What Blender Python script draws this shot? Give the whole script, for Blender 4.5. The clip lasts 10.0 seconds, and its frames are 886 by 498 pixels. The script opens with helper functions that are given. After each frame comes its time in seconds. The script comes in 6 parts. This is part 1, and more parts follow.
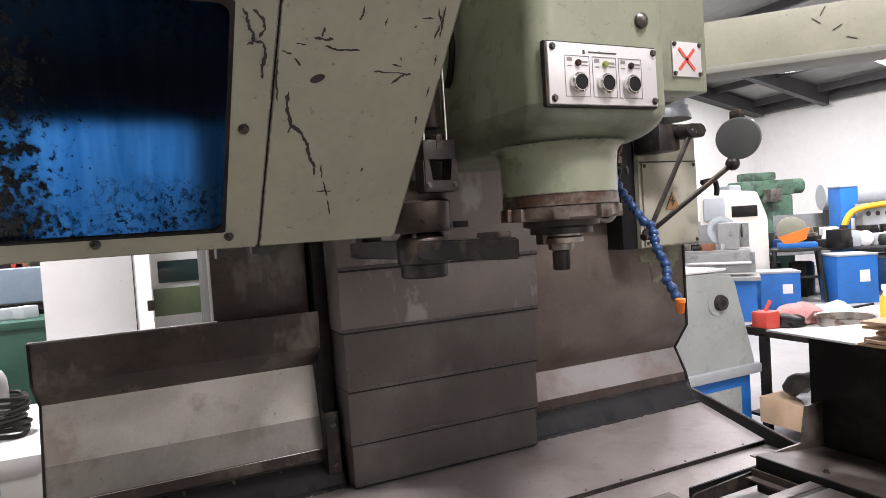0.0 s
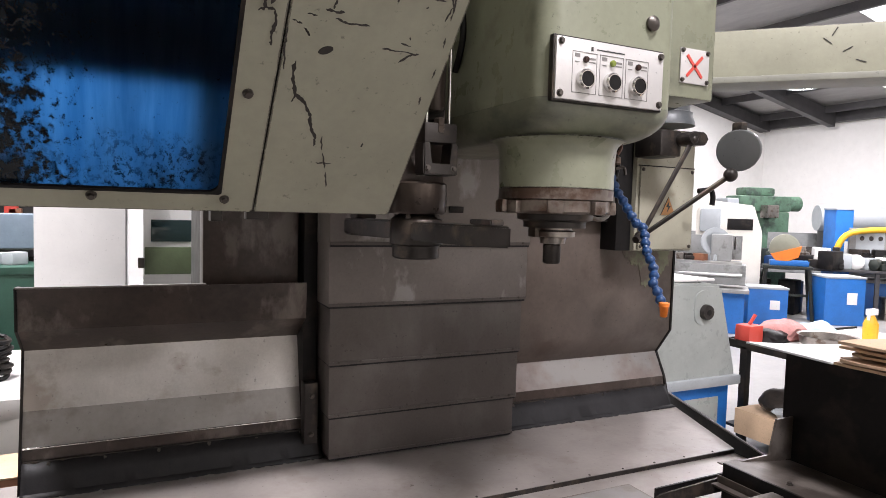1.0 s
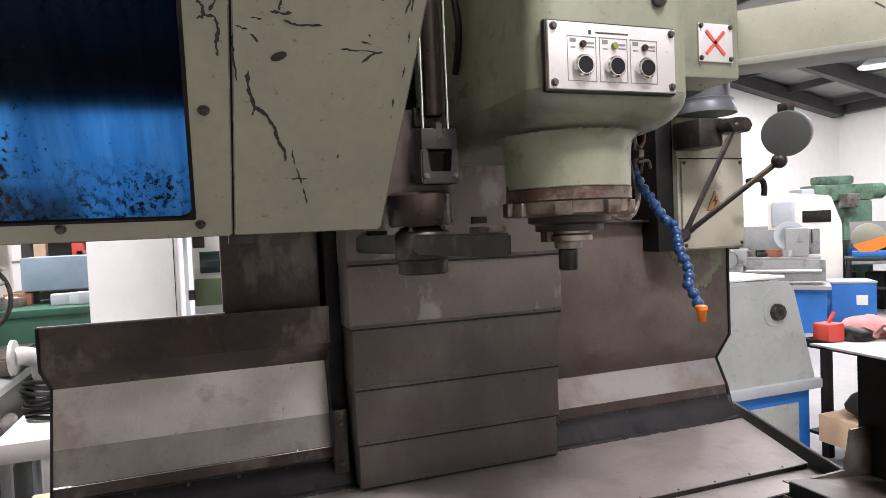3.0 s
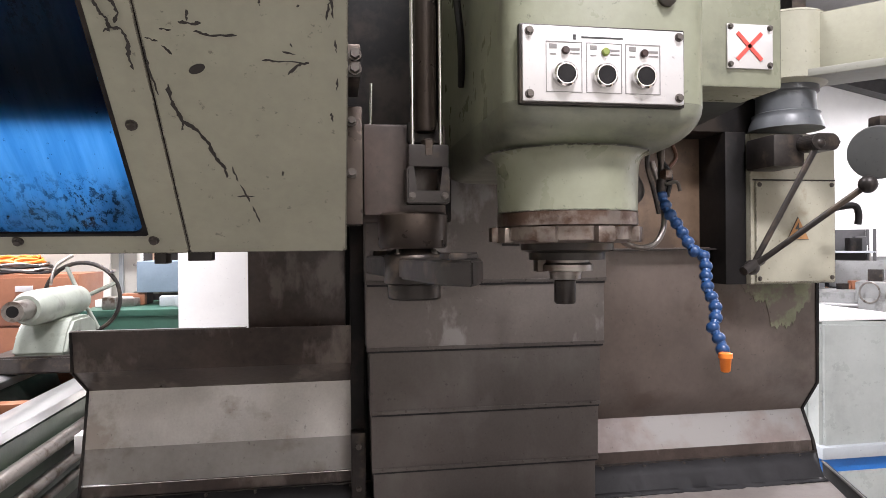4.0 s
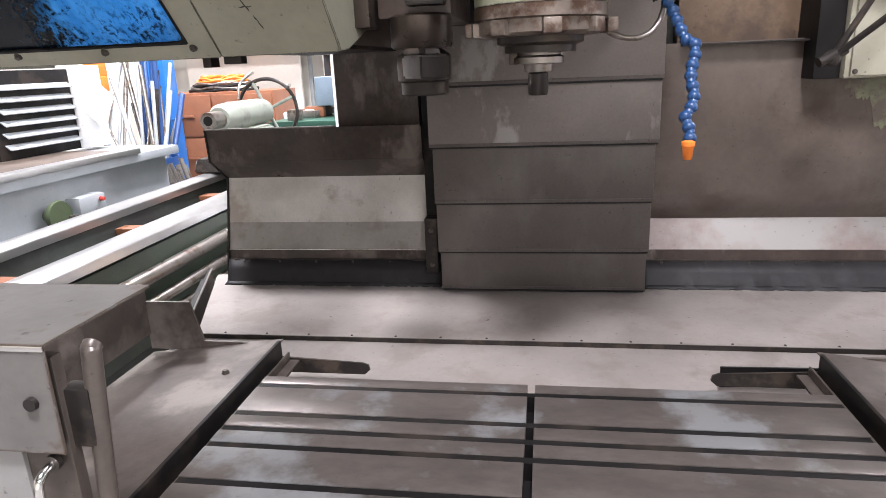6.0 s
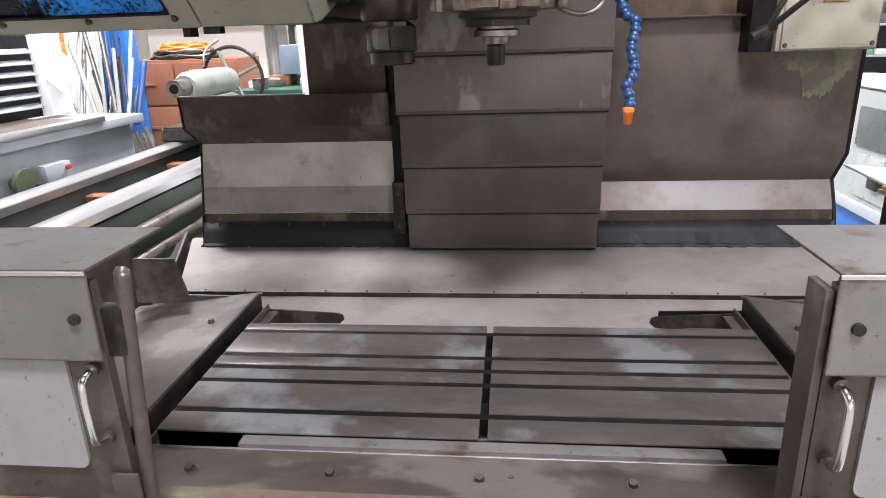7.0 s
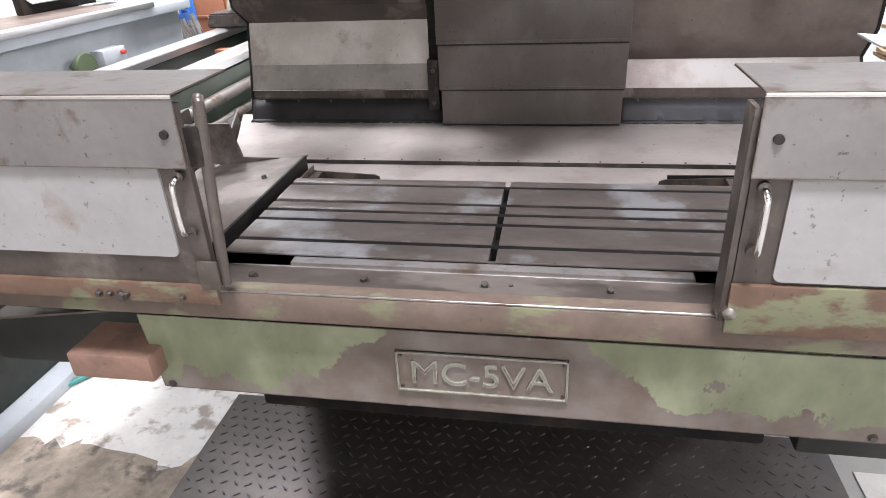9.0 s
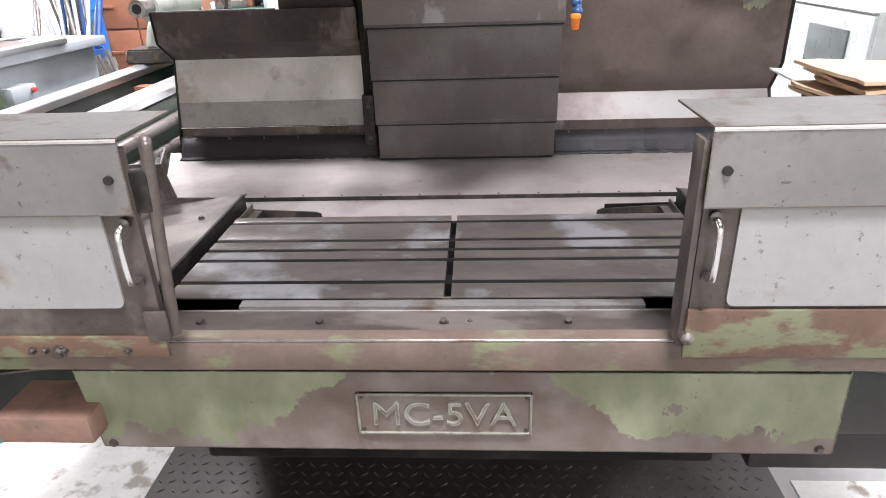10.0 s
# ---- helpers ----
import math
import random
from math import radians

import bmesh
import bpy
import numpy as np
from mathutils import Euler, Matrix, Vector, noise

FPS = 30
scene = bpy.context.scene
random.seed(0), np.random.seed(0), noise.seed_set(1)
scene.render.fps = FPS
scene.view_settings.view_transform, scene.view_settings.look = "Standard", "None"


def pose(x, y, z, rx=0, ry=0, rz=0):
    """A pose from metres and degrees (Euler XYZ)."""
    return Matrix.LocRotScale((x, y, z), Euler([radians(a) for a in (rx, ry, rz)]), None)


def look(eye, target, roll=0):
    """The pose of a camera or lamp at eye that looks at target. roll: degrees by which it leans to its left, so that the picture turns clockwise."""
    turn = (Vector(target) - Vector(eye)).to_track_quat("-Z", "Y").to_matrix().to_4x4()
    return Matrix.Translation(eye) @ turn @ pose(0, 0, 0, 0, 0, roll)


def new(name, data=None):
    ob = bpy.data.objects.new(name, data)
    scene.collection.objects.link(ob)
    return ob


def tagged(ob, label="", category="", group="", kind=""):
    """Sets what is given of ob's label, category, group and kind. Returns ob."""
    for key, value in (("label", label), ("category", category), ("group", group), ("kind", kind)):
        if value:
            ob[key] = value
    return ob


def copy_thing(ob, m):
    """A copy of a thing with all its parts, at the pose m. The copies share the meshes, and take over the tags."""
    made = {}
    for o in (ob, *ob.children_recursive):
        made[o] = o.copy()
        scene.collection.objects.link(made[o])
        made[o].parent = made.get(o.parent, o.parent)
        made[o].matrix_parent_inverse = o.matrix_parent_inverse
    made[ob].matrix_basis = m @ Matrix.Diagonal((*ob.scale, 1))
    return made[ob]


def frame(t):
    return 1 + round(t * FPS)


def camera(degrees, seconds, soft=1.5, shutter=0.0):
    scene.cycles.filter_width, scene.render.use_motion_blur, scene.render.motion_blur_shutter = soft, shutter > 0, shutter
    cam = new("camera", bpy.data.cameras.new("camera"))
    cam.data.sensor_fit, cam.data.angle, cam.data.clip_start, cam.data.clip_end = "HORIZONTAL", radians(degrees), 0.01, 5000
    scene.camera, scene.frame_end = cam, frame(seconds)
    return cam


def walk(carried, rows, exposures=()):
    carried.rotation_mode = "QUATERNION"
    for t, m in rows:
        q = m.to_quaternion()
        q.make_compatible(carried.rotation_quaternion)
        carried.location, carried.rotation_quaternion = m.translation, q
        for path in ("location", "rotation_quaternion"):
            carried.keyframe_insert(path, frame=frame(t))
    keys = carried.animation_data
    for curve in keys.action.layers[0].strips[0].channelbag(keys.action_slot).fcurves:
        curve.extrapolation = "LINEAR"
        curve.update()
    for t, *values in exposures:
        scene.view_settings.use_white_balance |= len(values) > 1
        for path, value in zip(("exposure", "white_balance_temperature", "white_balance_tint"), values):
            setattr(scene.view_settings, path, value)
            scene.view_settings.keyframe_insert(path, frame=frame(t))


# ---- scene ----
cam = camera(69.1, 10.0, soft=0.55)
PATH = [
    (0.0, -0.8491, -0.8101, 1.5664, -25.50, -2.15, 3.72),
    (0.5, -0.8537, -0.8346, 1.5613, -24.84, -1.10, 2.59),
    (1.0, -0.8494, -0.8242, 1.5613, -25.74, -3.42, -1.60),
    (1.5, -0.8442, -0.8243, 1.5609, -23.80, -4.58, -1.09),
    (2.0, -0.8342, -0.8146, 1.5599, -23.56, -3.94, -0.32),
    (2.5, -0.7814, -0.8048, 1.5455, -22.07, -3.01, 1.59),
    (4.0, -0.4039, -0.7615, 1.5583, -9.22, -0.33, 0.49),
    (4.5, -0.2409, -0.7644, 1.5540, -2.02, -2.63, -0.32),
    (5.0, -0.1869, -0.7875, 1.5575, -5.10, -2.83, 1.12),
    (5.5, -0.0376, -0.8174, 1.5565, 5.08, -5.59, -2.03),
    (6.0, 0.0257, -0.9602, 1.5170, 8.66, -16.08, 2.42),
    (6.2, 0.0462, -1.0016, 1.5071, 8.15, -17.74, 2.68),
    (7.3, 0.0400, -1.1484, 1.5335, 3.29, -19.43, 1.98),
    (7.5, 0.0201, -1.1849, 1.5370, 1.35, -20.36, 2.03),
    (8.0, 0.0100, -1.2611, 1.5194, 1.24, -21.16, -0.76),
    (8.2, 0.0191, -1.2988, 1.5156, 4.76, -20.74, 0.73),
    (8.5, 0.0682, -1.3042, 1.5119, 10.02, -21.57, 0.06),
    (9.0, 0.1151, -1.3038, 1.4948, 9.56, -27.39, 2.61),
    (9.5, 0.0879, -1.3026, 1.4941, 6.69, -26.71, 3.31),
    (10.0, 0.0655, -1.2987, 1.5031, 2.84, -24.92, 1.88),
]
walk(cam, [(t, pose(x, y, z, 90 + pitch, roll, yaw)) for t, x, y, z, yaw, pitch, roll in PATH],
     [(0.0, -1.1, 6620, 10), (2.7, -1.1, 6620, 10), (3.8, -0.86, 6540, 10), (4.4, -0.66, 6510, 10), (5.0, -0.5, 6480, 9.5), (6.0, -0.64, 6420, 9), (7.3, -0.88, 6350, 8.5), (8.2, -0.82, 6350, 8.5), (9.0, -0.46, 6350, 8.5), (10.0, -0.40, 6350, 8.5)])

# ---- world and lamps ----
world = bpy.data.worlds.new("world")
world.use_nodes = True
world.node_tree.nodes["Background"].inputs[0].default_value = (0.9, 0.95, 1.0, 1)
world.node_tree.nodes["Background"].inputs[1].default_value = 0.05
scene.world = world


def area_lamp(x, y, z, sx, sy, watts, colour=(1.0, 0.965, 1.035), target=None):
    data = bpy.data.lights.new("ceiling_lamp_light", "AREA")
    data.shape, data.size, data.size_y, data.energy, data.color = "RECTANGLE", sx, sy, watts, colour
    ob = new("ceiling_lamp_light", data)
    ob.matrix_world = look((x, y, z), target or (x, y + 0.001, 0))
    return ob


# lamps added under the roof: a front key and fills around the hall
for lx, ly, lz, size, w in ((0.35, -1.9, 5.5, 0.9, 740), (2.6, -5.6, 5.0, 0.6, 380), (5.6, 4.2, 5.4, 0.7, 640), (-2.0, 1.8, 5.55, 0.7, 680), (-4.2, 4.4, 5.55, 0.7, 800), (-0.8, 5.4, 5.55, 0.7, 850), (9.0, 5.0, 4.6, 0.7, 640), (11.0, 2.4, 4.3, 0.7, 400), (10.6, 8.6, 4.3, 0.7, 330), (6.0, -3.5, 5.3, 0.7, 160)):
    area_lamp(lx, ly, lz, size, size, w)

# ---- materials ----
def nodes_of(name, rough=0.5, metal=0.0):
    m = bpy.data.materials.new(name)
    m.use_nodes = True
    n, l = m.node_tree.nodes, m.node_tree.links
    b = n["Principled BSDF"]
    b.inputs["Roughness"].default_value, b.inputs["Metallic"].default_value = rough, metal
    return m, n, l, b


def noise_ramp(n, l, scale, stops, detail=6, stretch=(1, 1, 1), rough=0.6, offset=(0, 0, 0)):
    tc, mp, tx, rp = (n.new(k) for k in ("ShaderNodeTexCoord", "ShaderNodeMapping", "ShaderNodeTexNoise", "ShaderNodeValToRGB"))
    mp.inputs["Scale"].default_value, mp.inputs["Location"].default_value = stretch, offset
    tx.inputs["Scale"].default_value, tx.inputs["Detail"].default_value, tx.inputs["Roughness"].default_value = scale, detail, rough
    l.new(tc.outputs["Object"], mp.inputs["Vector"])
    l.new(mp.outputs[0], tx.inputs["Vector"])
    l.new(tx.outputs["Fac"], rp.inputs["Fac"])
    e = rp.color_ramp.elements
    while len(e) < len(stops):
        e.new(0.5)
    for el, (p, c) in zip(e, stops):
        el.position = p
        el.color = (*c, 1) if len(c) == 3 else c
    return rp.outputs["Color"], tx.outputs["Fac"]


def mixed(n, l, fac, a, b):
    m = n.new("ShaderNodeMix")
    m.data_type = "RGBA"
    l.new(fac, m.inputs["Factor"])
    for sock, v in ((m.inputs["A"], a), (m.inputs["B"], b)):
        if isinstance(v, tuple):
            sock.default_value = (*v, 1)
        else:
            l.new(v, sock)
    return m.outputs["Result"]


def bumped(n, l, b, height, strength, distance=0.002):
    bp = n.new("ShaderNodeBump")
    bp.inputs["Strength"].default_value, bp.inputs["Distance"].default_value = strength, distance
    l.new(height, bp.inputs["Height"])
    l.new(bp.outputs[0], b.inputs["Normal"])


def edge_wear(n, l, radius=0.005):
    """Mask of chipped paint along the edges of a body, broken up by noise."""
    bv, ge, dt = n.new("ShaderNodeBevel"), n.new("ShaderNodeNewGeometry"), n.new("ShaderNodeVectorMath")
    bv.inputs["Radius"].default_value, bv.samples, dt.operation = radius, 6, "DOT_PRODUCT"
    l.new(bv.outputs[0], dt.inputs[0])
    l.new(ge.outputs["Normal"], dt.inputs[1])
    edge = n.new("ShaderNodeMapRange")
    edge.inputs["From Min"].default_value, edge.inputs["From Max"].default_value = 0.998, 0.93
    edge.inputs["To Min"].default_value, edge.inputs["To Max"].default_value = 0.0, 0.35
    l.new(dt.outputs["Value"], edge.inputs["Value"])
    _, crumb = noise_ramp(n, l, 34, [(0, (0, 0, 0)), (1, (1, 1, 1))], detail=8, rough=0.7, offset=(6, 6, 1))
    sm, out = n.new("ShaderNodeMath"), n.new("ShaderNodeMapRange")
    l.new(crumb, sm.inputs[0])
    l.new(edge.outputs[0], sm.inputs[1])
    out.inputs["From Min"].default_value, out.inputs["From Max"].default_value = 0.74, 0.79
    l.new(sm.outputs[0], out.inputs["Value"])
    return out.outputs[0]


def surface(name, base, vary=0.18, rough=0.5, metal=0.0, scale=6, grain=60, stretch=(1, 1, 1), stain=None, stain_at=0.6, stain_scale=3, stain_stretch=(1, 1, 1), bump=0.15, rough_vary=0.12, sharp=0.06, speck=0.4, chipped=None, gloss=0.5):
    """Two scales of variation over a base colour, and stains or wear with a shape of their own."""
    m, n, l, b = nodes_of(name, rough, metal)
    b.inputs["Specular IOR Level"].default_value = gloss
    lo, hi = tuple(c * (1 - vary) for c in base), tuple(min(1, c * (1 + vary)) for c in base)
    col, _ = noise_ramp(n, l, scale, [(0.3, lo), (0.7, hi)], stretch=stretch)
    fine_lo, fine_hi = (1 - vary * 0.5,) * 3, (1, 1, 1)
    fcol, fine = noise_ramp(n, l, grain, [(0.35, fine_lo), (0.65, fine_hi)], detail=3, stretch=stretch)
    mul = n.new("ShaderNodeMix")
    mul.data_type, mul.blend_type = "RGBA", "MULTIPLY"
    mul.inputs["Factor"].default_value = 1
    l.new(col, mul.inputs["A"])
    l.new(fcol, mul.inputs["B"])
    col = mul.outputs["Result"]
    if stain:
        mask, _ = noise_ramp(n, l, stain_scale, [(stain_at - sharp, (0, 0, 0)), (stain_at + sharp, (1, 1, 1))], detail=9, stretch=stain_stretch, offset=(3, 1, 7))
        col = mixed(n, l, mask, col, stain)
    if speck:
        dot, _ = noise_ramp(n, l, 70, [(0.64, (1, 1, 1)), (0.70, (1 - speck,) * 3)], detail=4, rough=0.7, offset=(9, 4, 2))
        sm = n.new("ShaderNodeMix")
        sm.data_type, sm.blend_type = "RGBA", "MULTIPLY"
        sm.inputs["Factor"].default_value = 1
        l.new(col, sm.inputs["A"])
        l.new(dot, sm.inputs["B"])
        col = sm.outputs["Result"]
    if chipped:
        col = mixed(n, l, edge_wear(n, l), col, chipped)
    l.new(col, b.inputs["Base Color"])
    rr = n.new("ShaderNodeMapRange")
    rr.inputs["To Min"].default_value, rr.inputs["To Max"].default_value = max(0.03, rough - rough_vary), min(1, rough + rough_vary)
    _, f2 = noise_ramp(n, l, scale * 2.3, [(0, (0, 0, 0)), (1, (1, 1, 1))], offset=(5, 5, 5), stretch=stretch)
    l.new(f2, rr.inputs["Value"])
    l.new(rr.outputs[0], b.inputs["Roughness"])
    if bump:
        bumped(n, l, b, fine, bump)
    return m


def plain(name, base, rough=0.5, metal=0.0, glow=0.0):
    m, n, l, b = nodes_of(name, rough, metal)
    b.inputs["Base Color"].default_value = (*base, 1)
    if glow:
        b.inputs["Emission Color"].default_value, b.inputs["Emission Strength"].default_value = (*base, 1), glow
    return m


OLIVE = surface("olive_machine_paint", (0.345, 0.34, 0.262), 0.10, 0.40, stain=(0.05, 0.045, 0.035), stain_at=0.715, stain_scale=11, sharp=0.015, chipped=(0.06, 0.05, 0.04))
HEADGREEN = surface("green_grey_enamel", (0.252, 0.262, 0.188), 0.12, 0.30, stain=(0.13, 0.132, 0.10), stain_at=0.66, stain_scale=9, sharp=0.10, chipped=(0.06, 0.055, 0.045))
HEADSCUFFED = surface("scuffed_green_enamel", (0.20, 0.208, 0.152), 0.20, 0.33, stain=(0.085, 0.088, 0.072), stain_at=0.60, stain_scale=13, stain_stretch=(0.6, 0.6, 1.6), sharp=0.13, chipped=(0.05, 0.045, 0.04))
BROWNSTEEL = surface("oil_stained_steel", (0.098, 0.081, 0.070), 0.28, 0.36, 0.25, scale=9, stain=(0.19, 0.165, 0.145), stain_at=0.58, stain_scale=5, sharp=0.05)
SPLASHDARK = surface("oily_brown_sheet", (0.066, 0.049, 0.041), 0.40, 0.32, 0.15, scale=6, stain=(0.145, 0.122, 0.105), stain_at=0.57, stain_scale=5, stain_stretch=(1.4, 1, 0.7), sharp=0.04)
COVERSTEEL = surface("dull_grey_cover_steel", (0.112, 0.097, 0.089), 0.16, 0.50, 0.25, scale=2.5, grain=120, stain=(0.135, 0.121, 0.112), stain_at=0.58, stain_scale=5, stain_stretch=(1.2, 1, 0.8), sharp=0.09)
COVERPALE = surface("pale_grey_cover_steel", (0.205, 0.181, 0.166), 0.16, 0.50, 0.25, scale=3, grain=120, stain=(0.33, 0.315, 0.30), stain_at=0.565, stain_scale=3.8, stain_stretch=(1.4, 1, 0.75), sharp=0.03)
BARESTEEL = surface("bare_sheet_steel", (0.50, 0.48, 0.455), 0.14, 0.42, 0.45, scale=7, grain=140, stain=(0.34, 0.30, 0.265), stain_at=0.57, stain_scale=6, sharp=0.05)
WAYSTEEL = surface("way_cover_steel", (0.34, 0.305, 0.283), 0.10, 0.33, 0.2, scale=5, stain=(0.28, 0.245, 0.22), stain_at=0.58, stain_scale=8, sharp=0.06, speck=0.6)
TABLESTEEL = surface("ground_table_steel", (0.146, 0.126, 0.114), 0.28, 0.33, 0.5, scale=9, stretch=(0.5, 1, 1), stain=(0.29, 0.292, 0.295), stain_at=0.56, stain_scale=4.5, sharp=0.05, speck=0.3)
WHITEPANEL = surface("rubbed_white_panel", (0.30, 0.293, 0.286), 0.10, 0.5, stain=(0.225, 0.198, 0.172), stain_at=0.66, stain_scale=10, sharp=0.06, speck=0.5)
HOODSTEEL = surface("brushed_hood_steel", (0.195, 0.185, 0.177), 0.16, 0.42, 0.3, scale=5, stain=(0.11, 0.083, 0.065), stain_at=0.625, stain_scale=13, sharp=0.05, speck=0.6, chipped=(0.10, 0.07, 0.05))
RUBBER = surface("black_rubber_sheet", (0.02, 0.019, 0.02), 0.3, 0.55, bump=0.3, gloss=0.3)
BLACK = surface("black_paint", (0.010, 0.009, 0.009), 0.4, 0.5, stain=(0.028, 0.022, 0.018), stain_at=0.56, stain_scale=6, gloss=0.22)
DARKGREEN = surface("dark_green_casting", (0.030, 0.036, 0.030), 0.3, 0.45, gloss=0.35, stain=(0.02, 0.02, 0.018), stain_at=0.55)
DARKSTEEL = surface("blackened_steel", (0.040, 0.035, 0.032), 0.35, 0.38, 0.45, stain=(0.085, 0.066, 0.052), stain_at=0.58, stain_scale=14, gloss=0.35)
DRUM = surface("oiled_dark_drum", (0.060, 0.046, 0.037), 0.3, 0.3, 0.6, stain=(0.05, 0.04, 0.035), stain_at=0.55)
MIDSTEEL = surface("grey_machined_steel", (0.30, 0.275, 0.25), 0.2, 0.32, 0.8, stain=(0.13, 0.095, 0.075), stain_at=0.58, stain_scale=14)
RUSTRING = surface("rust_stained_ring_steel", (0.21, 0.175, 0.15), 0.3, 0.36, 0.6, scale=16, stain=(0.085, 0.05, 0.035), stain_at=0.5, stain_scale=16, sharp=0.05)
CHROME = plain("polished_steel", (0.75, 0.74, 0.72), 0.14, 1.0)
BOLT = plain("bolt_steel", (0.11, 0.098, 0.088), 0.42, 0.8)
CREAM = surface("cream_box_paint", (0.41, 0.395, 0.31), 0.08, 0.4, stain=(0.27, 0.235, 0.165), stain_at=0.62, stain_scale=7, sharp=0.06, chipped=(0.07, 0.06, 0.045))
PLATEWHITE = surface("printed_aluminium_plate", (0.62, 0.60, 0.585), 0.04, 0.35, 0.2)
INK = plain("black_ink", (0.04, 0.04, 0.04), 0.6)
REDINK = plain("red_paint", (0.62, 0.07, 0.05), 0.5)
REDLAMP = plain("red_lens", (0.035, 0.015, 0.012), 0.25)
GREENLAMP = plain("lit_green_lens", (0.20, 0.25, 0.05), 0.25, 0, 0.2)
BLUEHOSE = surface("blue_hose_plastic", (0.016, 0.06, 0.175), 0.2, 0.36)
ORANGE = surface("orange_plastic", (0.85, 0.22, 0.03), 0.1, 0.4)
WARN = surface("worn_warning_orange", (0.42, 0.21, 0.08), 0.2, 0.5)
CONCRETE = surface("workshop_concrete", (0.33, 0.325, 0.315), 0.14, 0.42, scale=1.2, grain=25, stain=(0.30, 0.28, 0.25), stain_at=0.62, stain_scale=1.6)
DIRTFLOOR = surface("oily_dirt", (0.30, 0.25, 0.195), 0.35, 0.8, scale=9, grain=50, stain=(0.10, 0.085, 0.07), stain_at=0.58, stain_scale=9, sharp=0.05, bump=0.5)
WHITEPAINT = surface("scuffed_white_paint", (0.62, 0.60, 0.56), 0.12, 0.55, stain=(0.26, 0.22, 0.175), stain_at=0.58, stain_scale=9, sharp=0.05)
TREAD = surface("dark_tread_plate", (0.072, 0.062, 0.056), 0.25, 0.36, 0.5)
WALLWHITE = surface("white_wall_panel", (0.83, 0.82, 0.80), 0.03, 0.6)
WALLCREAM = surface("cream_wall", (0.78, 0.75, 0.68), 0.04, 0.6)
ROOF = surface("roof_sheet", (0.36, 0.35, 0.345), 0.12, 0.5, stretch=(1, 0.2, 1))
BEAMDARK = surface("dark_roof_steel", (0.06, 0.058, 0.06), 0.2, 0.5)
MINT = surface("pale_grey_green_enamel", (0.40, 0.425, 0.405), 0.07, 0.3, stain=(0.32, 0.335, 0.32), stain_at=0.62)
MACHGREY = surface("light_machine_grey", (0.42, 0.45, 0.47), 0.07, 0.4)
MACHGREEN = surface("machine_green", (0.16, 0.33, 0.19), 0.15, 0.4)
BLUE = surface("blue_enamel", (0.02, 0.16, 0.52), 0.12, 0.35)
NAVY = surface("navy_enamel", (0.015, 0.06, 0.20), 0.15, 0.4)
YELLOW = surface("yellow_enamel", (0.80, 0.45, 0.03), 0.1, 0.4)
RUST = surface("brown_cabinet_paint", (0.28, 0.115, 0.06), 0.12, 0.45)
CARD = surface("corrugated_cardboard", (0.62, 0.44, 0.29), 0.12, 0.8, grain=120)
WAYBRIGHT = surface("ground_way_steel", (0.58, 0.58, 0.575), 0.05, 0.30, 0.9, grain=12, speck=0, bump=0.0, rough_vary=0.04)
PINK = surface("pink_rag", (0.62, 0.30, 0.28), 0.3, 0.9)
PALEBLUE = surface("pale_blue_cloth", (0.52, 0.66, 0.74), 0.15, 0.9)
OLIVEDARK = surface("dark_olive_door", (0.10, 0.13, 0.07), 0.15, 0.4)
GLOW = plain("lamp_face", (1.0, 0.98, 0.94), 0.5, 0, 14)
SKYGLOW = plain("skylight_sheet", (0.95, 0.97, 1.0), 0.5, 0, 2.5)


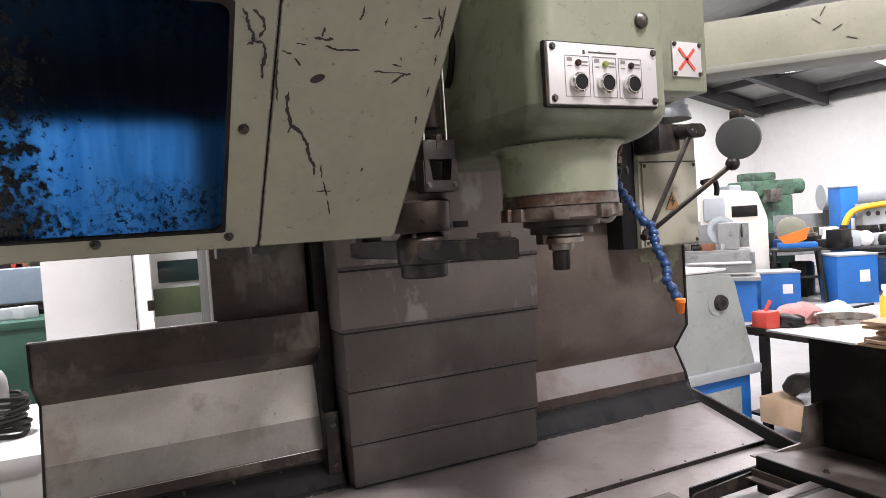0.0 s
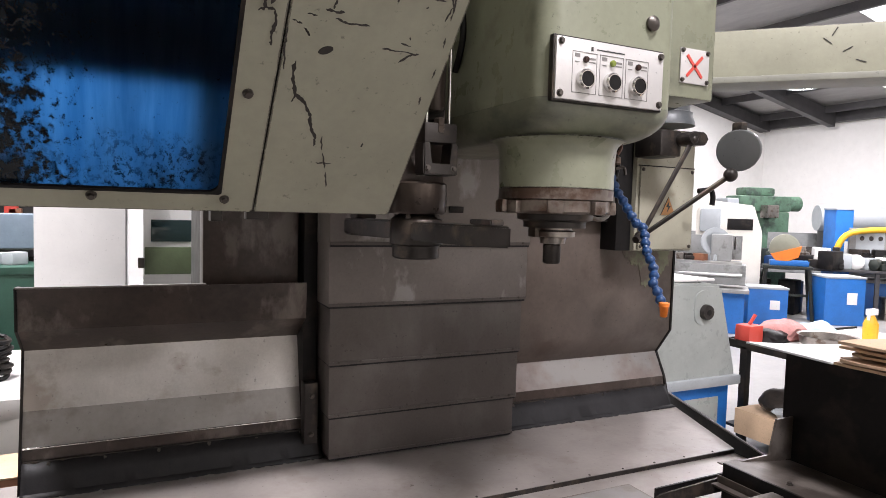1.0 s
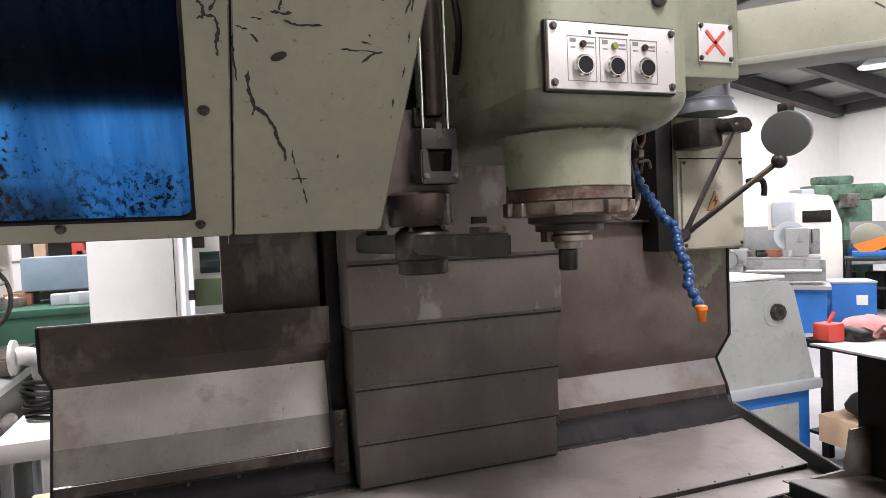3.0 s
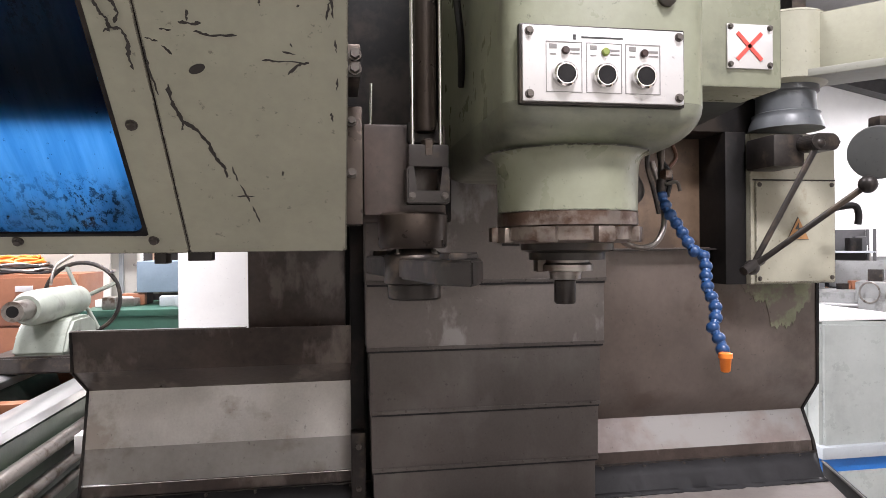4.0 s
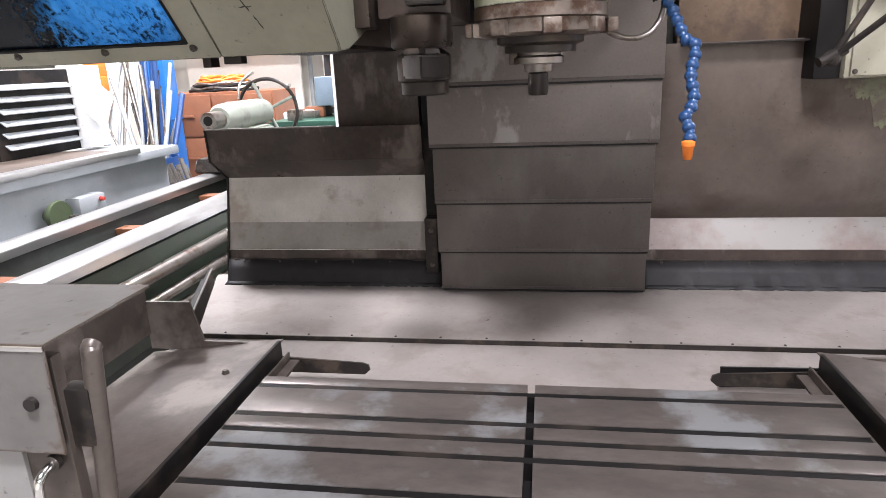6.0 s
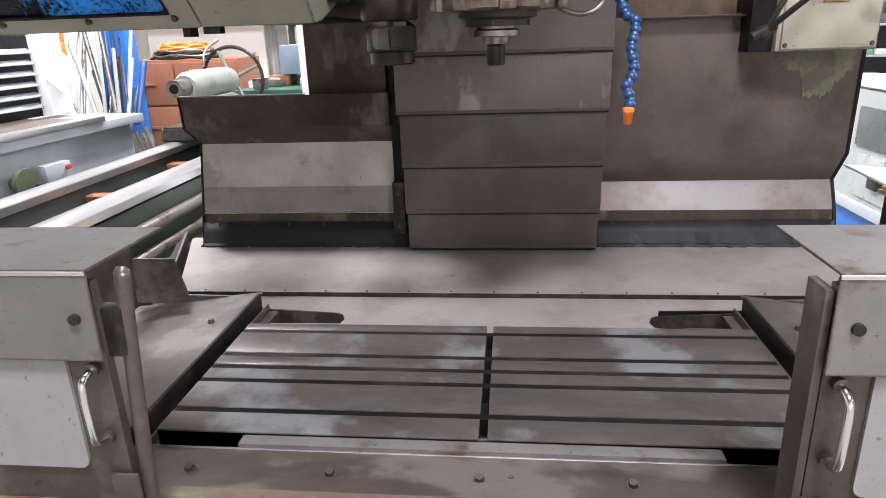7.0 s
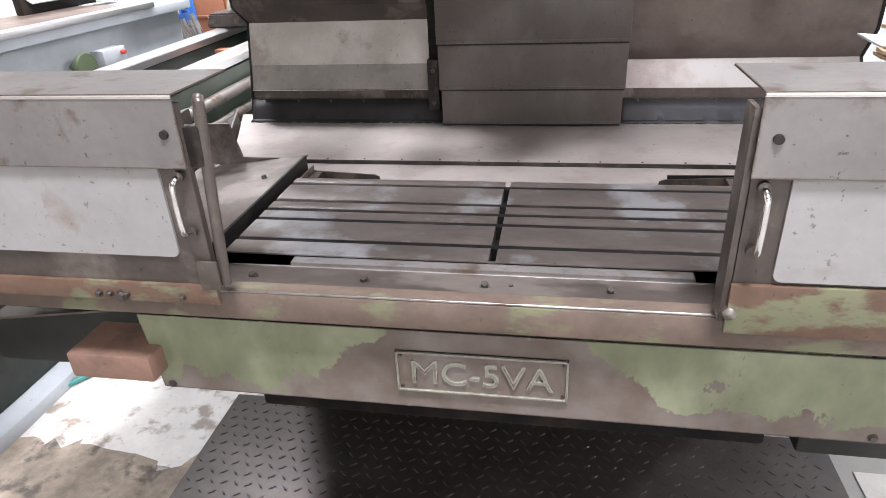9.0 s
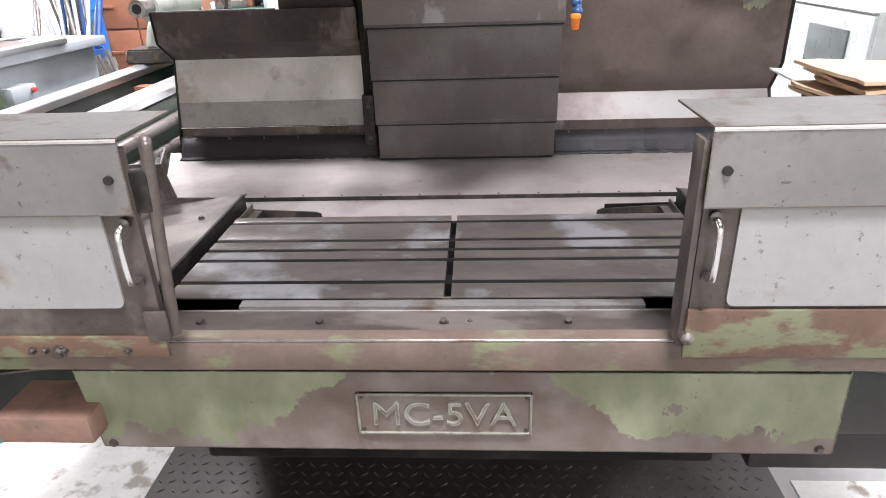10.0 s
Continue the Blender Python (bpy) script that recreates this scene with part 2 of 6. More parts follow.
def blue_pane_material():
    m, n, l, b = nodes_of("tinted_blue_acrylic", 0.22)
    out = n["Material Output"]
    b.inputs["Base Color"].default_value = (0.003, 0.007, 0.012, 1)
    b.inputs["Specular IOR Level"].default_value = 0.25
    tr = n.new("ShaderNodeBsdfRefraction")
    tr.inputs["IOR"].default_value, tr.inputs["Roughness"].default_value = 1.03, 0.7
    streak, _ = noise_ramp(n, l, 9, [(0.35, (0.16, 0.43, 0.75)), (0.7, (0.27, 0.57, 0.91))], stretch=(6, 0.5, 0.5))
    l.new(streak, tr.inputs["Color"])
    spots, _ = noise_ramp(n, l, 85, [(0.50, (0.0, 0.0, 0.0)), (0.57, (1, 1, 1))], detail=6, rough=0.75, stretch=(1.3, 0.8, 0.8))
    big, _ = noise_ramp(n, l, 3.0, [(0.47, (0, 0, 0)), (0.60, (1, 1, 1))], detail=4, offset=(0.35, 2, 1))
    dirt = n.new("ShaderNodeMix")
    dirt.data_type, dirt.blend_type = "RGBA", "MULTIPLY"
    dirt.inputs["Factor"].default_value = 1
    l.new(spots, dirt.inputs["A"])
    l.new(big, dirt.inputs["B"])
    fl = n.new("ShaderNodeMapRange")
    fl.inputs["To Min"].default_value, fl.inputs["To Max"].default_value = 0.26, 1.0
    # grit mask, ramped along x to also paint in the pane's unlit far side
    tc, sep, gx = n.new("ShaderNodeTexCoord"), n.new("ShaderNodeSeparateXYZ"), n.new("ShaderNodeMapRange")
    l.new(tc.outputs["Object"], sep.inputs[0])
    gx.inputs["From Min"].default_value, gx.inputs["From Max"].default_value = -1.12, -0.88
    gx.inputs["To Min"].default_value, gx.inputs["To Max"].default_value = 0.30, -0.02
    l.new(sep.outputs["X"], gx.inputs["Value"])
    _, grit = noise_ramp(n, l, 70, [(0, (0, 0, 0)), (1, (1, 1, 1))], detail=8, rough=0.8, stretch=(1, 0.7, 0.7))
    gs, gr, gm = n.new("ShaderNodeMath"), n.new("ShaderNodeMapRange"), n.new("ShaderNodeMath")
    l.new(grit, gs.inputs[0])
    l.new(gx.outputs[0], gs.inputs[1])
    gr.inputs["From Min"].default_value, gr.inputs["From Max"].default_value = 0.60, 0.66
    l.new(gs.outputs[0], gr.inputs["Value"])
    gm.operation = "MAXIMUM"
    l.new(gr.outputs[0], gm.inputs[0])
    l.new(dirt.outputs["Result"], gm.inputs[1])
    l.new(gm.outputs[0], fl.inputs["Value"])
    mx = n.new("ShaderNodeMixShader")
    l.new(fl.outputs[0], mx.inputs[0])
    l.new(tr.outputs[0], mx.inputs[1])
    l.new(b.outputs[0], mx.inputs[2])
    l.new(mx.outputs[0], out.inputs["Surface"])
    return m


def worn_apron_material():
    """Green paint worn to brown metal along an uneven lower band."""
    m, n, l, b = nodes_of("worn_green_paint", 0.45)
    green, _ = noise_ramp(n, l, 7, [(0.34, (0.135, 0.15, 0.088)), (0.5, (0.19, 0.208, 0.128)), (0.66, (0.27, 0.285, 0.19))], detail=10, stretch=(1, 1, 0.6))
    brown, fine = noise_ramp(n, l, 9, [(0.3, (0.105, 0.076, 0.058)), (0.5, (0.145, 0.118, 0.10)), (0.7, (0.20, 0.175, 0.158))], offset=(2, 2, 2))
    tc, sep, ab = n.new("ShaderNodeTexCoord"), n.new("ShaderNodeSeparateXYZ"), n.new("ShaderNodeMath")
    l.new(tc.outputs["Object"], sep.inputs[0])
    ab.operation = "ABSOLUTE"
    l.new(sep.outputs["X"], ab.inputs[0])
    # height of the worn edge: over the whole plate in the middle, a low band towards the ends
    band = n.new("ShaderNodeMapRange")
    band.interpolation_type = "SMOOTHSTEP"
    band.inputs["From Min"].default_value, band.inputs["From Max"].default_value = 0.10, 0.36
    band.inputs["To Min"].default_value, band.inputs["To Max"].default_value = 0.895, 0.742
    l.new(ab.outputs[0], band.inputs["Value"])
    low, gain, wob = n.new("ShaderNodeMath"), n.new("ShaderNodeMath"), n.new("ShaderNodeMath")
    low.operation, gain.operation = "SUBTRACT", "MULTIPLY_ADD"
    l.new(band.outputs[0], low.inputs[0])
    l.new(sep.outputs["Z"], low.inputs[1])
    l.new(low.outputs[0], gain.inputs[0])
    gain.inputs[1].default_value, gain.inputs[2].default_value = 5.0, 0.0
    _, wear = noise_ramp(n, l, 9.0, [(0, (0, 0, 0)), (1, (1, 1, 1))], detail=12, stretch=(1.3, 1, 0.9), offset=(1.3, 0, 0), rough=0.62)
    l.new(gain.outputs[0], wob.inputs[0])
    l.new(wear, wob.inputs[1])
    rp = n.new("ShaderNodeValToRGB")
    rp.color_ramp.elements[0].position, rp.color_ramp.elements[1].position = 0.50, 0.525
    l.new(wob.outputs[0], rp.inputs["Fac"])
    chips, _ = noise_ramp(n, l, 26, [(0.635, (0, 0, 0)), (0.655, (1, 1, 1))], detail=10, rough=0.7, stretch=(1, 1, 0.7), offset=(8, 0, 3))
    both = n.new("ShaderNodeMath")
    both.operation = "MAXIMUM"
    l.new(rp.outputs["Color"], both.inputs[0])
    l.new(chips, both.inputs[1])
    edge = mixed(n, l, both.outputs[0], green, brown)
    l.new(mixed(n, l, edge_wear(n, l), edge, (0.045, 0.035, 0.028)), b.inputs["Base Color"])
    bumped(n, l, b, fine, 0.2)
    return m


APRON = worn_apron_material()
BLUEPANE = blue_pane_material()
FITTING = surface("pale_fitting_enamel", (0.50, 0.49, 0.47), 0.12, 0.45)
GLASS = plain("dark_window_glass", (0.03, 0.05, 0.05), 0.08)


# ---- mesh helpers ----
def thing(name, label, category, group="", kind=""):
    return tagged(new(name), label, category, group, kind)


def mesh_of(name, bm, material, smooth=False):
    me = bpy.data.meshes.new(name)
    bmesh.ops.recalc_face_normals(bm, faces=bm.faces)
    bm.to_mesh(me)
    bm.free()
    me.materials.append(material)
    if smooth:
        me.polygons.foreach_set("use_smooth", [True] * len(me.polygons))
        me.set_sharp_from_angle(angle=radians(40))
    return me


def part(name, bm, material, parent=None, label="", smooth=True):
    ob = new(name, mesh_of(name, bm, material, smooth))
    if parent:
        ob.parent = parent
    return tagged(ob, label)


def structure(name, bm, material, label, category="structure", smooth=False):
    return tagged(part(name, bm, material, None, "", smooth), label, category, "", "structure")


def box(x0, x1, y0, y1, z0, z1, bevel=0.003, bm=None, m=None):
    b = bmesh.new()
    bmesh.ops.create_cube(b, size=1)
    for v in b.verts:
        v.co = Vector(((x0 + x1) / 2 + v.co.x * (x1 - x0), (y0 + y1) / 2 + v.co.y * (y1 - y0), (z0 + z1) / 2 + v.co.z * (z1 - z0)))
    bevel = min(bevel, 0.3 * min(abs(x1 - x0), abs(y1 - y0), abs(z1 - z0)))
    if bevel > 0:
        bmesh.ops.bevel(b, geom=b.edges[:], offset=bevel, segments=2, affect="EDGES", profile=0.6)
    return joined(b, bm, m)


def joined(b, bm=None, m=None):
    if m is not None:
        b.transform(m)
    if bm is None:
        return b
    me = bpy.data.meshes.new("tmp")
    b.to_mesh(me)
    b.free()
    bm.from_mesh(me)
    bpy.data.meshes.remove(me)
    return bm


def lathe(profile, axis="z", at=(0, 0, 0), segments=40, bm=None, m=None):
    """Turned body: profile of (radius, height) along the axis."""
    b = bmesh.new()
    rings = []
    for r, h in profile:
        rings.append([b.verts.new((max(r, 1e-4) * math.cos(2 * math.pi * k / segments), max(r, 1e-4) * math.sin(2 * math.pi * k / segments), h)) for k in range(segments)])
    for p, q in zip(rings, rings[1:]):
        for k in range(segments):
            b.faces.new((p[k], p[(k + 1) % segments], q[(k + 1) % segments], q[k]))
    b.faces.new(rings[0][::-1])
    b.faces.new(rings[-1])
    turn = {"z": Matrix(), "x": Matrix.Rotation(radians(90), 4, "Y"), "y": Matrix.Rotation(radians(-90), 4, "X")}[axis]
    b.transform(Matrix.Translation(at) @ turn)
    return joined(b, bm, m)


def rod(p, q, r, segments=16, bm=None):
    p, q = Vector(p), Vector(q)
    b = bmesh.new()
    bmesh.ops.create_cone(b, cap_ends=True, segments=segments, radius1=r, radius2=r, depth=(q - p).length)
    b.transform(Matrix.Translation((p + q) / 2) @ (q - p).to_track_quat("Z", "Y").to_matrix().to_4x4())
    return joined(b, bm)


def tube(points, r, segments=10, bm=None, steps=6):
    """A bent round bar or cable through points, smoothed."""
    pts = [Vector(p) for p in points]
    fine = []
    for i in range(len(pts) - 1):
        p0, p1, p2, p3 = pts[max(i - 1, 0)], pts[i], pts[i + 1], pts[min(i + 2, len(pts) - 1)]
        for s in range(steps):
            t = s / steps
            fine.append(0.5 * (2 * p1 + (p2 - p0) * t + (2 * p0 - 5 * p1 + 4 * p2 - p3) * t * t + (3 * p1 - p0 - 3 * p2 + p3) * t ** 3))
    fine.append(pts[-1])
    b = bmesh.new()
    rings = []
    for i, p in enumerate(fine):
        d = (fine[min(i + 1, len(fine) - 1)] - fine[max(i - 1, 0)]).normalized()
        u = d.orthogonal().normalized() if not rings else (last - d * last.dot(d)).normalized()
        last = u
        w = d.cross(u)
        rings.append([b.verts.new(p + r * (math.cos(2 * math.pi * k / segments) * u + math.sin(2 * math.pi * k / segments) * w)) for k in range(segments)])
    for a, c in zip(rings, rings[1:]):
        for k in range(segments):
            b.faces.new((a[k], a[(k + 1) % segments], c[(k + 1) % segments], c[k]))
    b.faces.new(rings[0][::-1])
    b.faces.new(rings[-1])
    return joined(b, bm)


def prism(outline, axis, lo, hi, bevel=0.0, bm=None, m=None):
    """A solid with the outline of two coordinates, drawn out along the third axis from lo to hi."""
    b = bmesh.new()
    put = {"x": lambda u, v, w: (w, u, v), "y": lambda u, v, w: (u, w, v), "z": lambda u, v, w: (u, v, w)}[axis]
    a = [b.verts.new(put(u, v, lo)) for u, v in outline]
    c = [b.verts.new(put(u, v, hi)) for u, v in outline]
    b.faces.new(a[::-1])
    b.faces.new(c)
    for k in range(len(a)):
        b.faces.new((a[k], a[(k + 1) % len(a)], c[(k + 1) % len(a)], c[k]))
    if bevel:
        bmesh.ops.bevel(b, geom=b.edges[:], offset=bevel, segments=2, affect="EDGES")
    return joined(b, bm, m)


def folded_sheet(profile, x0, x1, thick=0.003, bm=None):
    """A folded metal sheet: profile of (y, z), drawn out along x, with thickness behind it."""
    pts = [Vector((0, y, z)) for y, z in profile]
    norms = []
    for i in range(len(pts)):
        d = (pts[min(i + 1, len(pts) - 1)] - pts[max(i - 1, 0)]).normalized()
        norms.append(Vector((0, -d.z, d.y)))
    if norms[0].y < 0:
        norms = [-v for v in norms]
    ring = [(p.y, p.z) for p in pts] + [((p + v * thick).y, (p + v * thick).z) for p, v in zip(pts[::-1], norms[::-1])]
    return prism(ring, "x", x0, x1, bm=bm)


def rounded(x0, x1, y0, y1, r, n=6):
    out = []
    for cx, cy, a in ((x1 - r, y1 - r, 0), (x0 + r, y1 - r, 90), (x0 + r, y0 + r, 180), (x1 - r, y0 + r, 270)):
        for k in range(n + 1):
            t = radians(a + 90 * k / n)
            out.append((cx + r * math.cos(t), cy + r * math.sin(t)))
    return out


def hexbolt(parent, at, r=0.008, h=0.006, normal=(0, -1, 0), material=None, name="bolt"):
    b = bmesh.new()
    bmesh.ops.create_cone(b, cap_ends=True, segments=12, radius1=r * 1.25, radius2=r * 1.2, depth=h * 0.4)
    bmesh.ops.translate(b, verts=b.verts, vec=(0, 0, h * 0.2))
    c = bmesh.new()
    bmesh.ops.create_cone(c, cap_ends=True, segments=6, radius1=r, radius2=r * 0.85, depth=h)
    bmesh.ops.translate(c, verts=c.verts, vec=(0, 0, h * 0.7))
    joined(c, b)
    b.transform(Matrix.Translation(at) @ Vector(normal).to_track_quat("Z", "Y").to_matrix().to_4x4())
    return part(name, b, material or BOLT, parent)


def lettering(name, text, size, depth, m, material, parent, bold=0.0):
    cu = bpy.data.curves.new(name, "FONT")
    cu.body, cu.size, cu.extrude, cu.align_x, cu.align_y, cu.offset = text, size, depth, "CENTER", "CENTER", bold
    tmp = bpy.data.objects.new(name, cu)
    scene.collection.objects.link(tmp)
    bpy.context.view_layer.update()
    me = bpy.data.meshes.new_from_object(tmp.evaluated_get(bpy.context.evaluated_depsgraph_get()))
    bpy.data.objects.remove(tmp)
    me.transform(m)
    me.materials.clear()
    me.materials.append(material)
    ob = new(name, me)
    ob.parent = parent
    return ob

# ---- the hall ----
structure("floor", box(-9, 14.3, -7, 11.1, -0.2, 0, 0), CONCRETE, "grey worn concrete workshop floor with stains", "floor")
structure("wall_east", box(14, 14.3, -7, 11.1, 0, 4.06, 0), WALLWHITE, "tall white sheet wall of the workshop", "wall")
structure("wall_north", prism([(-9, 0), (14, 0), (14, 4.05), (4, 6.09), (-9, 6.09)], "y", 10.8, 11.1), WALLWHITE, "tall white sheet wall behind the machines", "wall")
structure("wall_west", box(-9.3, -9, -7, 11.1, 0, 6.2, 0), WALLCREAM, "cream workshop wall", "wall")
structure("wall_south", prism([(-9, 0), (14, 0), (14, 4.05), (4, 6.09), (-9, 6.09)], "y", -7.3, -7), WALLCREAM, "plain cream workshop wall", "wall")
structure("wall_inner", box(-9, -2.55, 6.6, 6.75, 0, 3.0, 0), WALLCREAM, "cream partition wall behind the store area", "wall")
structure("ceiling", prism([(-9.3, 6.1), (4, 6.1), (14.3, 4.06), (14.3, 4.2), (4, 6.25), (-9.3, 6.25)], "y", -7.3, 11.1), ROOF, "grey metal sheet roof of the hall", "ceiling")
for i, (bx, by) in enumerate(((14.0, None), (None, 10.8))):
    b = box(13.8, 13.99, -7, 10.79, 3.86, 4.08, 0.01) if bx else prism([(4, 5.78), (13.8, 3.80), (13.8, 4.08), (4, 6.06)], "y", 10.5, 10.79)
    structure("eaves_beam_%d" % (i + 1), b, BEAMDARK, "dark steel eaves beam along the wall top", "beam")
def roof_under(x):
    """Height of the roof sheet, sloping down to the east wall."""
    return 6.1 - 0.2 * max(0.0, x - 4.0)


for k in range(4):
    y = -5.0 + 4.6 * k
    structure("rafter_%d" % (k + 1), prism([(-9, 5.75), (4, 5.75), (13.8, 3.75), (13.8, 4.09), (4, 6.09), (-9, 6.09)], "y", y, y + 0.16), BEAMDARK, "dark steel roof beam under the sheet roof", "beam")
for k in range(16):
    x = -7.0 + 1.36 * k
    rz = roof_under(x)
    structure("purlin_%d" % (k + 1), box(x, x + 0.08, -7, 10.79, rz - 0.19, rz - 0.03, 0.01), BEAMDARK, "thin dark roof purlin", "beam")


def high_bay(x, y):
    t = thing("high_bay_lamp", "round bright white high-bay lamp hanging under the roof", "ceiling lamp", "high-bay lamps")
    part("shade", lathe([(0.10, 0.22), (0.12, 0.16), (0.30, 0.02), (0.30, 0.0), (0.285, 0.0), (0.11, 0.15)], segments=28), MACHGREY, t)
    part("lens", lathe([(0.27, 0.012), (0.27, 0.02)], segments=28), GLOW, t)
    part("hook", rod((0, 0, 0.2), (0, 0, 0.48), 0.012), BOLT, t)
    t.matrix_basis = pose(x, y, roof_under(x) - 0.45)
    return t


first_lamp = high_bay(11.23, 7.83)
for x, y in ((12.3, 3.2), (7.6, 9.0)):
    copy_thing(first_lamp, pose(x, y, roof_under(x) - 0.45))
for x, y in ((12.25, 7.2), (11.6, 7.85), (12.9, 7.0), (10.0, 5.6)):
    t = thing("skylight", "bright translucent skylight sheet in the roof", "skylight", "skylights", "structure")
    part("sheet", box(-0.34, 0.34, -0.2, 0.2, -0.03, -0.015, 0.003), SKYGLOW, t)
    part("frame", box(-0.37, 0.37, -0.23, 0.23, -0.014, 0.004, 0.002), BEAMDARK, t)
    t.matrix_basis = pose(x, y, roof_under(x) - 0.006, 0, 11.3, 0)

# floor finishes before the machine
t = thing("floor_paint", "scuffed white painted floor strips beside the step plate", "floor marking", "", "structure")
t.matrix_basis = pose(0, -0.22, 0)
def ragged(x0, x1, y0, y1, jag, seed):
    """Outline of a patch with uneven edges."""
    out, n = [], 26
    for (xa, ya), (xb, yb) in zip(((x0, y0), (x1, y0), (x1, y1), (x0, y1)), ((x1, y0), (x1, y1), (x0, y1), (x0, y0))):
        for k in range(n):
            x, y = xa + (xb - xa) * k / n, ya + (yb - ya) * k / n
            p = Vector((x * 7, y * 7, seed))
            q = Vector((x * 31, y * 31, seed))
            out.append((x + jag * (noise.noise(p) + 0.5 * noise.noise(q)), y + jag * (noise.noise(p + Vector((9, 0, 0))) + 0.5 * noise.noise(q + Vector((9, 0, 0))))))
    return out


part("paint_patch", prism(ragged(-1.80, -0.93, 0.20, 0.66, 0.025, 1.0), "z", 0.0, 0.004), WHITEPAINT, t, smooth=False)
part("paint_line", box(-2.12, -1.86, -1.3, 0.75, 0.0, 0.005, 0), WHITEPAINT, t)
part("paint_edge", box(1.0, 2.2, -0.6, 0.45, 0.0, 0.004, 0), WHITEPAINT, t)
t = tagged(part("floor_dirt", prism(ragged(-1.82, -0.90, -1.2, 0.25, 0.09, 5.0), "z", 0.0, 0.006), DIRTFLOOR, smooth=False), "oily brown swarf and dirt on the floor", "dirt", "", "stuff")
t.matrix_basis = pose(0, -0.22, 0)

t = thing("floor_hose", "thin teal hose lying on the floor beside the paint", "hose")
t.matrix_basis = pose(0, -0.22, 0)
part("hose", tube([(-2.5, -0.9, 0.018), (-2.05, -0.35, 0.018), (-1.84, 0.05, 0.018), (-1.70, 0.42, 0.018), (-1.52, 0.72, 0.018), (-1.38, 1.1, 0.018)], 0.011, 8), surface("teal_hose", (0.05, 0.22, 0.20), 0.15, 0.4), t)
# tread plate on the floor
t = thing("tread_plate", "dark oily diamond tread plate lying before the machine", "step plate")
t.matrix_basis = pose(0, -0.22, 0)
part("plate", box(-0.97, 0.95, -1.6, 0.56, 0.005, 0.014, 0.002), TREAD, t)
lug = bmesh.new()
for i in range(48):
    for j in range(40):
        x, y = -0.95 + i * 0.039 + (0.0195 if j % 2 else 0), -1.0 + j * 0.039
        a = 0.7 if (i + j) % 2 else -0.7
        c, s = math.cos(a), math.sin(a)
        vs = [lug.verts.new((x + c * u - s * v, y + s * u + c * v, h)) for u, v, h in ((-0.014, 0, 0.0139), (0, -0.0045, 0.0139), (0.014, 0, 0.0139), (0, 0.0045, 0.0139), (-0.006, 0, 0.0165), (0.006, 0, 0.0165))]
        for f in ((0, 1, 5, 4), (1, 2, 5), (2, 3, 4, 5), (3, 0, 4)):
            lug.faces.new([vs[k] for k in f])
tagged(part("tread_lug", lug, TREAD, t, "worn raised tread lugs", smooth=False), kind="stuff")

# ---- machine base, apron and front ----
# the saddle with table, trays, doors and apron stands run out towards the front
RIDE = -0.22


def riding(name, label, category, group="", kind=""):
    t = thing(name, label, category, group, kind)
    t.matrix_basis = pose(0, RIDE, 0)
    return t


t = thing("machine_bed", "dark oily cast machine bed standing on the floor", "machine bed")
part("bed", box(-0.98, 1.0, 0.62, 1.6, 0.0, 0.69, 0.02), DARKGREEN, t)
part("bed_front", box(-0.6, 0.6, 0.42, 0.62, 0.0, 0.40, 0.01), BLACK, t)
t = riding("machine_saddle", "dark oily cast saddle carrying the machine table", "machine saddle")
part("saddle_top", box(-1.05, 1.06, -0.14, 0.43, 0.69, 0.84, 0.01), DARKGREEN, t)
part("saddle", box(-0.6, 0.6, 0.1, 0.83, 0.4, 0.69, 0.01), BLACK, t)
part("skirt_block", box(0.56, 0.90, -0.13, 0.2, 0.60, 0.69, 0.01), DARKGREEN, t)
part("bracket", box(-0.77, -0.60, -0.248, 0.05, 0.752, 0.806, 0.006), surface("rusty_bracket_steel", (0.25, 0.15, 0.11), 0.2, 0.6, stain=(0.14, 0.09, 0.07), stain_at=0.6, stain_scale=9), t, "rusty brown steel bracket")

t = riding("front_apron", "worn green painted front apron with rust stains", "apron panel")
part("panel", prism([(-0.622, 0.703), (0.662, 0.70), (0.658, 0.874), (-0.638, 0.877)], "y", -0.203, -0.15, 0.004), APRON, t)
pl = part("name_plate", prism(rounded(-0.148, 0.149, 0.746, 0.831, 0.008), "y", -0.2065, -0.2), APRON, t)
rim = bmesh.new()
for a in ((-0.148, 0.149, 0.827, 0.831), (-0.148, 0.149, 0.746, 0.750), (-0.148, -0.144, 0.746, 0.831), (0.145, 0.149, 0.746, 0.831)):
    box(a[0], a[1], -0.2105, -0.2, a[2], a[3], 0.001, rim)
LETTER = surface("rubbed_letter_paint", (0.20, 0.20, 0.155), 0.25, 0.4, scale=25, stain=(0.11, 0.085, 0.065), stain_at=0.55, stain_scale=25, chipped=(0.30, 0.29, 0.26))
part("rim", rim, LETTER, pl)
lettering("letters", "MC-5VA", 0.068, 0.0035, pose(0.0, -0.2085, 0.788, 90, 0, 0) @ Matrix.Diagonal((1.02, 1, 1, 1)), LETTER, pl)
for x, z in ((-0.139, 0.755), (0.140, 0.755), (-0.139, 0.822), (0.140, 0.822)):
    hexbolt(pl, (x, -0.2065, z), 0.003, 0.002, name="rivet")
hexbolt(t, (-0.60, -0.203, 0.715), 0.007, 0.004)
hexbolt(t, (0.635, -0.203, 0.715), 0.007, 0.004)

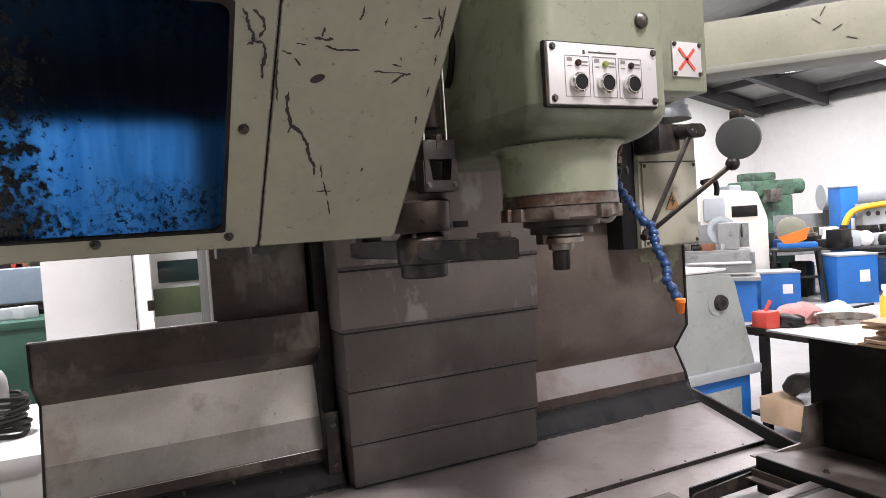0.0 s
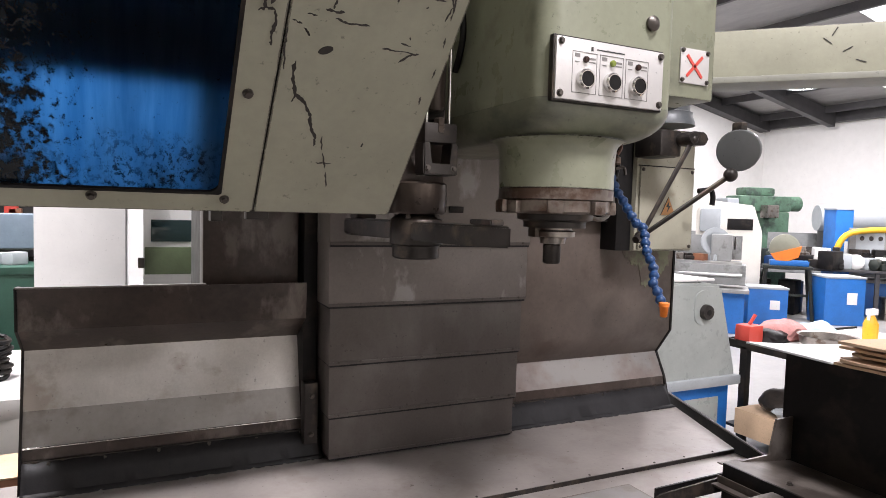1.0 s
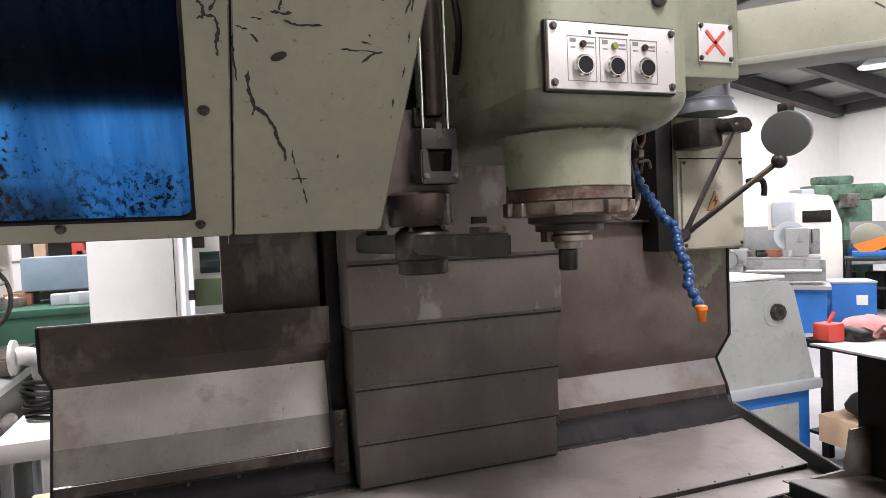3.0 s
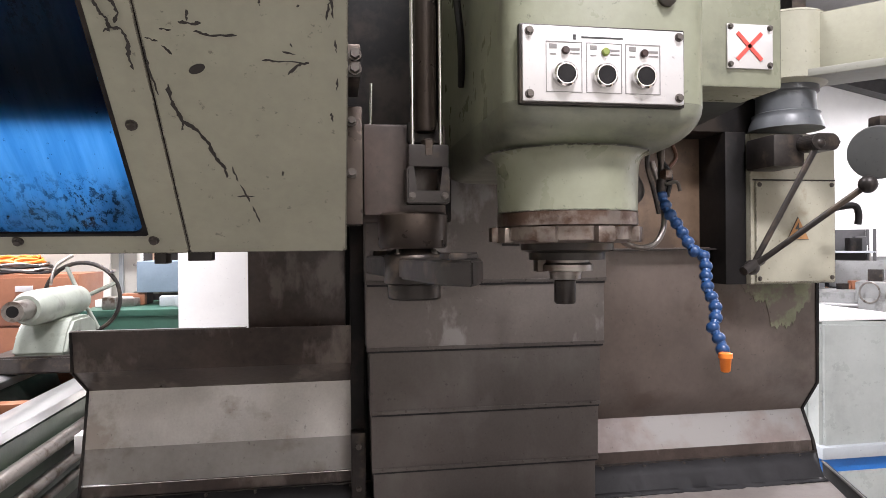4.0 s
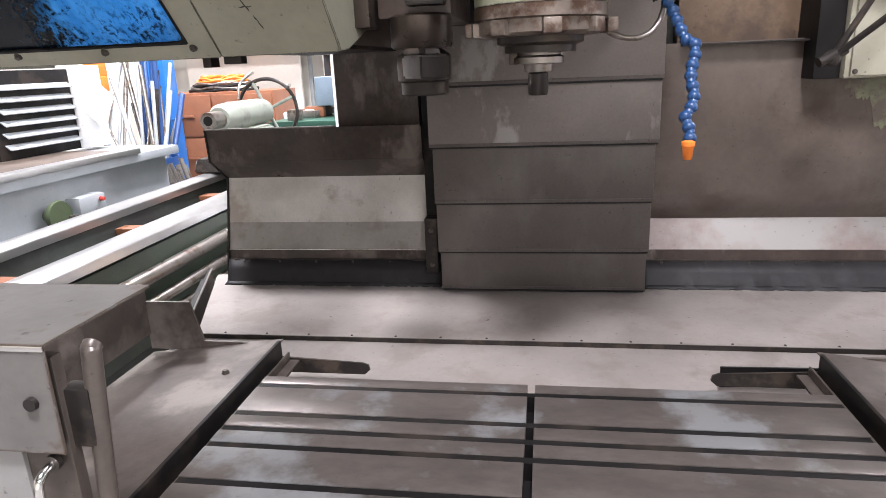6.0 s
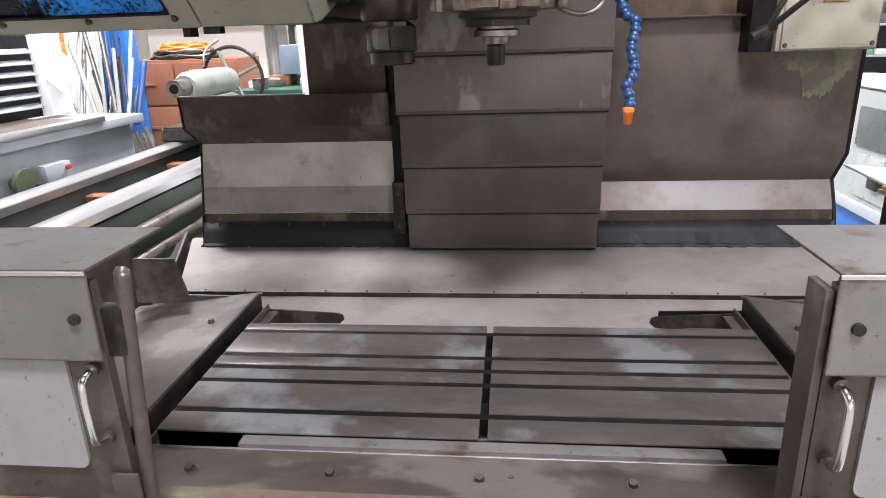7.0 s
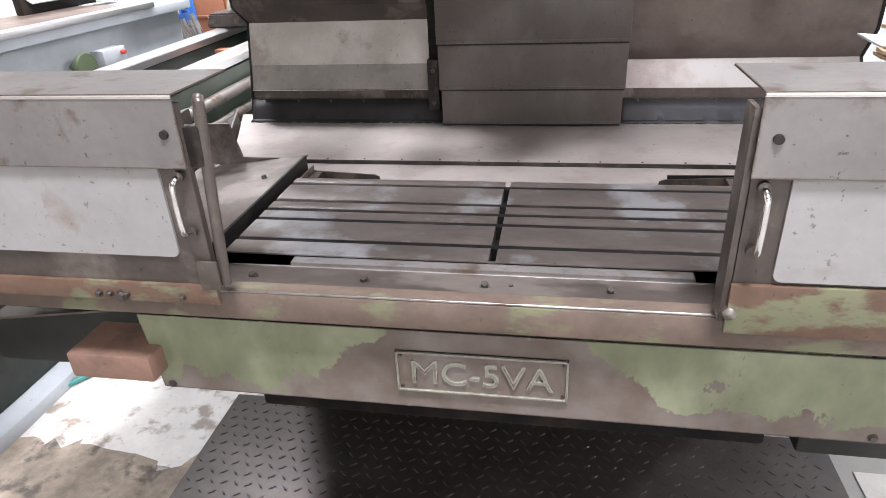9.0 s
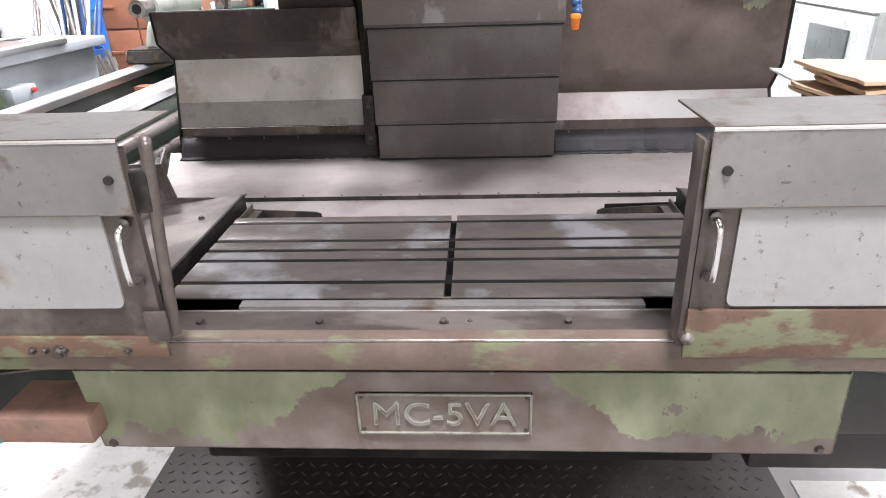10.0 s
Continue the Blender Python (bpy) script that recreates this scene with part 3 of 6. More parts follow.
t = riding("front_sill", "oil-stained steel sill and gutter along the table front", "sill")
part("guard", folded_sheet([(-0.236, 0.951), (-0.13, 0.914), (-0.028, 0.884), (-0.026, 0.86)], -0.62, 0.62, 0.003), BROWNSTEEL, t)
part("front_bar", box(-0.40, 0.37, -0.030, -0.002, 0.855, 0.8965, 0.003), HOODSTEEL, t)
part("edge_lip", rod((-0.62, -0.030, 0.8855), (0.62, -0.030, 0.8855), 0.004), HOODSTEEL, t)
part("rail", box(-1.12, 1.12, -0.240, -0.2, 0.900, 0.953, 0.004), surface("rusty_green_rail", (0.142, 0.106, 0.084), 0.3, 0.42, stain=(0.165, 0.172, 0.10), stain_at=0.57, stain_scale=14, stain_stretch=(0.5, 1, 1), sharp=0.03), t, "rusty rail with worn green paint")
part("rail_lip", rod((-1.12, -0.236, 0.9545), (1.12, -0.236, 0.9545), 0.0028), MIDSTEEL, t)
part("rail_underside", box(-1.1, 1.1, -0.2, -0.17, 0.872, 0.922, 0.002), BLACK, t)
for x in (-0.433, -0.218, 0.0, 0.214):
    hexbolt(t, (x, -0.119, 0.9135), 0.0075, 0.009, (0, -0.3, 1))
hexbolt(t, (0.045, -0.105, 0.909), 0.004, 0.004, (0, -0.3, 1))

# ---- table ----
SLOTS = (0.378, 0.27, 0.218, 0.166, 0.064)
t = riding("machine_table", "ground steel machine table with tee slots and oil stains", "machine table")
# body coloured black so the slot bottoms look shaded
part("table_body", box(-0.555, 0.555, 0.004, 0.413, 0.82, 0.866, 0.004), BLACK, t)
part("front_face", box(-0.555, 0.555, 0.0, 0.006, 0.858, 0.8985, 0.002), MIDSTEEL, t)
edges = [0.0] + [v for s in SLOTS[::-1] for v in (s - 0.008, s + 0.008)] + [0.417]
for a, b in zip(edges[::2], edges[1::2]):
    for x0, x1 in ((-0.555, -0.007), (0.007, 0.555)):
        part("table_land", box(x0, x1, a, b, 0.862, 0.9, 0.0012), TABLESTEEL, t)
# black bars fill the slots nearly flush, for their dirty, shaded depth
for s in SLOTS:
    part("tee_slot", box(-0.553, 0.553, s - 0.0078, s + 0.0078, 0.864, 0.8982, 0), BLACK, t, "tee slot filled black for its dirty, shaded depth", smooth=False)

# side trays beside the table
for sgn, name in ((-1, "left"), (1, "right")):
    t = riding("coolant_tray", "brown oil-stained steel coolant tray beside the table", "tray", "coolant trays")
    xs = lambda v: v if sgn < 0 else -v
    fl = bmesh.new()
    prism([(-0.95, 0.848), (-0.60, 0.893), (-0.60, 0.889), (-0.95, 0.843)], "y", -0.21, 0.62, bm=fl)
    if sgn > 0:
        fl.transform(Matrix.Diagonal((-1, 1, 1, 1)))
    part("floor_sheet", fl, BROWNSTEEL, t)
    fl = box(-0.606, -0.598, -0.20, 0.60, 0.80, 0.897, 0.001)
    if sgn > 0:
        fl.transform(Matrix.Diagonal((-1, 1, 1, 1)))
    part("inner_flange", fl, BLACK, t)
    fl = box(-0.597, -0.556, -0.20, 0.60, 0.842, 0.848, 0.001)
    box(-0.584, -0.579, -0.20, 0.60, 0.848, 0.868, 0.001, fl)
    if sgn > 0:
        fl.transform(Matrix.Diagonal((-1, 1, 1, 1)))
    part("gutter", fl, BROWNSTEEL, t, "brown oily gutter beside the table")
    fl = box(-0.96, -0.945, -0.21, 0.62, 0.90, 1.03, 0.002)
    if sgn > 0:
        fl.transform(Matrix.Diagonal((-1, 1, 1, 1)))
    part("outer_wall", fl, BROWNSTEEL, t)
    fl = prism([(-0.95, 0.86), (-0.69, 0.86), (-0.69, 0.882), (-0.805, 0.884), (-0.83, 0.985), (-0.95, 0.985)], "y", 0.615, 0.622)
    if sgn > 0:
        fl.transform(Matrix.Diagonal((-1, 1, 1, 1)))
    part("back_plate", fl, BROWNSTEEL, t)
    fl = prism([(-0.70, 0.80)] + [(-0.405, 0.80), (-0.392, 0.812), (-0.395, 0.824), (-0.408, 0.829)] + [(-0.70, 0.845)], "y", 0.628, 0.634)
    if sgn > 0:
        fl.transform(Matrix.Diagonal((-1, 1, 1, 1)))
    part("rear_flange", fl, DARKSTEEL, t)
    hexbolt(t, (xs(-0.665), 0.45, 0.886), 0.007, 0.006, (0, 0, 1))

# way covers behind the table
t = thing("way_cover", "bare steel way cover sheets with oil stains behind the table", "way cover")
b = bmesh.new()
prism([(-0.985, 0.66), (0.985, 0.66), (1.20, 1.2), (-1.20, 1.2)], "z", 0.779, 0.785, bm=b)
part("upper_sheet", b, WAYSTEEL, t, smooth=False)
b = bmesh.new()
prism([(-0.955, 0.18), (0.955, 0.18), (0.985, 0.664), (-0.985, 0.664)], "z", 0.766, 0.771, bm=b)
part("lower_sheet", b, WAYSTEEL, t, smooth=False)
part("fold_lip", box(-0.98, 0.98, 0.657, 0.661, 0.766, 0.784, 0.001), DARKSTEEL, t)
for sgn in (-1, 1):
    p, q = Vector((sgn * 1.215, 1.19, 0.79)), Vector((sgn * 0.85, 0.235, 0.785))
    d = (q - p).normalized()
    n = Vector((-d.y, d.x, 0)) * sgn
    b = bmesh.new()
    for off, w, z0, z1 in ((0.0, 0.012, 0.70, 0.81), (0.012, 0.03, 0.70, 0.775)):
        c = [p + n * off, q + n * off, q + n * (off + w), p + n * (off + w)]
        prism([(v.x, v.y) for v in c], "z", z0, z1, bm=b)
    part("side_rail", b, BLACK, t)
    part("side_rail_edge", rod(p + Vector((0, 0, 0.022)), q + Vector((0, 0, 0.027)), 0.0035), HOODSTEEL, t)
for k in range(15):
    hexbolt(t, (-0.9 + k * 0.128, 0.668, 0.785), 0.0032, 0.002, (0, 0, 1), name="screw")

# end plate and black enclosure side
t = thing("end_enclosure", "black painted steel enclosure side beside the table", "enclosure")
part("side_panel", box(0.90, 0.92, -0.18, 0.43, 0.66, 1.172, 0.002), BLACK, t)
part("rear_panel", box(0.92, 1.5, 0.415, 0.43, 0.66, 1.172, 0.002), BLACK, t)
part("top_panel", box(0.90, 1.5, -0.18, 0.43, 1.172, 1.178, 0.002), BLACK, t)
part("splash_strip", prism([(0.42, 0.78), (0.78, 0.80), (0.78, 0.835), (0.42, 0.83)], "y", 0.44, 0.446), BLACK, t)
t = thing("white_sheet", "white painted sheet lying on the black enclosure", "metal sheet")
part("sheet", prism([(0.85, 0.53), (0.83, 0.25), (1.2, 0.05), (1.2, 0.36), (0.95, 0.46)], "z", 1.180, 1.186, 0.001), surface("white_sheet_paint", (0.72, 0.74, 0.75), 0.04, 0.4), t)
CARDS = ((0.80, 1.5, 0.05, 0.335, 0.0, 2), (0.83, 1.45, 0.06, 0.32, 0.012, -3), (0.80, 1.4, 0.05, 0.33, 0.022, 4), (0.84, 1.5, 0.08, 0.31, 0.034, 1), (0.82, 1.45, 0.04, 0.32, 0.044, -2), (0.80, 1.5, 0.06, 0.33, 0.056, 3))
for x0, x1, y0, y1, z, a in CARDS:
    t = thing("cardboard_sheet", "flattened brown cardboard sheet in a loose stack", "cardboard", "stacked cardboard")
    b = bmesh.new()
    bmesh.ops.create_grid(b, x_segments=14, y_segments=6, size=0.5)
    r2 = random.Random(int(z * 1000) + 3)
    for v in b.verts:
        v.co = Vector((v.co.x * (x1 - x0) + r2.uniform(-0.006, 0.006), v.co.y * (y1 - y0) + r2.uniform(-0.004, 0.004), 0.006 * math.sin(v.co.x * 9 + z * 100) * (0.5 - v.co.x) + r2.uniform(-0.001, 0.001)))
    ext = bmesh.ops.extrude_face_region(b, geom=b.faces[:])
    for v in ext["geom"]:
        if isinstance(v, bmesh.types.BMVert):
            v.co.z += 0.007
    b.transform(pose((x0 + x1) / 2 - 0.045, (y0 + y1) / 2 - 0.13, 1.1935 + z, 0, 0, a))
    part("board", b, CARD, t, smooth=False)

# ---- front doors with hoods ----
RUSTSTRIP = surface("rusted_green_strip", (0.13, 0.078, 0.052), 0.3, 0.42, scale=9, stain=(0.148, 0.155, 0.09), stain_at=0.54, stain_scale=12, stain_stretch=(0.6, 1, 1.4), sharp=0.03)
def front_door(sgn):
    """Sliding splash door with a bare steel hood; built for one side and mirrored."""
    t = riding("splash_door", "steel splash door with bare metal hood and white panel", "machine door", "splash doors")
    edge = -0.406 if sgn < 0 else -0.353
    def put(name, b, material, parent=None, label=""):
        if sgn > 0:
            b.transform(Matrix.Diagonal((-1, 1, 1, 1)))
        return part(name, b, material, parent or t, label)
    hood = put("hood", folded_sheet([(-0.126, 1.293), (-0.284, 1.294), (-0.285, 1.189)], -1.25, edge, 0.003), HOODSTEEL, label="bare brushed steel hood")
    put("hood_lip", box(-1.25, edge, -0.287, -0.284, 1.290, 1.2955, 0.001), CHROME, hood)
    b = box(-1.25, edge - 0.004, -0.276, -0.262, 0.984, 1.28, 0.002)
    body = put("door_body", b, BROWNSTEEL, label="rusty oil-stained steel door frame")
    put("white_panel", prism(rounded(-1.22, edge - 0.052, 1.040, 1.215, 0.012), "y", -0.281, -0.2765), WHITEPANEL, body)
    put("base_strip", box(-1.25, edge - 0.002, -0.283, -0.275, 0.955, 0.99 if sgn < 0 else 1.034, 0.002), RUSTSTRIP, body)
    hx = edge - 0.019
    put("handle", tube([(hx, -0.277, 1.176), (hx, -0.300, 1.172), (hx, -0.306, 1.155), (hx, -0.306, 1.105), (hx, -0.300, 1.090), (hx, -0.277, 1.086)], 0.0045, 10), CHROME, body, "bent chrome pull handle")
    bb = lathe([(0.008, 0), (0.008, 0.006), (0.004, 0.009)], "y", (hx, -0.286, 1.176), 14)
    lathe([(0.008, 0), (0.008, 0.006), (0.004, 0.009)], "y", (hx, -0.286, 1.086), 14, bb)
    put("handle_seat", bb, BOLT, body)
    bb = lathe([(0.0062, 0), (0.0066, 0.005), (0.004, 0.008)], "y", (edge - 0.022 if sgn < 0 else edge - 0.023, -0.2915, 1.240), 14)
    put("screw", bb, DARKSTEEL, hood)
    if sgn < 0:
        put("post", tube([(-0.402, -0.262, 0.985), (-0.392, -0.262, 1.14), (-0.384, -0.258, 1.268), (-0.384, -0.256, 1.280), (-0.384, -0.252, 1.284)], 0.009, 12), BROWNSTEEL, label="worn upright steel tube")
        put("post_clamp", box(-0.416, -0.386, -0.27, -0.25, 1.185, 1.245, 0.003), DARKSTEEL)
        put("corner_plate", box(-0.432, -0.398, -0.2855, -0.28, 0.985, 1.035, 0.002), BROWNSTEEL)
        for x in (-0.62, -0.60, -0.57, -0.47):
            hexbolt(t, (x, -0.284, 0.968), 0.005, 0.006)
        hexbolt(t, (-0.578, -0.284, 0.966), 0.009, 0.008)
    else:
        put("post", box(edge - 0.003, edge + 0.006, -0.276, -0.235, 0.97, 1.275, 0.001), BROWNSTEEL)
        bb = lathe([(0.004, 0), (0.010, 0.004), (0.011, 0.012), (0.004, 0.016)], "y", (edge - 0.006, -0.288, 0.988), 16)
        put("knob", bb, MIDSTEEL, label="round worn latch knob")
    return t


front_door(-1)
front_door(1)

# ---- splash panels and black rubber skirts ----
t = thing("splash_panel", "folded steel splash panel, dark oily above and bare below", "splash panel", "splash panels")
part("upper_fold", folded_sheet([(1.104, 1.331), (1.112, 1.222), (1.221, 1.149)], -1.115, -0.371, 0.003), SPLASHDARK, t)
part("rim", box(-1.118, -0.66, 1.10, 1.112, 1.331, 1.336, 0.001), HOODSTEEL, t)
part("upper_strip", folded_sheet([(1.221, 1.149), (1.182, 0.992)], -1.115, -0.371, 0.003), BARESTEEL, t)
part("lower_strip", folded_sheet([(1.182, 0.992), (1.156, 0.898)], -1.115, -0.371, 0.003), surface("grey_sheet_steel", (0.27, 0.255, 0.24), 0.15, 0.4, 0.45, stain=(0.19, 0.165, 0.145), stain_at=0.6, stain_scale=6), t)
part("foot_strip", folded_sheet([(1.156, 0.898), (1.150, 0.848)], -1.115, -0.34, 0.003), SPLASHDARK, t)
# polished rod added as the highlight along the lower fold
part("fold_lip", rod((-1.112, 1.153, 0.898), (-0.372, 1.153, 0.898), 0.0028), CHROME, t, "polished rod for the highlight on the lower fold")
part("end_edge", prism([(1.100, 1.333), (1.108, 1.221), (1.217, 1.149), (1.178, 0.992), (1.150, 0.898), (1.12, 0.78), (1.19, 0.78), (1.24, 0.99), (1.26, 1.15), (1.16, 1.333)], "x", -1.12, -1.113), BLACK, t)
t = thing("splash_panel", "brown oily splash panel with worn paint patch and bare strip", "splash panel", "splash panels")
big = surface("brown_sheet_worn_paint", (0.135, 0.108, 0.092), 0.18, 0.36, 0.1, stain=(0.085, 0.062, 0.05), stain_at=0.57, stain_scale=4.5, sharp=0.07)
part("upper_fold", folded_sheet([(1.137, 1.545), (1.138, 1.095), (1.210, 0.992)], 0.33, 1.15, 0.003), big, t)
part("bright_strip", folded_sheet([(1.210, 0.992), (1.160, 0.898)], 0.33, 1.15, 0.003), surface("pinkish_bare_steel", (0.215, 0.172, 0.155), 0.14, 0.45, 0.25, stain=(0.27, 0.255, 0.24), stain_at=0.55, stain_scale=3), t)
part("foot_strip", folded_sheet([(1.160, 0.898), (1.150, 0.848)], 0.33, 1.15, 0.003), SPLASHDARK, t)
part("end_edge", prism([(1.132, 1.545), (1.134, 1.095), (1.206, 0.992), (1.155, 0.898), (1.12, 0.78), (1.2, 0.78), (1.25, 0.99), (1.18, 1.1), (1.18, 1.545)], "x", 1.148, 1.158), BLACK, t)
r3 = random.Random(9)
low_edge = lambda x: 1.405 - 0.035 * max(0, min(1, (x - 0.90) / 0.03)) - 0.085 * max(0, min(1, (x - 0.965) / 0.02)) + 0.075 * max(0, min(1, (x - 1.055) / 0.05))
patch = [(0.88, 1.428)] + [(0.88 + 0.0042 * k, low_edge(0.88 + 0.0042 * k) + 0.018 * noise.noise((k * 0.35, 0, 0)) + 0.016 * noise.noise((k * 1.1, 4, 0)) + r3.uniform(-0.006, 0.006)) for k in range(1, 60)] + [(1.135, 1.428)]
part("paint_patch", prism(patch, "y", 1.1355, 1.138), surface("flaking_green_paint", (0.205, 0.215, 0.135), 0.25, 0.5, stain=(0.135, 0.108, 0.09), stain_at=0.51, stain_scale=17, sharp=0.05), t, "flaking remains of green paint", smooth=False)
for x0, x1 in ((-1.112, -0.315), (0.345, 1.15)):
    t = thing("rubber_skirt", "black oily rubber skirt hanging below the splash panel", "skirt", "rubber skirts")
    b = bmesh.new()
    n = 60
    rows = []
    for j, (y, z) in enumerate(((1.146, 0.862), (1.128, 0.825), (1.108, 0.79), (1.085, 0.784))):
        rows.append([b.verts.new((x0 + (x1 - x0) * k / n, y - 0.004 * abs(noise.noise((k * 0.21, j * 0.7, x0))) * (j > 0) + r3.uniform(-0.002, 0.002), z + (0.008 * noise.noise((k * 0.4, 3.0, x0)) + r3.uniform(-0.003, 0.003)) * (j == 3))) for k in range(n + 1)])
    for p, q in zip(rows, rows[1:]):
        for k in range(n):
            b.faces.new((p[k], p[k + 1], q[k + 1], q[k]))
    ob = part("sheet", b, RUBBER, t)
    so = ob.modifiers.new("thickness", "SOLIDIFY")
    so.thickness = 0.004
    bb = box(x0, x1, 1.142, 1.152, 0.845, 0.866, 0.002)
    part("clamp_bar", bb, DARKSTEEL, t)
    for k in range(6):
        hexbolt(t, (x0 + 0.06 + k * (x1 - x0 - 0.12) / 5, 1.142, 0.856), 0.005, 0.004)

# ---- column, telescopic cover ----
t = thing("machine_column", "dark oily machine column behind the spindle head", "machine column")
part("core", box(-0.64, 0.80, 1.26, 1.9, 0.6, 3.0, 0.02), DARKGREEN, t)
part("side_plate", box(-0.664, -0.385, 1.165, 1.26, 1.318, 2.6, 0.004), SPLASHDARK, t, "dark steel plate with rubbed patches")
# recess beside the cover: its darkness is drawn as a black bar
part("side_channel", box(-0.372, -0.330, 1.14, 1.25, 0.80, 2.2, 0.003), BLACK, t)
part("channel_foot", box(-0.374, -0.332, 1.10, 1.15, 0.83, 1.02, 0.003), DARKSTEEL, t)
part("right_plate", box(0.425, 0.775, 1.195, 1.26, 1.54, 2.0, 0.004), surface("rusty_brown_plate", (0.15, 0.10, 0.065), 0.25, 0.5, stain=(0.08, 0.055, 0.04), stain_at=0.56, stain_scale=7), t, "rusty brown guard plate")
part("magazine_mount", box(-0.62, -0.42, 0.99, 1.27, 2.05, 2.5, 0.004), BLACK, t)
# black block added for the shadowed gap between head and electrical box
part("dark_cover", box(0.36, 0.90, 1.06, 1.26, 1.90, 2.7, 0.006), BLACK, t)
part("plate_lip", box(0.425, 0.83, 1.10, 1.26, 1.536, 1.542, 0.001), DARKSTEEL, t)
for z in (0.86, 0.98):
    hexbolt(t, (-0.352, 1.10, z), 0.007, 0.006)
t = thing("telescopic_cover", "dull grey telescopic steel way cover below the spindle head", "way cover")
SECT = ((1.452, 2.10, 0.346, 1.000), (1.268, 1.456, 0.3435, 1.012), (1.089, 1.272, 0.335, 1.024), (0.926, 1.093, 0.332, 1.034), (0.796, 0.930, 0.326, 1.043))
for z0, z1, hw, y in SECT:
    b = box(0.014 - hw, 0.014 + hw, y, 1.25, z0, z1, 0.002)
    s = part("cover_section", b, COVERPALE if 1.2 < z0 < 1.5 else COVERSTEEL, t)
    # folded lower edge, with a dark strip under it for the seam's shadow
    part("fold_edge", box(0.014 - hw, 0.014 + hw, y - 0.002, y, z0, z0 + 0.010, 0.0005), COVERSTEEL, s)
    part("wiper_strip", box(0.017 - hw, 0.011 + hw, y + 0.002, 1.2, z0 - 0.006, z0, 0.001), RUBBER, s, "dark strip for the shadow under the fold")
    for k in range(10):
        x = 0.014 - hw + 0.03 + k * (2 * hw - 0.06) / 9
        hexbolt(s, (x, y - 0.002, z0 + 0.007), 0.0030, 0.0016, name="screw")
b = box(0.05, 0.10, 0.994, 1.0005, 1.555, 1.575, 0.001)
part("label_plate", b, BLACK, t, "small black nameplate")

# ---- spindle head ----
t = thing("spindle_head", "olive green spindle head with scuffed enamel", "spindle head")
b = prism(rounded(-0.136, 0.219, 0.232, 0.95, 0.045, 5), "z", 1.7895, 2.8)
part("housing", b, HEADGREEN, t)
b = bmesh.new()
lo = rounded(-0.098, 0.138, 0.292, 0.90, 0.10, 8)
hi = rounded(-0.1362, 0.2192, 0.2318, 0.9502, 0.045, 8)
rings = []
for k in range(9):
    u = k / 8 * math.pi / 2
    e, z = 1 - math.cos(u), 1.790 - 0.072 * math.sin(u)
    rings.append([b.verts.new((xh + (xl - xh) * e, yh + (yl - yh) * e, z)) for (xl, yl), (xh, yh) in zip(lo, hi)])
for p, q in zip(rings, rings[1:]):
    for k in range(len(p)):
        b.faces.new((p[k], p[(k + 1) % len(p)], q[(k + 1) % len(p)], q[k]))
b.faces.new(rings[-1])
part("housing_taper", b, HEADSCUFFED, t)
part("slide", box(-0.09, 0.19, 0.94, 1.27, 1.86, 2.4, 0.004), DARKGREEN, t)
CX, CY = 0.016, 0.386
part("spindle_nose", lathe([(0.152, 1.7225), (0.142, 1.719), (0.135, 1.712), (0.131, 1.702), (0.129, 1.685), (0.1275, 1.616)], at=(CX, CY, 0), segments=56), HEADGREEN, t)
ring = part("nose_ring", lathe([(0.124, 1.617), (0.1285, 1.614), (0.1285, 1.592), (0.122, 1.589), (0.122, 1.566), (0.110, 1.560)], at=(CX, CY, 0), segments=56), RUSTRING, t, "rust-stained steel spindle ring")
for k in range(8):
    a = radians(45 * k + 10)
    m = Matrix.Translation((CX, CY, 0)) @ Matrix.Rotation(a, 4, "Z")
    part("lug", box(0.108, 0.134, -0.017, 0.017, 1.561, 1.589, 0.004, m=m), RUSTRING, ring)
for dx in (-0.146, 0.128):
    part("stop_block", box(CX + dx, CX + dx + 0.020, CY - 0.012, CY + 0.012, 1.563, 1.590, 0.003), RUSTRING, ring)
part("collar", lathe([(0.085, 1.566), (0.085, 1.548), (0.07, 1.543), (0.07, 1.53)], at=(CX, CY, 0)), DARKSTEEL, ring)
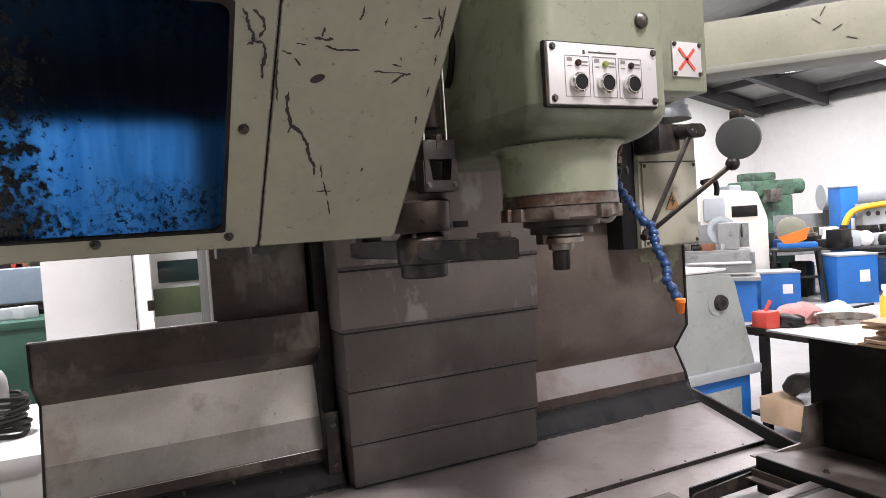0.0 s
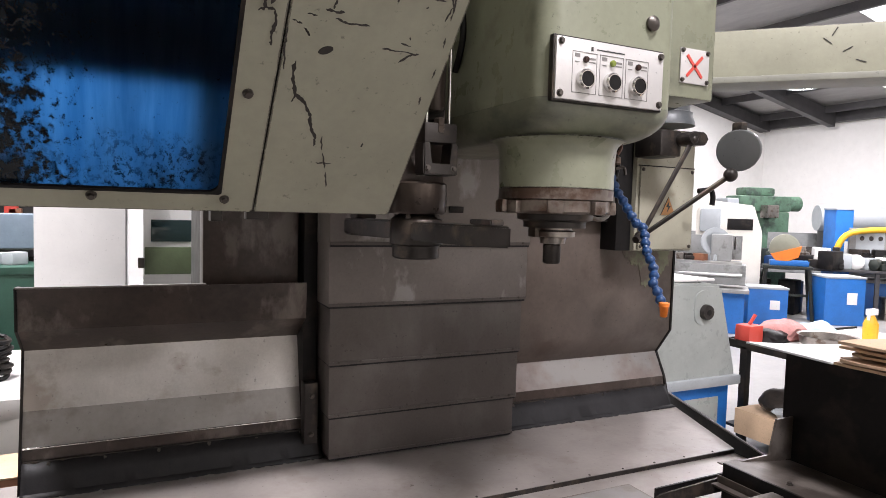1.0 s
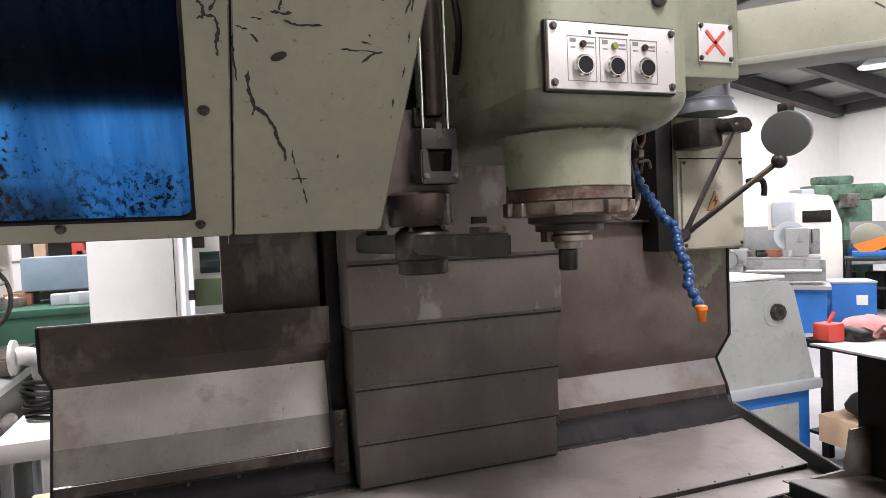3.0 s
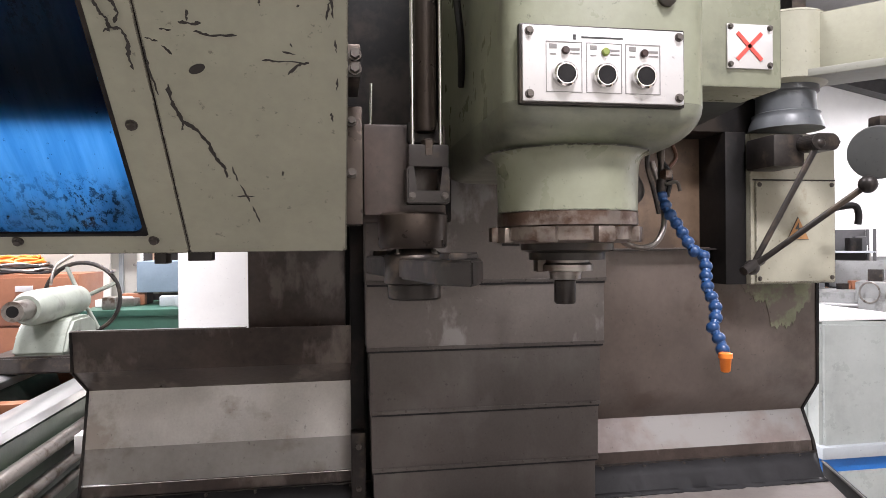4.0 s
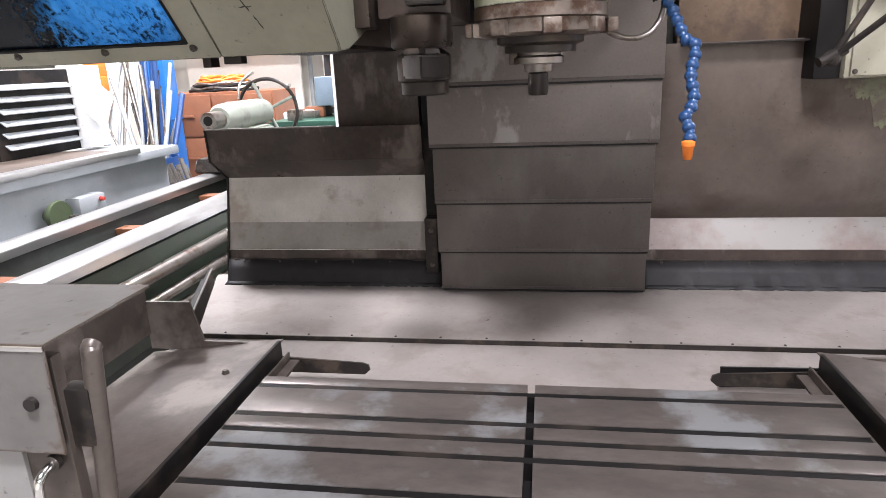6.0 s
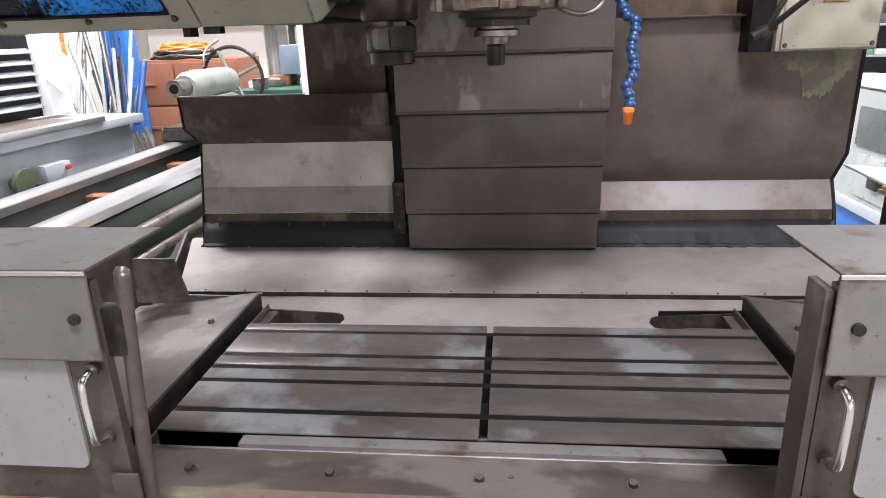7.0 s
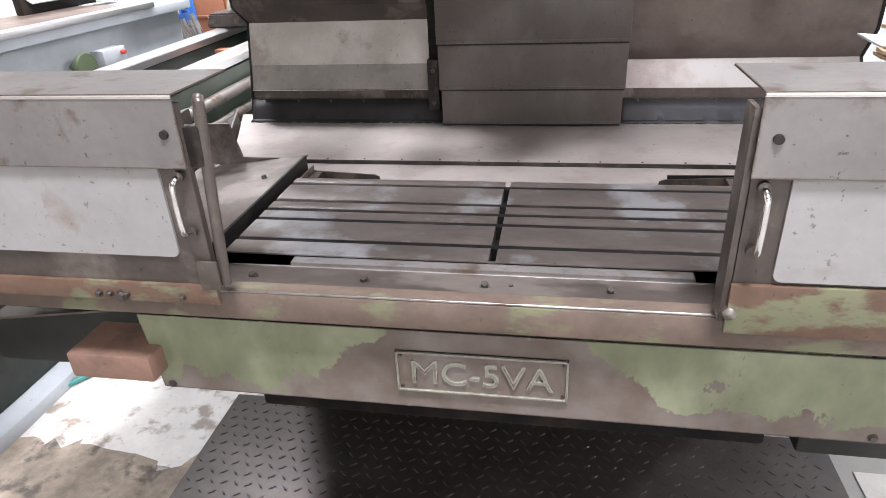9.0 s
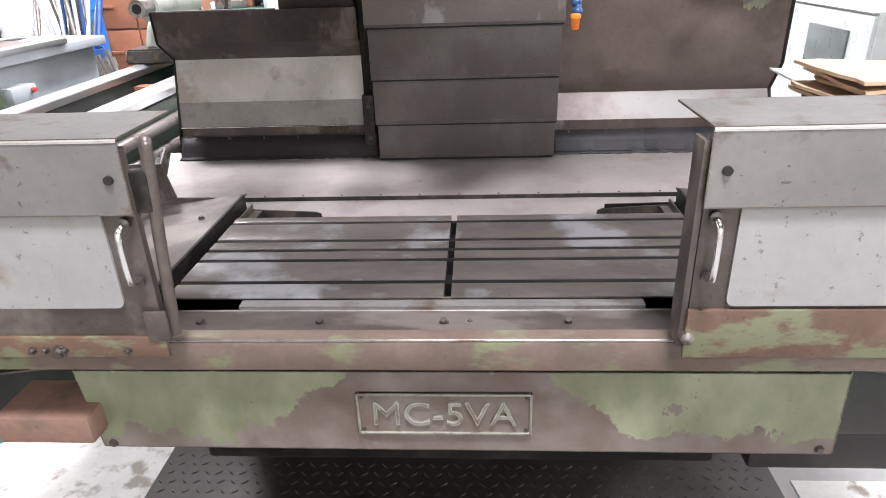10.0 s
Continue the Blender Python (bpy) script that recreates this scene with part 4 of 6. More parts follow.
# plate with push buttons
pan = part("button_plate", box(-0.117, 0.156, 0.214, 0.232, 1.784, 1.904, 0.003), PLATEWHITE, t, "scratched aluminium plate with three push buttons")
part("plate_frame", box(-0.121, 0.160, 0.219, 0.234, 1.780, 1.908, 0.004), DARKSTEEL, pan)
for x, z in ((-0.106, 1.795), (0.147, 1.795), (-0.106, 1.894), (0.147, 1.894)):
    hexbolt(pan, (x, 0.214, z), 0.006, 0.005)
for k, x in enumerate((-0.049, 0.018, 0.084)):
    b = lathe([(0.0195, 0), (0.0195, 0.010), (0.0165, 0.013), (0.0150, 0.013), (0.0150, 0.008)], "y", (0, 0, 0), 28)
    b.transform(pose(x, 0.214, 1.826, 0, 0, 180))
    but = part("button_bezel", b, CHROME, pan)
    b = lathe([(0.0148, 0), (0.0148, 0.011), (0.0135, 0.0125)], "y", (0, 0, 0), 24)
    b.transform(pose(x, 0.214, 1.826, 0, 0, 180))
    part("button_cap", b, BLACK, but)
    b = lathe([(0.0065, 0), (0.0065, 0.004), (0.005, 0.006)], "y", (0, 0, 0), 16)
    b.transform(pose(x + 0.002, 0.214, 1.865, 0, 0, 180))
    part("pilot_lamp", b, (REDLAMP, GREENLAMP, REDLAMP)[k], pan)
    b = bmesh.new()
    for u, w, z, h in ((-0.018, 0.012, 1.868, 0.007), (0.017, 0.018, 1.866, 0.0035), (-0.018, 0.010, 1.858, 0.002), (0.018, 0.016, 1.860, 0.002)):
        box(x + u - w / 2, x + u + w / 2, 0.2132, 0.2142, z, z + h, 0, b)
    for z0, z1, u0, u1 in ((1.799, 1.8002, -0.030, 0.030), (1.878, 1.8792, -0.030, 0.030), (1.799, 1.879, -0.030, -0.0290), (1.799, 1.879, 0.029, 0.030)):
        box(x + u0, x + u1, 0.2132, 0.2142, z0, z1, 0, b)
    part("caption_print", b, surface("grey_print", (0.20, 0.19, 0.18), 0.1, 0.6), pan, "unreadable printed captions", smooth=False)
b = bmesh.new()
box(-0.02, 0.05, 0.2132, 0.2142, 1.886, 1.8885, 0, b)
box(-0.034, -0.029, 0.2132, 0.2142, 1.883, 1.891, 0, b)
part("print_title", b, INK, pan, "unreadable printed title", smooth=False)
b = lathe([(0.016, 0), (0.016, 0.006), (0.008, 0.013), (0.001, 0.014)], "y", (0, 0, 0), 24)
b.transform(pose(0.135, 0.231, 1.965, 0, 0, 180))
part("side_lamp", b, BOLT, t, "round bolt cap")
sb = part("side_box", box(0.232, 0.398, 0.300, 0.80, 1.838, 2.8, 0.006), HEADGREEN, t, "grey-green side box")
sp = part("sign_plate", box(0.287, 0.377, 0.296, 0.3005, 1.872, 1.952, 0.002), PLATEWHITE, sb, "white sign plate with red cross")
for a in (1, -1):
    b = box(-0.034, 0.034, -0.0012, 0.0004, -0.0035, 0.0035, 0)
    b.transform(pose(0.330, 0.2955, 1.912, 0, a * 45, 0))
    part("cross_stroke", b, REDINK, sp, smooth=False)
for x, z in ((0.293, 1.879), (0.371, 1.879), (0.293, 1.946), (0.371, 1.946)):
    hexbolt(sp, (x, 0.296, z), 0.0045, 0.004)
part("side_box_foot", prism([(0.34, 1.86), (0.90, 1.86), (0.90, 1.80), (0.42, 1.836)], "x", 0.225, 0.40), DARKGREEN, t)

# tool holder in the spindle
t = thing("tool_holder", "oily steel tool holder clamped in the spindle", "tool holder")
TY = CY
part("flange", lathe([(0.034, 1.560), (0.034, 1.545), (0.050, 1.543), (0.050, 1.534), (0.043, 1.530), (0.043, 1.525), (0.050, 1.521), (0.050, 1.510), (0.030, 1.508), (0.028, 1.494), (0.022, 1.493)], at=(0.013, TY, 0)), MIDSTEEL, t)
part("arbor", lathe([(0.0175, 1.496), (0.0175, 1.492), (0.020, 1.490), (0.020, 1.452), (0.0175, 1.448)], at=(0.012, TY, 0), segments=28), DARKSTEEL, t)
part("key_notch", box(-0.045, -0.028, TY - 0.014, TY + 0.014, 1.508, 1.546, 0.003), DARKSTEEL, t)

# ---- coolant hose ----
t = thing("coolant_hose", "blue segmented coolant hose with orange nozzle", "coolant hose")
HOSE = [(0.260, 0.484, 1.655), (0.264, 0.471, 1.626), (0.278, 0.457, 1.597), (0.289, 0.444, 1.568), (0.298, 0.431, 1.543), (0.317, 0.428, 1.536), (0.316, 0.416, 1.511), (0.308, 0.403, 1.486), (0.306, 0.391, 1.463), (0.312, 0.380, 1.443), (0.308, 0.369, 1.422), (0.293, 0.355, 1.397), (0.299, 0.344, 1.376), (0.299, 0.334, 1.358)]
link = lathe([(0.004, -0.013), (0.0085, -0.012), (0.0085, -0.006), (0.0118, -0.003), (0.0128, 0.003), (0.0110, 0.008), (0.0075, 0.012)], segments=18)
link_mesh = mesh_of("hose_link", link, BLUEHOSE, True)
way = [Vector(p) for p in HOSE]
length = [0.0]
for p, q in zip(way, way[1:]):
    length.append(length[-1] + (q - p).length)
for k in range(17):
    d = length[-1] * k / 16
    i = max(j for j in range(len(way) - 1) if length[j] <= d + 1e-9)
    u = (d - length[i]) / (length[i + 1] - length[i])
    ob = new("hose_link", link_mesh)
    ob.parent = t
    ob.matrix_basis = Matrix.Translation(way[i].lerp(way[i + 1], u)) @ (way[i] - way[i + 1]).to_track_quat("Z", "Y").to_matrix().to_4x4()
part("nozzle", lathe([(0.0065, 0.000), (0.0085, 0.002), (0.0105, 0.024), (0.0125, 0.026), (0.0125, 0.034), (0.008, 0.036)], at=(0.293, 0.317, 1.322), segments=20), ORANGE, t, "orange plastic nozzle")
part("valve", lathe([(0.009, 1.652), (0.011, 1.655), (0.011, 1.690), (0.007, 1.694), (0.007, 1.84)], at=(0.26, 0.487, 0), segments=16), DARKSTEEL, t, "dark brass valve")
part("valve_lever", tube([(0.262, 0.475, 1.680), (0.285, 0.470, 1.684), (0.292, 0.470, 1.666)], 0.004, 8), BOLT, t)

ORANGEWIRE = plain("faded_orange_cable", (0.11, 0.05, 0.03), 0.5)
t = thing("metal_conduit", "grey flexible metal conduit looping beside the spindle", "conduit")
part("conduit", tube([(0.135, 0.43, 1.575), (0.165, 0.45, 1.558), (0.205, 0.46, 1.550), (0.240, 0.47, 1.562), (0.262, 0.48, 1.60), (0.262, 0.49, 1.66), (0.245, 0.50, 1.73)], 0.006, 10), MIDSTEEL, t)
t = thing("wiring_loom", "loose dark cables hanging beside the spindle head", "cable")
for k, pts in enumerate((
        ((0.268, 0.50, 1.80), (0.258, 0.49, 1.74), (0.275, 0.48, 1.70), (0.268, 0.48, 1.655)),
        ((0.285, 0.52, 1.80), (0.300, 0.50, 1.745), (0.278, 0.49, 1.715)),
        ((0.230, 0.47, 1.77), (0.215, 0.46, 1.72), (0.228, 0.46, 1.67), (0.245, 0.47, 1.62)))):
    part("cable", tube(pts, (0.006, 0.0045, 0.005)[k], 8), (BLACK, ORANGEWIRE, DARKSTEEL)[k], t)
part("fitting", lathe([(0.010, 0), (0.014, 0.004), (0.014, 0.018), (0.009, 0.022)], at=(0.268, 0.482, 1.690), segments=6), RUSTRING, t, "rusty hose fitting")
t = thing("head_cable", "black cable running down beside the spindle head", "cable")
part("cable", tube([(-0.150, 0.62, 2.3), (-0.158, 0.56, 2.1), (-0.152, 0.54, 1.98), (-0.140, 0.60, 1.90)], 0.008, 8), BLACK, t)
t = thing("supply_pipe", "dark bent supply pipe under the spindle head", "pipe")
part("pipe", tube([(0.175, 0.50, 1.74), (0.190, 0.48, 1.70), (0.205, 0.48, 1.665), (0.190, 0.48, 1.645)], 0.013, 12), DARKSTEEL, t)
part("elbow", box(0.155, 0.185, 0.46, 0.50, 1.64, 1.69, 0.006), DARKSTEEL, t)

# ---- tool changer ----
t = thing("tool_changer", "dark oily tool changer drive beside the magazine", "tool changer")
part("slide_body", box(-0.352, -0.182, 0.56, 0.96, 1.62, 1.808, 0.006), SPLASHDARK, t)
part("slide_rail", box(-0.398, -0.356, 0.50, 0.60, 1.60, 1.83, 0.004), DRUM, t)
part("top_block", box(-0.262, -0.192, 0.545, 0.60, 1.768, 1.810, 0.004), DARKSTEEL, t)
part("drum", lathe([(0.066, 1.625), (0.071, 1.620), (0.071, 1.558), (0.066, 1.552)], at=(-0.252, 0.56, 0), segments=44), DRUM, t, "oiled round drive drum")
ft = part("bolt_bar", box(-0.424, -0.396, 0.485, 0.545, 1.680, 1.800, 0.004), MIDSTEEL, t)
for z in (1.72, 1.765):
    hexbolt(ft, (-0.410, 0.485, z), 0.012, 0.010)
hexbolt(t, (-0.377, 0.50, 1.80), 0.008, 0.014)
hexbolt(t, (-0.377, 0.50, 1.70), 0.008, 0.014)
for z in (1.655, 1.635, 1.61):
    hexbolt(t, (-0.41, 0.49, z), 0.009, 0.016)
for x in (-0.258, -0.202):
    part("guide_rod", rod((x, 0.500, 1.74), (x, 0.500, 2.4), 0.0045), CHROME, t, "polished guide rod")
part("cylinder", lathe([(0.019, 1.785), (0.022, 1.79), (0.022, 2.4)], at=(-0.230, 0.515, 0), segments=28), DRUM, t)
clev = part("clevis", box(-0.268, -0.188, 0.485, 0.535, 1.712, 1.756, 0.004), DARKSTEEL, t)
part("clevis_nut", lathe([(0.013, 0), (0.013, 0.03), (0.009, 0.034)], at=(-0.228, 0.495, 1.735), segments=6), DRUM, clev)
part("bracket_frame", prism([(-0.272, 1.64), (-0.188, 1.64), (-0.188, 1.712), (-0.205, 1.712), (-0.205, 1.662), (-0.255, 1.662), (-0.255, 1.712), (-0.272, 1.712)], "y", 0.478, 0.53, 0.003), DARKSTEEL, t)
for x in (-0.262, -0.198):
    hexbolt(t, (x, 0.478, 1.655), 0.006, 0.005)
part("upper_bracket", box(-0.40, -0.362, 0.40, 0.56, 1.86, 1.92, 0.004), DARKSTEEL, t)
hexbolt(t, (-0.372, 0.40, 1.90), 0.010, 0.012)
hexbolt(t, (-0.372, 0.40, 1.875), 0.010, 0.012)
part("thin_rod", rod((-0.335, 0.60, 1.81), (-0.333, 0.60, 1.90), 0.003), CHROME, t)
# black sheet added to keep the gap beside the head dark
part("dark_shroud", box(-0.40, -0.10, 0.955, 1.016, 1.62, 2.6, 0.01), BLACK, t)

# changer arm, parked below the drum
t = thing("changer_arm", "blackened steel double-ended tool change arm", "changer arm")
part("hub", lathe([(0.040, 1.552), (0.058, 1.541), (0.062, 1.536), (0.062, 1.482), (0.058, 1.480), (0.055, 1.478), (0.055, 1.452), (0.050, 1.448)], at=(-0.250, 0.56, 0), segments=40), DARKSTEEL, t)
b = bmesh.new()
AM = Matrix.Translation((-0.250, 0.56, 0)) @ Matrix.Rotation(radians(-79), 4, "Z")
prism([(-0.30, -0.030), (-0.24, -0.045), (0.24, -0.045), (0.30, -0.030), (0.335, -0.010), (0.30, 0.012), (0.25, 0.045), (-0.25, 0.045), (-0.30, 0.020)], "z", 1.492, 1.534, 0.004, b)
b.transform(AM)
part("arm_bar", b, DARKSTEEL, t)
for sx in (-1, 1):
    b = prism([(0.23, -0.028), (0.31, -0.040), (0.318, -0.012), (0.275, 0.0), (0.275, 0.026), (0.23, 0.03)], "z", 1.535, 1.546, 0.002)
    if sx < 0:
        b.transform(Matrix.Rotation(math.pi, 4, "Z"))
    b.transform(AM)
    part("gripper_finger", b, DARKSTEEL, t)
for k in range(4):
    a = radians(45 + 90 * k)
    hexbolt(t, (-0.250 + 0.05 * math.cos(a), 0.56 + 0.05 * math.sin(a), 1.541), 0.007, 0.008, (0, 0, 1))

# ---- tool magazine housing ----
def slope(u):
    """Point (y, z) of the sloping front, u metres up from its lower edge."""
    return (0.386 - 0.700 * u, 1.552 + 0.714 * u)


t = thing("tool_magazine", "scratched olive tool magazine housing with blue window", "tool magazine")
def on_slope(outline, thick, out=0.0):
    """A plate on the sloping front: outline of (x, u)."""
    n = Vector((0, -0.714, -0.700))
    b = bmesh.new()
    top, low = [], []
    for x, u in outline:
        y, z = slope(u)
        p = Vector((x, y, z)) + n * out
        top.append(b.verts.new(p + n * thick))
        low.append(b.verts.new(p))
    b.faces.new(top)
    b.faces.new(low[::-1])
    for k in range(len(top)):
        b.faces.new((top[k], top[(k + 1) % len(top)], low[(k + 1) % len(top)], low[k]))
    return b


def on_slope_frame(x0, x1, u0, u1, r, X0, X1, U0, U1, thick):
    n = Vector((0, -0.714, -0.700))
    b = bmesh.new()
    inner = rounded(x0, x1, u0, u1, r, 6)
    outer = []
    for x, u in inner:
        sx, su = (x - (x0 + x1) / 2) / ((x1 - x0) / 2), (u - (u0 + u1) / 2) / ((u1 - u0) / 2)
        k = max(abs(sx), abs(su))
        sx, su = sx / k, su / k
        outer.append(((X0 + X1) / 2 + sx * (X1 - X0) / 2, (U0 + U1) / 2 + su * (U1 - U0) / 2))
    rings = []
    for pts, h in ((outer, thick), (inner, thick), (inner, 0), (outer, 0)):
        ring = []
        for x, u in pts:
            y, z = slope(u)
            ring.append(b.verts.new(Vector((x, y, z)) + n * h))
        rings.append(ring)
    m = len(inner)
    for a in range(4):
        p, q = rings[a], rings[(a + 1) % 4]
        for k in range(m):
            b.faces.new((p[k], p[(k + 1) % m], q[(k + 1) % m], q[k]))
    return b


frame_part = part("window_frame", on_slope_frame(-1.50, -0.713, 0.044, 0.455, 0.018, -1.56, -0.653, 0.0, 0.95, 0.004), OLIVE, t, "olive painted sheet frame", smooth=False)
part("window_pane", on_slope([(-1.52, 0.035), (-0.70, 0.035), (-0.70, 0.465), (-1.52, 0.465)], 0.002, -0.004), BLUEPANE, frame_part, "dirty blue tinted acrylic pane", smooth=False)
part("window_gasket", on_slope_frame(-1.497, -0.716, 0.047, 0.452, 0.018, -1.503, -0.710, 0.041, 0.458, 0.0055), BLACK, frame_part)
part("front_panel", on_slope([(-0.650, 0.003)] + [(-0.397, 0.003), (-0.391, 0.010), (-0.389, 0.30), (-0.389, 0.95), (-0.650, 0.95)], 0.006), OLIVE, t, "scratched olive sheet panel", smooth=False)
part("seam", on_slope([(-0.6535, 0.0), (-0.6495, 0.0), (-0.6495, 0.95), (-0.6535, 0.95)], 0.0015), BLACK, t)
y5, z5 = slope(0.95)
part("upper_body", prism([(y5, z5), (y5, 2.7), (1.0, 2.7), (1.0, 1.98), (0.12, 1.98), (y5 + 0.03, z5)], "x", -1.56, -0.389, 0.004), OLIVE, t)
part("right_side", prism([(0.386, 1.552), (y5, z5), (1.0, z5), (1.0, 1.70), (0.60, 1.60), (0.44, 1.556)], "x", -0.405, -0.390), OLIVE, t)
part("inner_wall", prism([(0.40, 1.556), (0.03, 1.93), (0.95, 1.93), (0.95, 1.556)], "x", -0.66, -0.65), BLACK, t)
part("left_side", prism([(0.386, 1.552), (y5, z5), (1.0, z5), (1.0, 1.556)], "x", -1.56, -1.55), OLIVE, t)
# black sheets added inside so the upper window stays dark
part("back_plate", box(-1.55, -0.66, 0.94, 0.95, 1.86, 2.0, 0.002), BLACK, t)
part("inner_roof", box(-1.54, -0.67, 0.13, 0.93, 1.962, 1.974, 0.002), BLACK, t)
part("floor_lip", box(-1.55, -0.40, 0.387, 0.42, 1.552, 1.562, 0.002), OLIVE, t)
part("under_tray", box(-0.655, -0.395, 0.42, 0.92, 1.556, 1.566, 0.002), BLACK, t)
for k in range(9):
    x = -1.50 + k * 0.1
    if x < -0.68:
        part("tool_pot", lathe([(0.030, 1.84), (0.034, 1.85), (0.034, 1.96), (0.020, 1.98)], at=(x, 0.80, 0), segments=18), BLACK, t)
for x, u in ((-0.690, 0.256), (-0.704, 0.031), (-0.909, 0.031), (-1.12, 0.031), (-0.690, 0.47)):
    y, z = slope(u)
    hexbolt(t, (x, y - 0.003, z - 0.003), 0.007, 0.006, (0, -0.714, -0.700))
part("keeper", box(-0.66, -0.62, 0.40, 0.43, 1.535, 1.556, 0.002), DARKSTEEL, t)
part("hanger", box(-0.72, -0.70, 0.42, 0.46, 1.53, 1.556, 0.002), DARKSTEEL, t)


def scratch(points, w):
    """A paint chip on the sloping front: a thin uneven strip along points of (x, u)."""
    r = random.Random(int(points[0][0] * 9999))
    fine = []
    for (xa, ua), (xb, ub) in zip(points, points[1:]):
        for k in range(5):
            s = k / 5
            fine.append((xa + (xb - xa) * s + r.uniform(-0.0012, 0.0012), ua + (ub - ua) * s + r.uniform(-0.0012, 0.0012)))
    fine.append(points[-1])
    left, right = [], []
    for i, (x, u) in enumerate(fine):
        ax, au = fine[max(i - 1, 0)]
        bx, bu = fine[min(i + 1, len(fine) - 1)]
        d = math.hypot(bx - ax, bu - au) or 1
        h = w * r.uniform(0.35, 1.3) * (0.3 if i in (0, len(fine) - 1) else 1)
        left.append((x - (bu - au) / d * h, u + (bx - ax) / d * h))
        right.append((x + (bu - au) / d * h, u - (bx - ax) / d * h))
    b = bmesh.new()
    n = Vector((0, -0.714, -0.700)) * 0.0068
    vs = [[b.verts.new(Vector((x, *slope(u))) + n) for x, u in side] for side in (left, right)]
    for k in range(len(fine) - 1):
        b.faces.new((vs[0][k], vs[0][k + 1], vs[1][k + 1], vs[1][k]))
    return b


CHIP = plain("bare_dark_chip", (0.035, 0.03, 0.026), 0.6)
for w, pts in (
    (0.0028, [(-0.629, 0.325), (-0.63, 0.3), (-0.624, 0.282), (-0.619, 0.264), (-0.602, 0.251), (-0.59, 0.229), (-0.584, 0.203), (-0.572, 0.182), (-0.572, 0.164)]),
    (0.0015, [(-0.619, 0.264), (-0.624, 0.25)]),
    (0.0015, [(-0.562, 0.185), (-0.556, 0.157)]),
    (0.0015, [(-0.553, 0.151), (-0.543, 0.116)]),
    (0.0015, [(-0.562, 0.127), (-0.534, 0.128)]),
    (0.0015, [(-0.539, 0.106), (-0.531, 0.071)]),
    (0.0015, [(-0.648, 0.378), (-0.649, 0.35), (-0.644, 0.307)]),
    (0.0015, [(-0.625, 0.403), (-0.611, 0.402)]),
):
    part("paint_chip", scratch(pts, w), CHIP, t, smooth=False)
for w, pts in (
    (0.0015, [(-0.645, 0.39), (-0.63, 0.386)]),
    (0.0015, [(-0.626, 0.38), (-0.616, 0.368)]),
    (0.0022, [(-0.601, 0.413), (-0.587, 0.412), (-0.573, 0.413)]),
    (0.0015, [(-0.588, 0.431), (-0.59, 0.415)]),
    (0.0022, [(-0.584, 0.402), (-0.566, 0.397), (-0.531, 0.398)]),
    (0.0015, [(-0.502, 0.365), (-0.48, 0.364), (-0.441, 0.362)]),
    (0.0022, [(-0.47, 0.344), (-0.457, 0.359), (-0.441, 0.363)]),
    (0.0015, [(-0.536, 0.465), (-0.536, 0.455), (-0.539, 0.444)]),
):
    part("paint_chip", scratch(pts, w), CHIP, t, smooth=False)
for w, pts in (
    (0.0015, [(-0.498, 0.452), (-0.499, 0.439)]),
    (0.0015, [(-0.476, 0.377), (-0.458, 0.375)]),
    (0.0015, [(-0.454, 0.44), (-0.45, 0.442)]),
    (0.0015, [(-0.405, 0.321), (-0.403, 0.341)]),
    (0.0015, [(-0.411, 0.268), (-0.412, 0.285)]),
    (0.0015, [(-0.488, 0.168), (-0.488, 0.178)]),
    (0.0015, [(-0.423, 0.472), (-0.412, 0.45), (-0.417, 0.424)]),
    (0.0015, [(-0.412, 0.477), (-0.411, 0.455), (-0.408, 0.427)]),
):
    part("paint_chip", scratch(pts, w), CHIP, t, smooth=False)
for w, pts in (
    (0.0015, [(-0.444, 0.456), (-0.425, 0.456)]),
    (0.0022, [(-0.702, 0.449), (-0.695, 0.438), (-0.691, 0.42), (-0.685, 0.414), (-0.683, 0.401)]),
    (0.0022, [(-0.687, 0.447), (-0.673, 0.436), (-0.67, 0.422), (-0.677, 0.408)]),
    (0.0022, [(-0.693, 0.396), (-0.682, 0.402), (-0.67, 0.4), (-0.667, 0.381), (-0.67, 0.365), (-0.668, 0.344)]),
    (0.0015, [(-0.464, 0.39), (-0.462, 0.385)]),
    (0.0015, [(-0.405, 0.379), (-0.406, 0.398)]),
):
    part("paint_chip", scratch(pts, w), CHIP, t, smooth=False)
part("paint_chip", on_slope([(-0.588 + 0.011 * math.cos(a * 0.5), 0.348 + 0.008 * math.sin(a * 0.5 + 0.5)) for a in range(13)], 0.0006, 0.0062), CHIP, t, smooth=False)


# ---- electrical box, lamp and arm at the side ----
t = thing("electrical_box", "cream painted electrical box with warning triangle", "electrical box")
part("body", box(0.842, 1.135, 1.034, 1.32, 1.430, 1.895, 0.006), CREAM, t)
part("left_cheek", box(0.770, 0.840, 1.05, 1.32, 1.43, 1.90, 0.004), BLACK, t, "black left side of the box")
door = part("door", box(0.856, 1.128, 1.026, 1.034, 1.436, 1.748, 0.003), CREAM, t)
for x, z in ((0.868, 1.736), (1.116, 1.736), (0.868, 1.448), (1.116, 1.448)):
    hexbolt(door, (x, 1.026, z), 0.006, 0.004)
part("door_gap", box(0.85, 1.133, 1.0305, 1.035, 1.749, 1.7525, 0), BLACK, t)
tri_plate = part("warning_triangle", prism([(0.962, 1.568), (1.032, 1.568), (0.997, 1.634)], "y", 1.0225, 1.0262), WARN, door, "worn orange warning triangle")
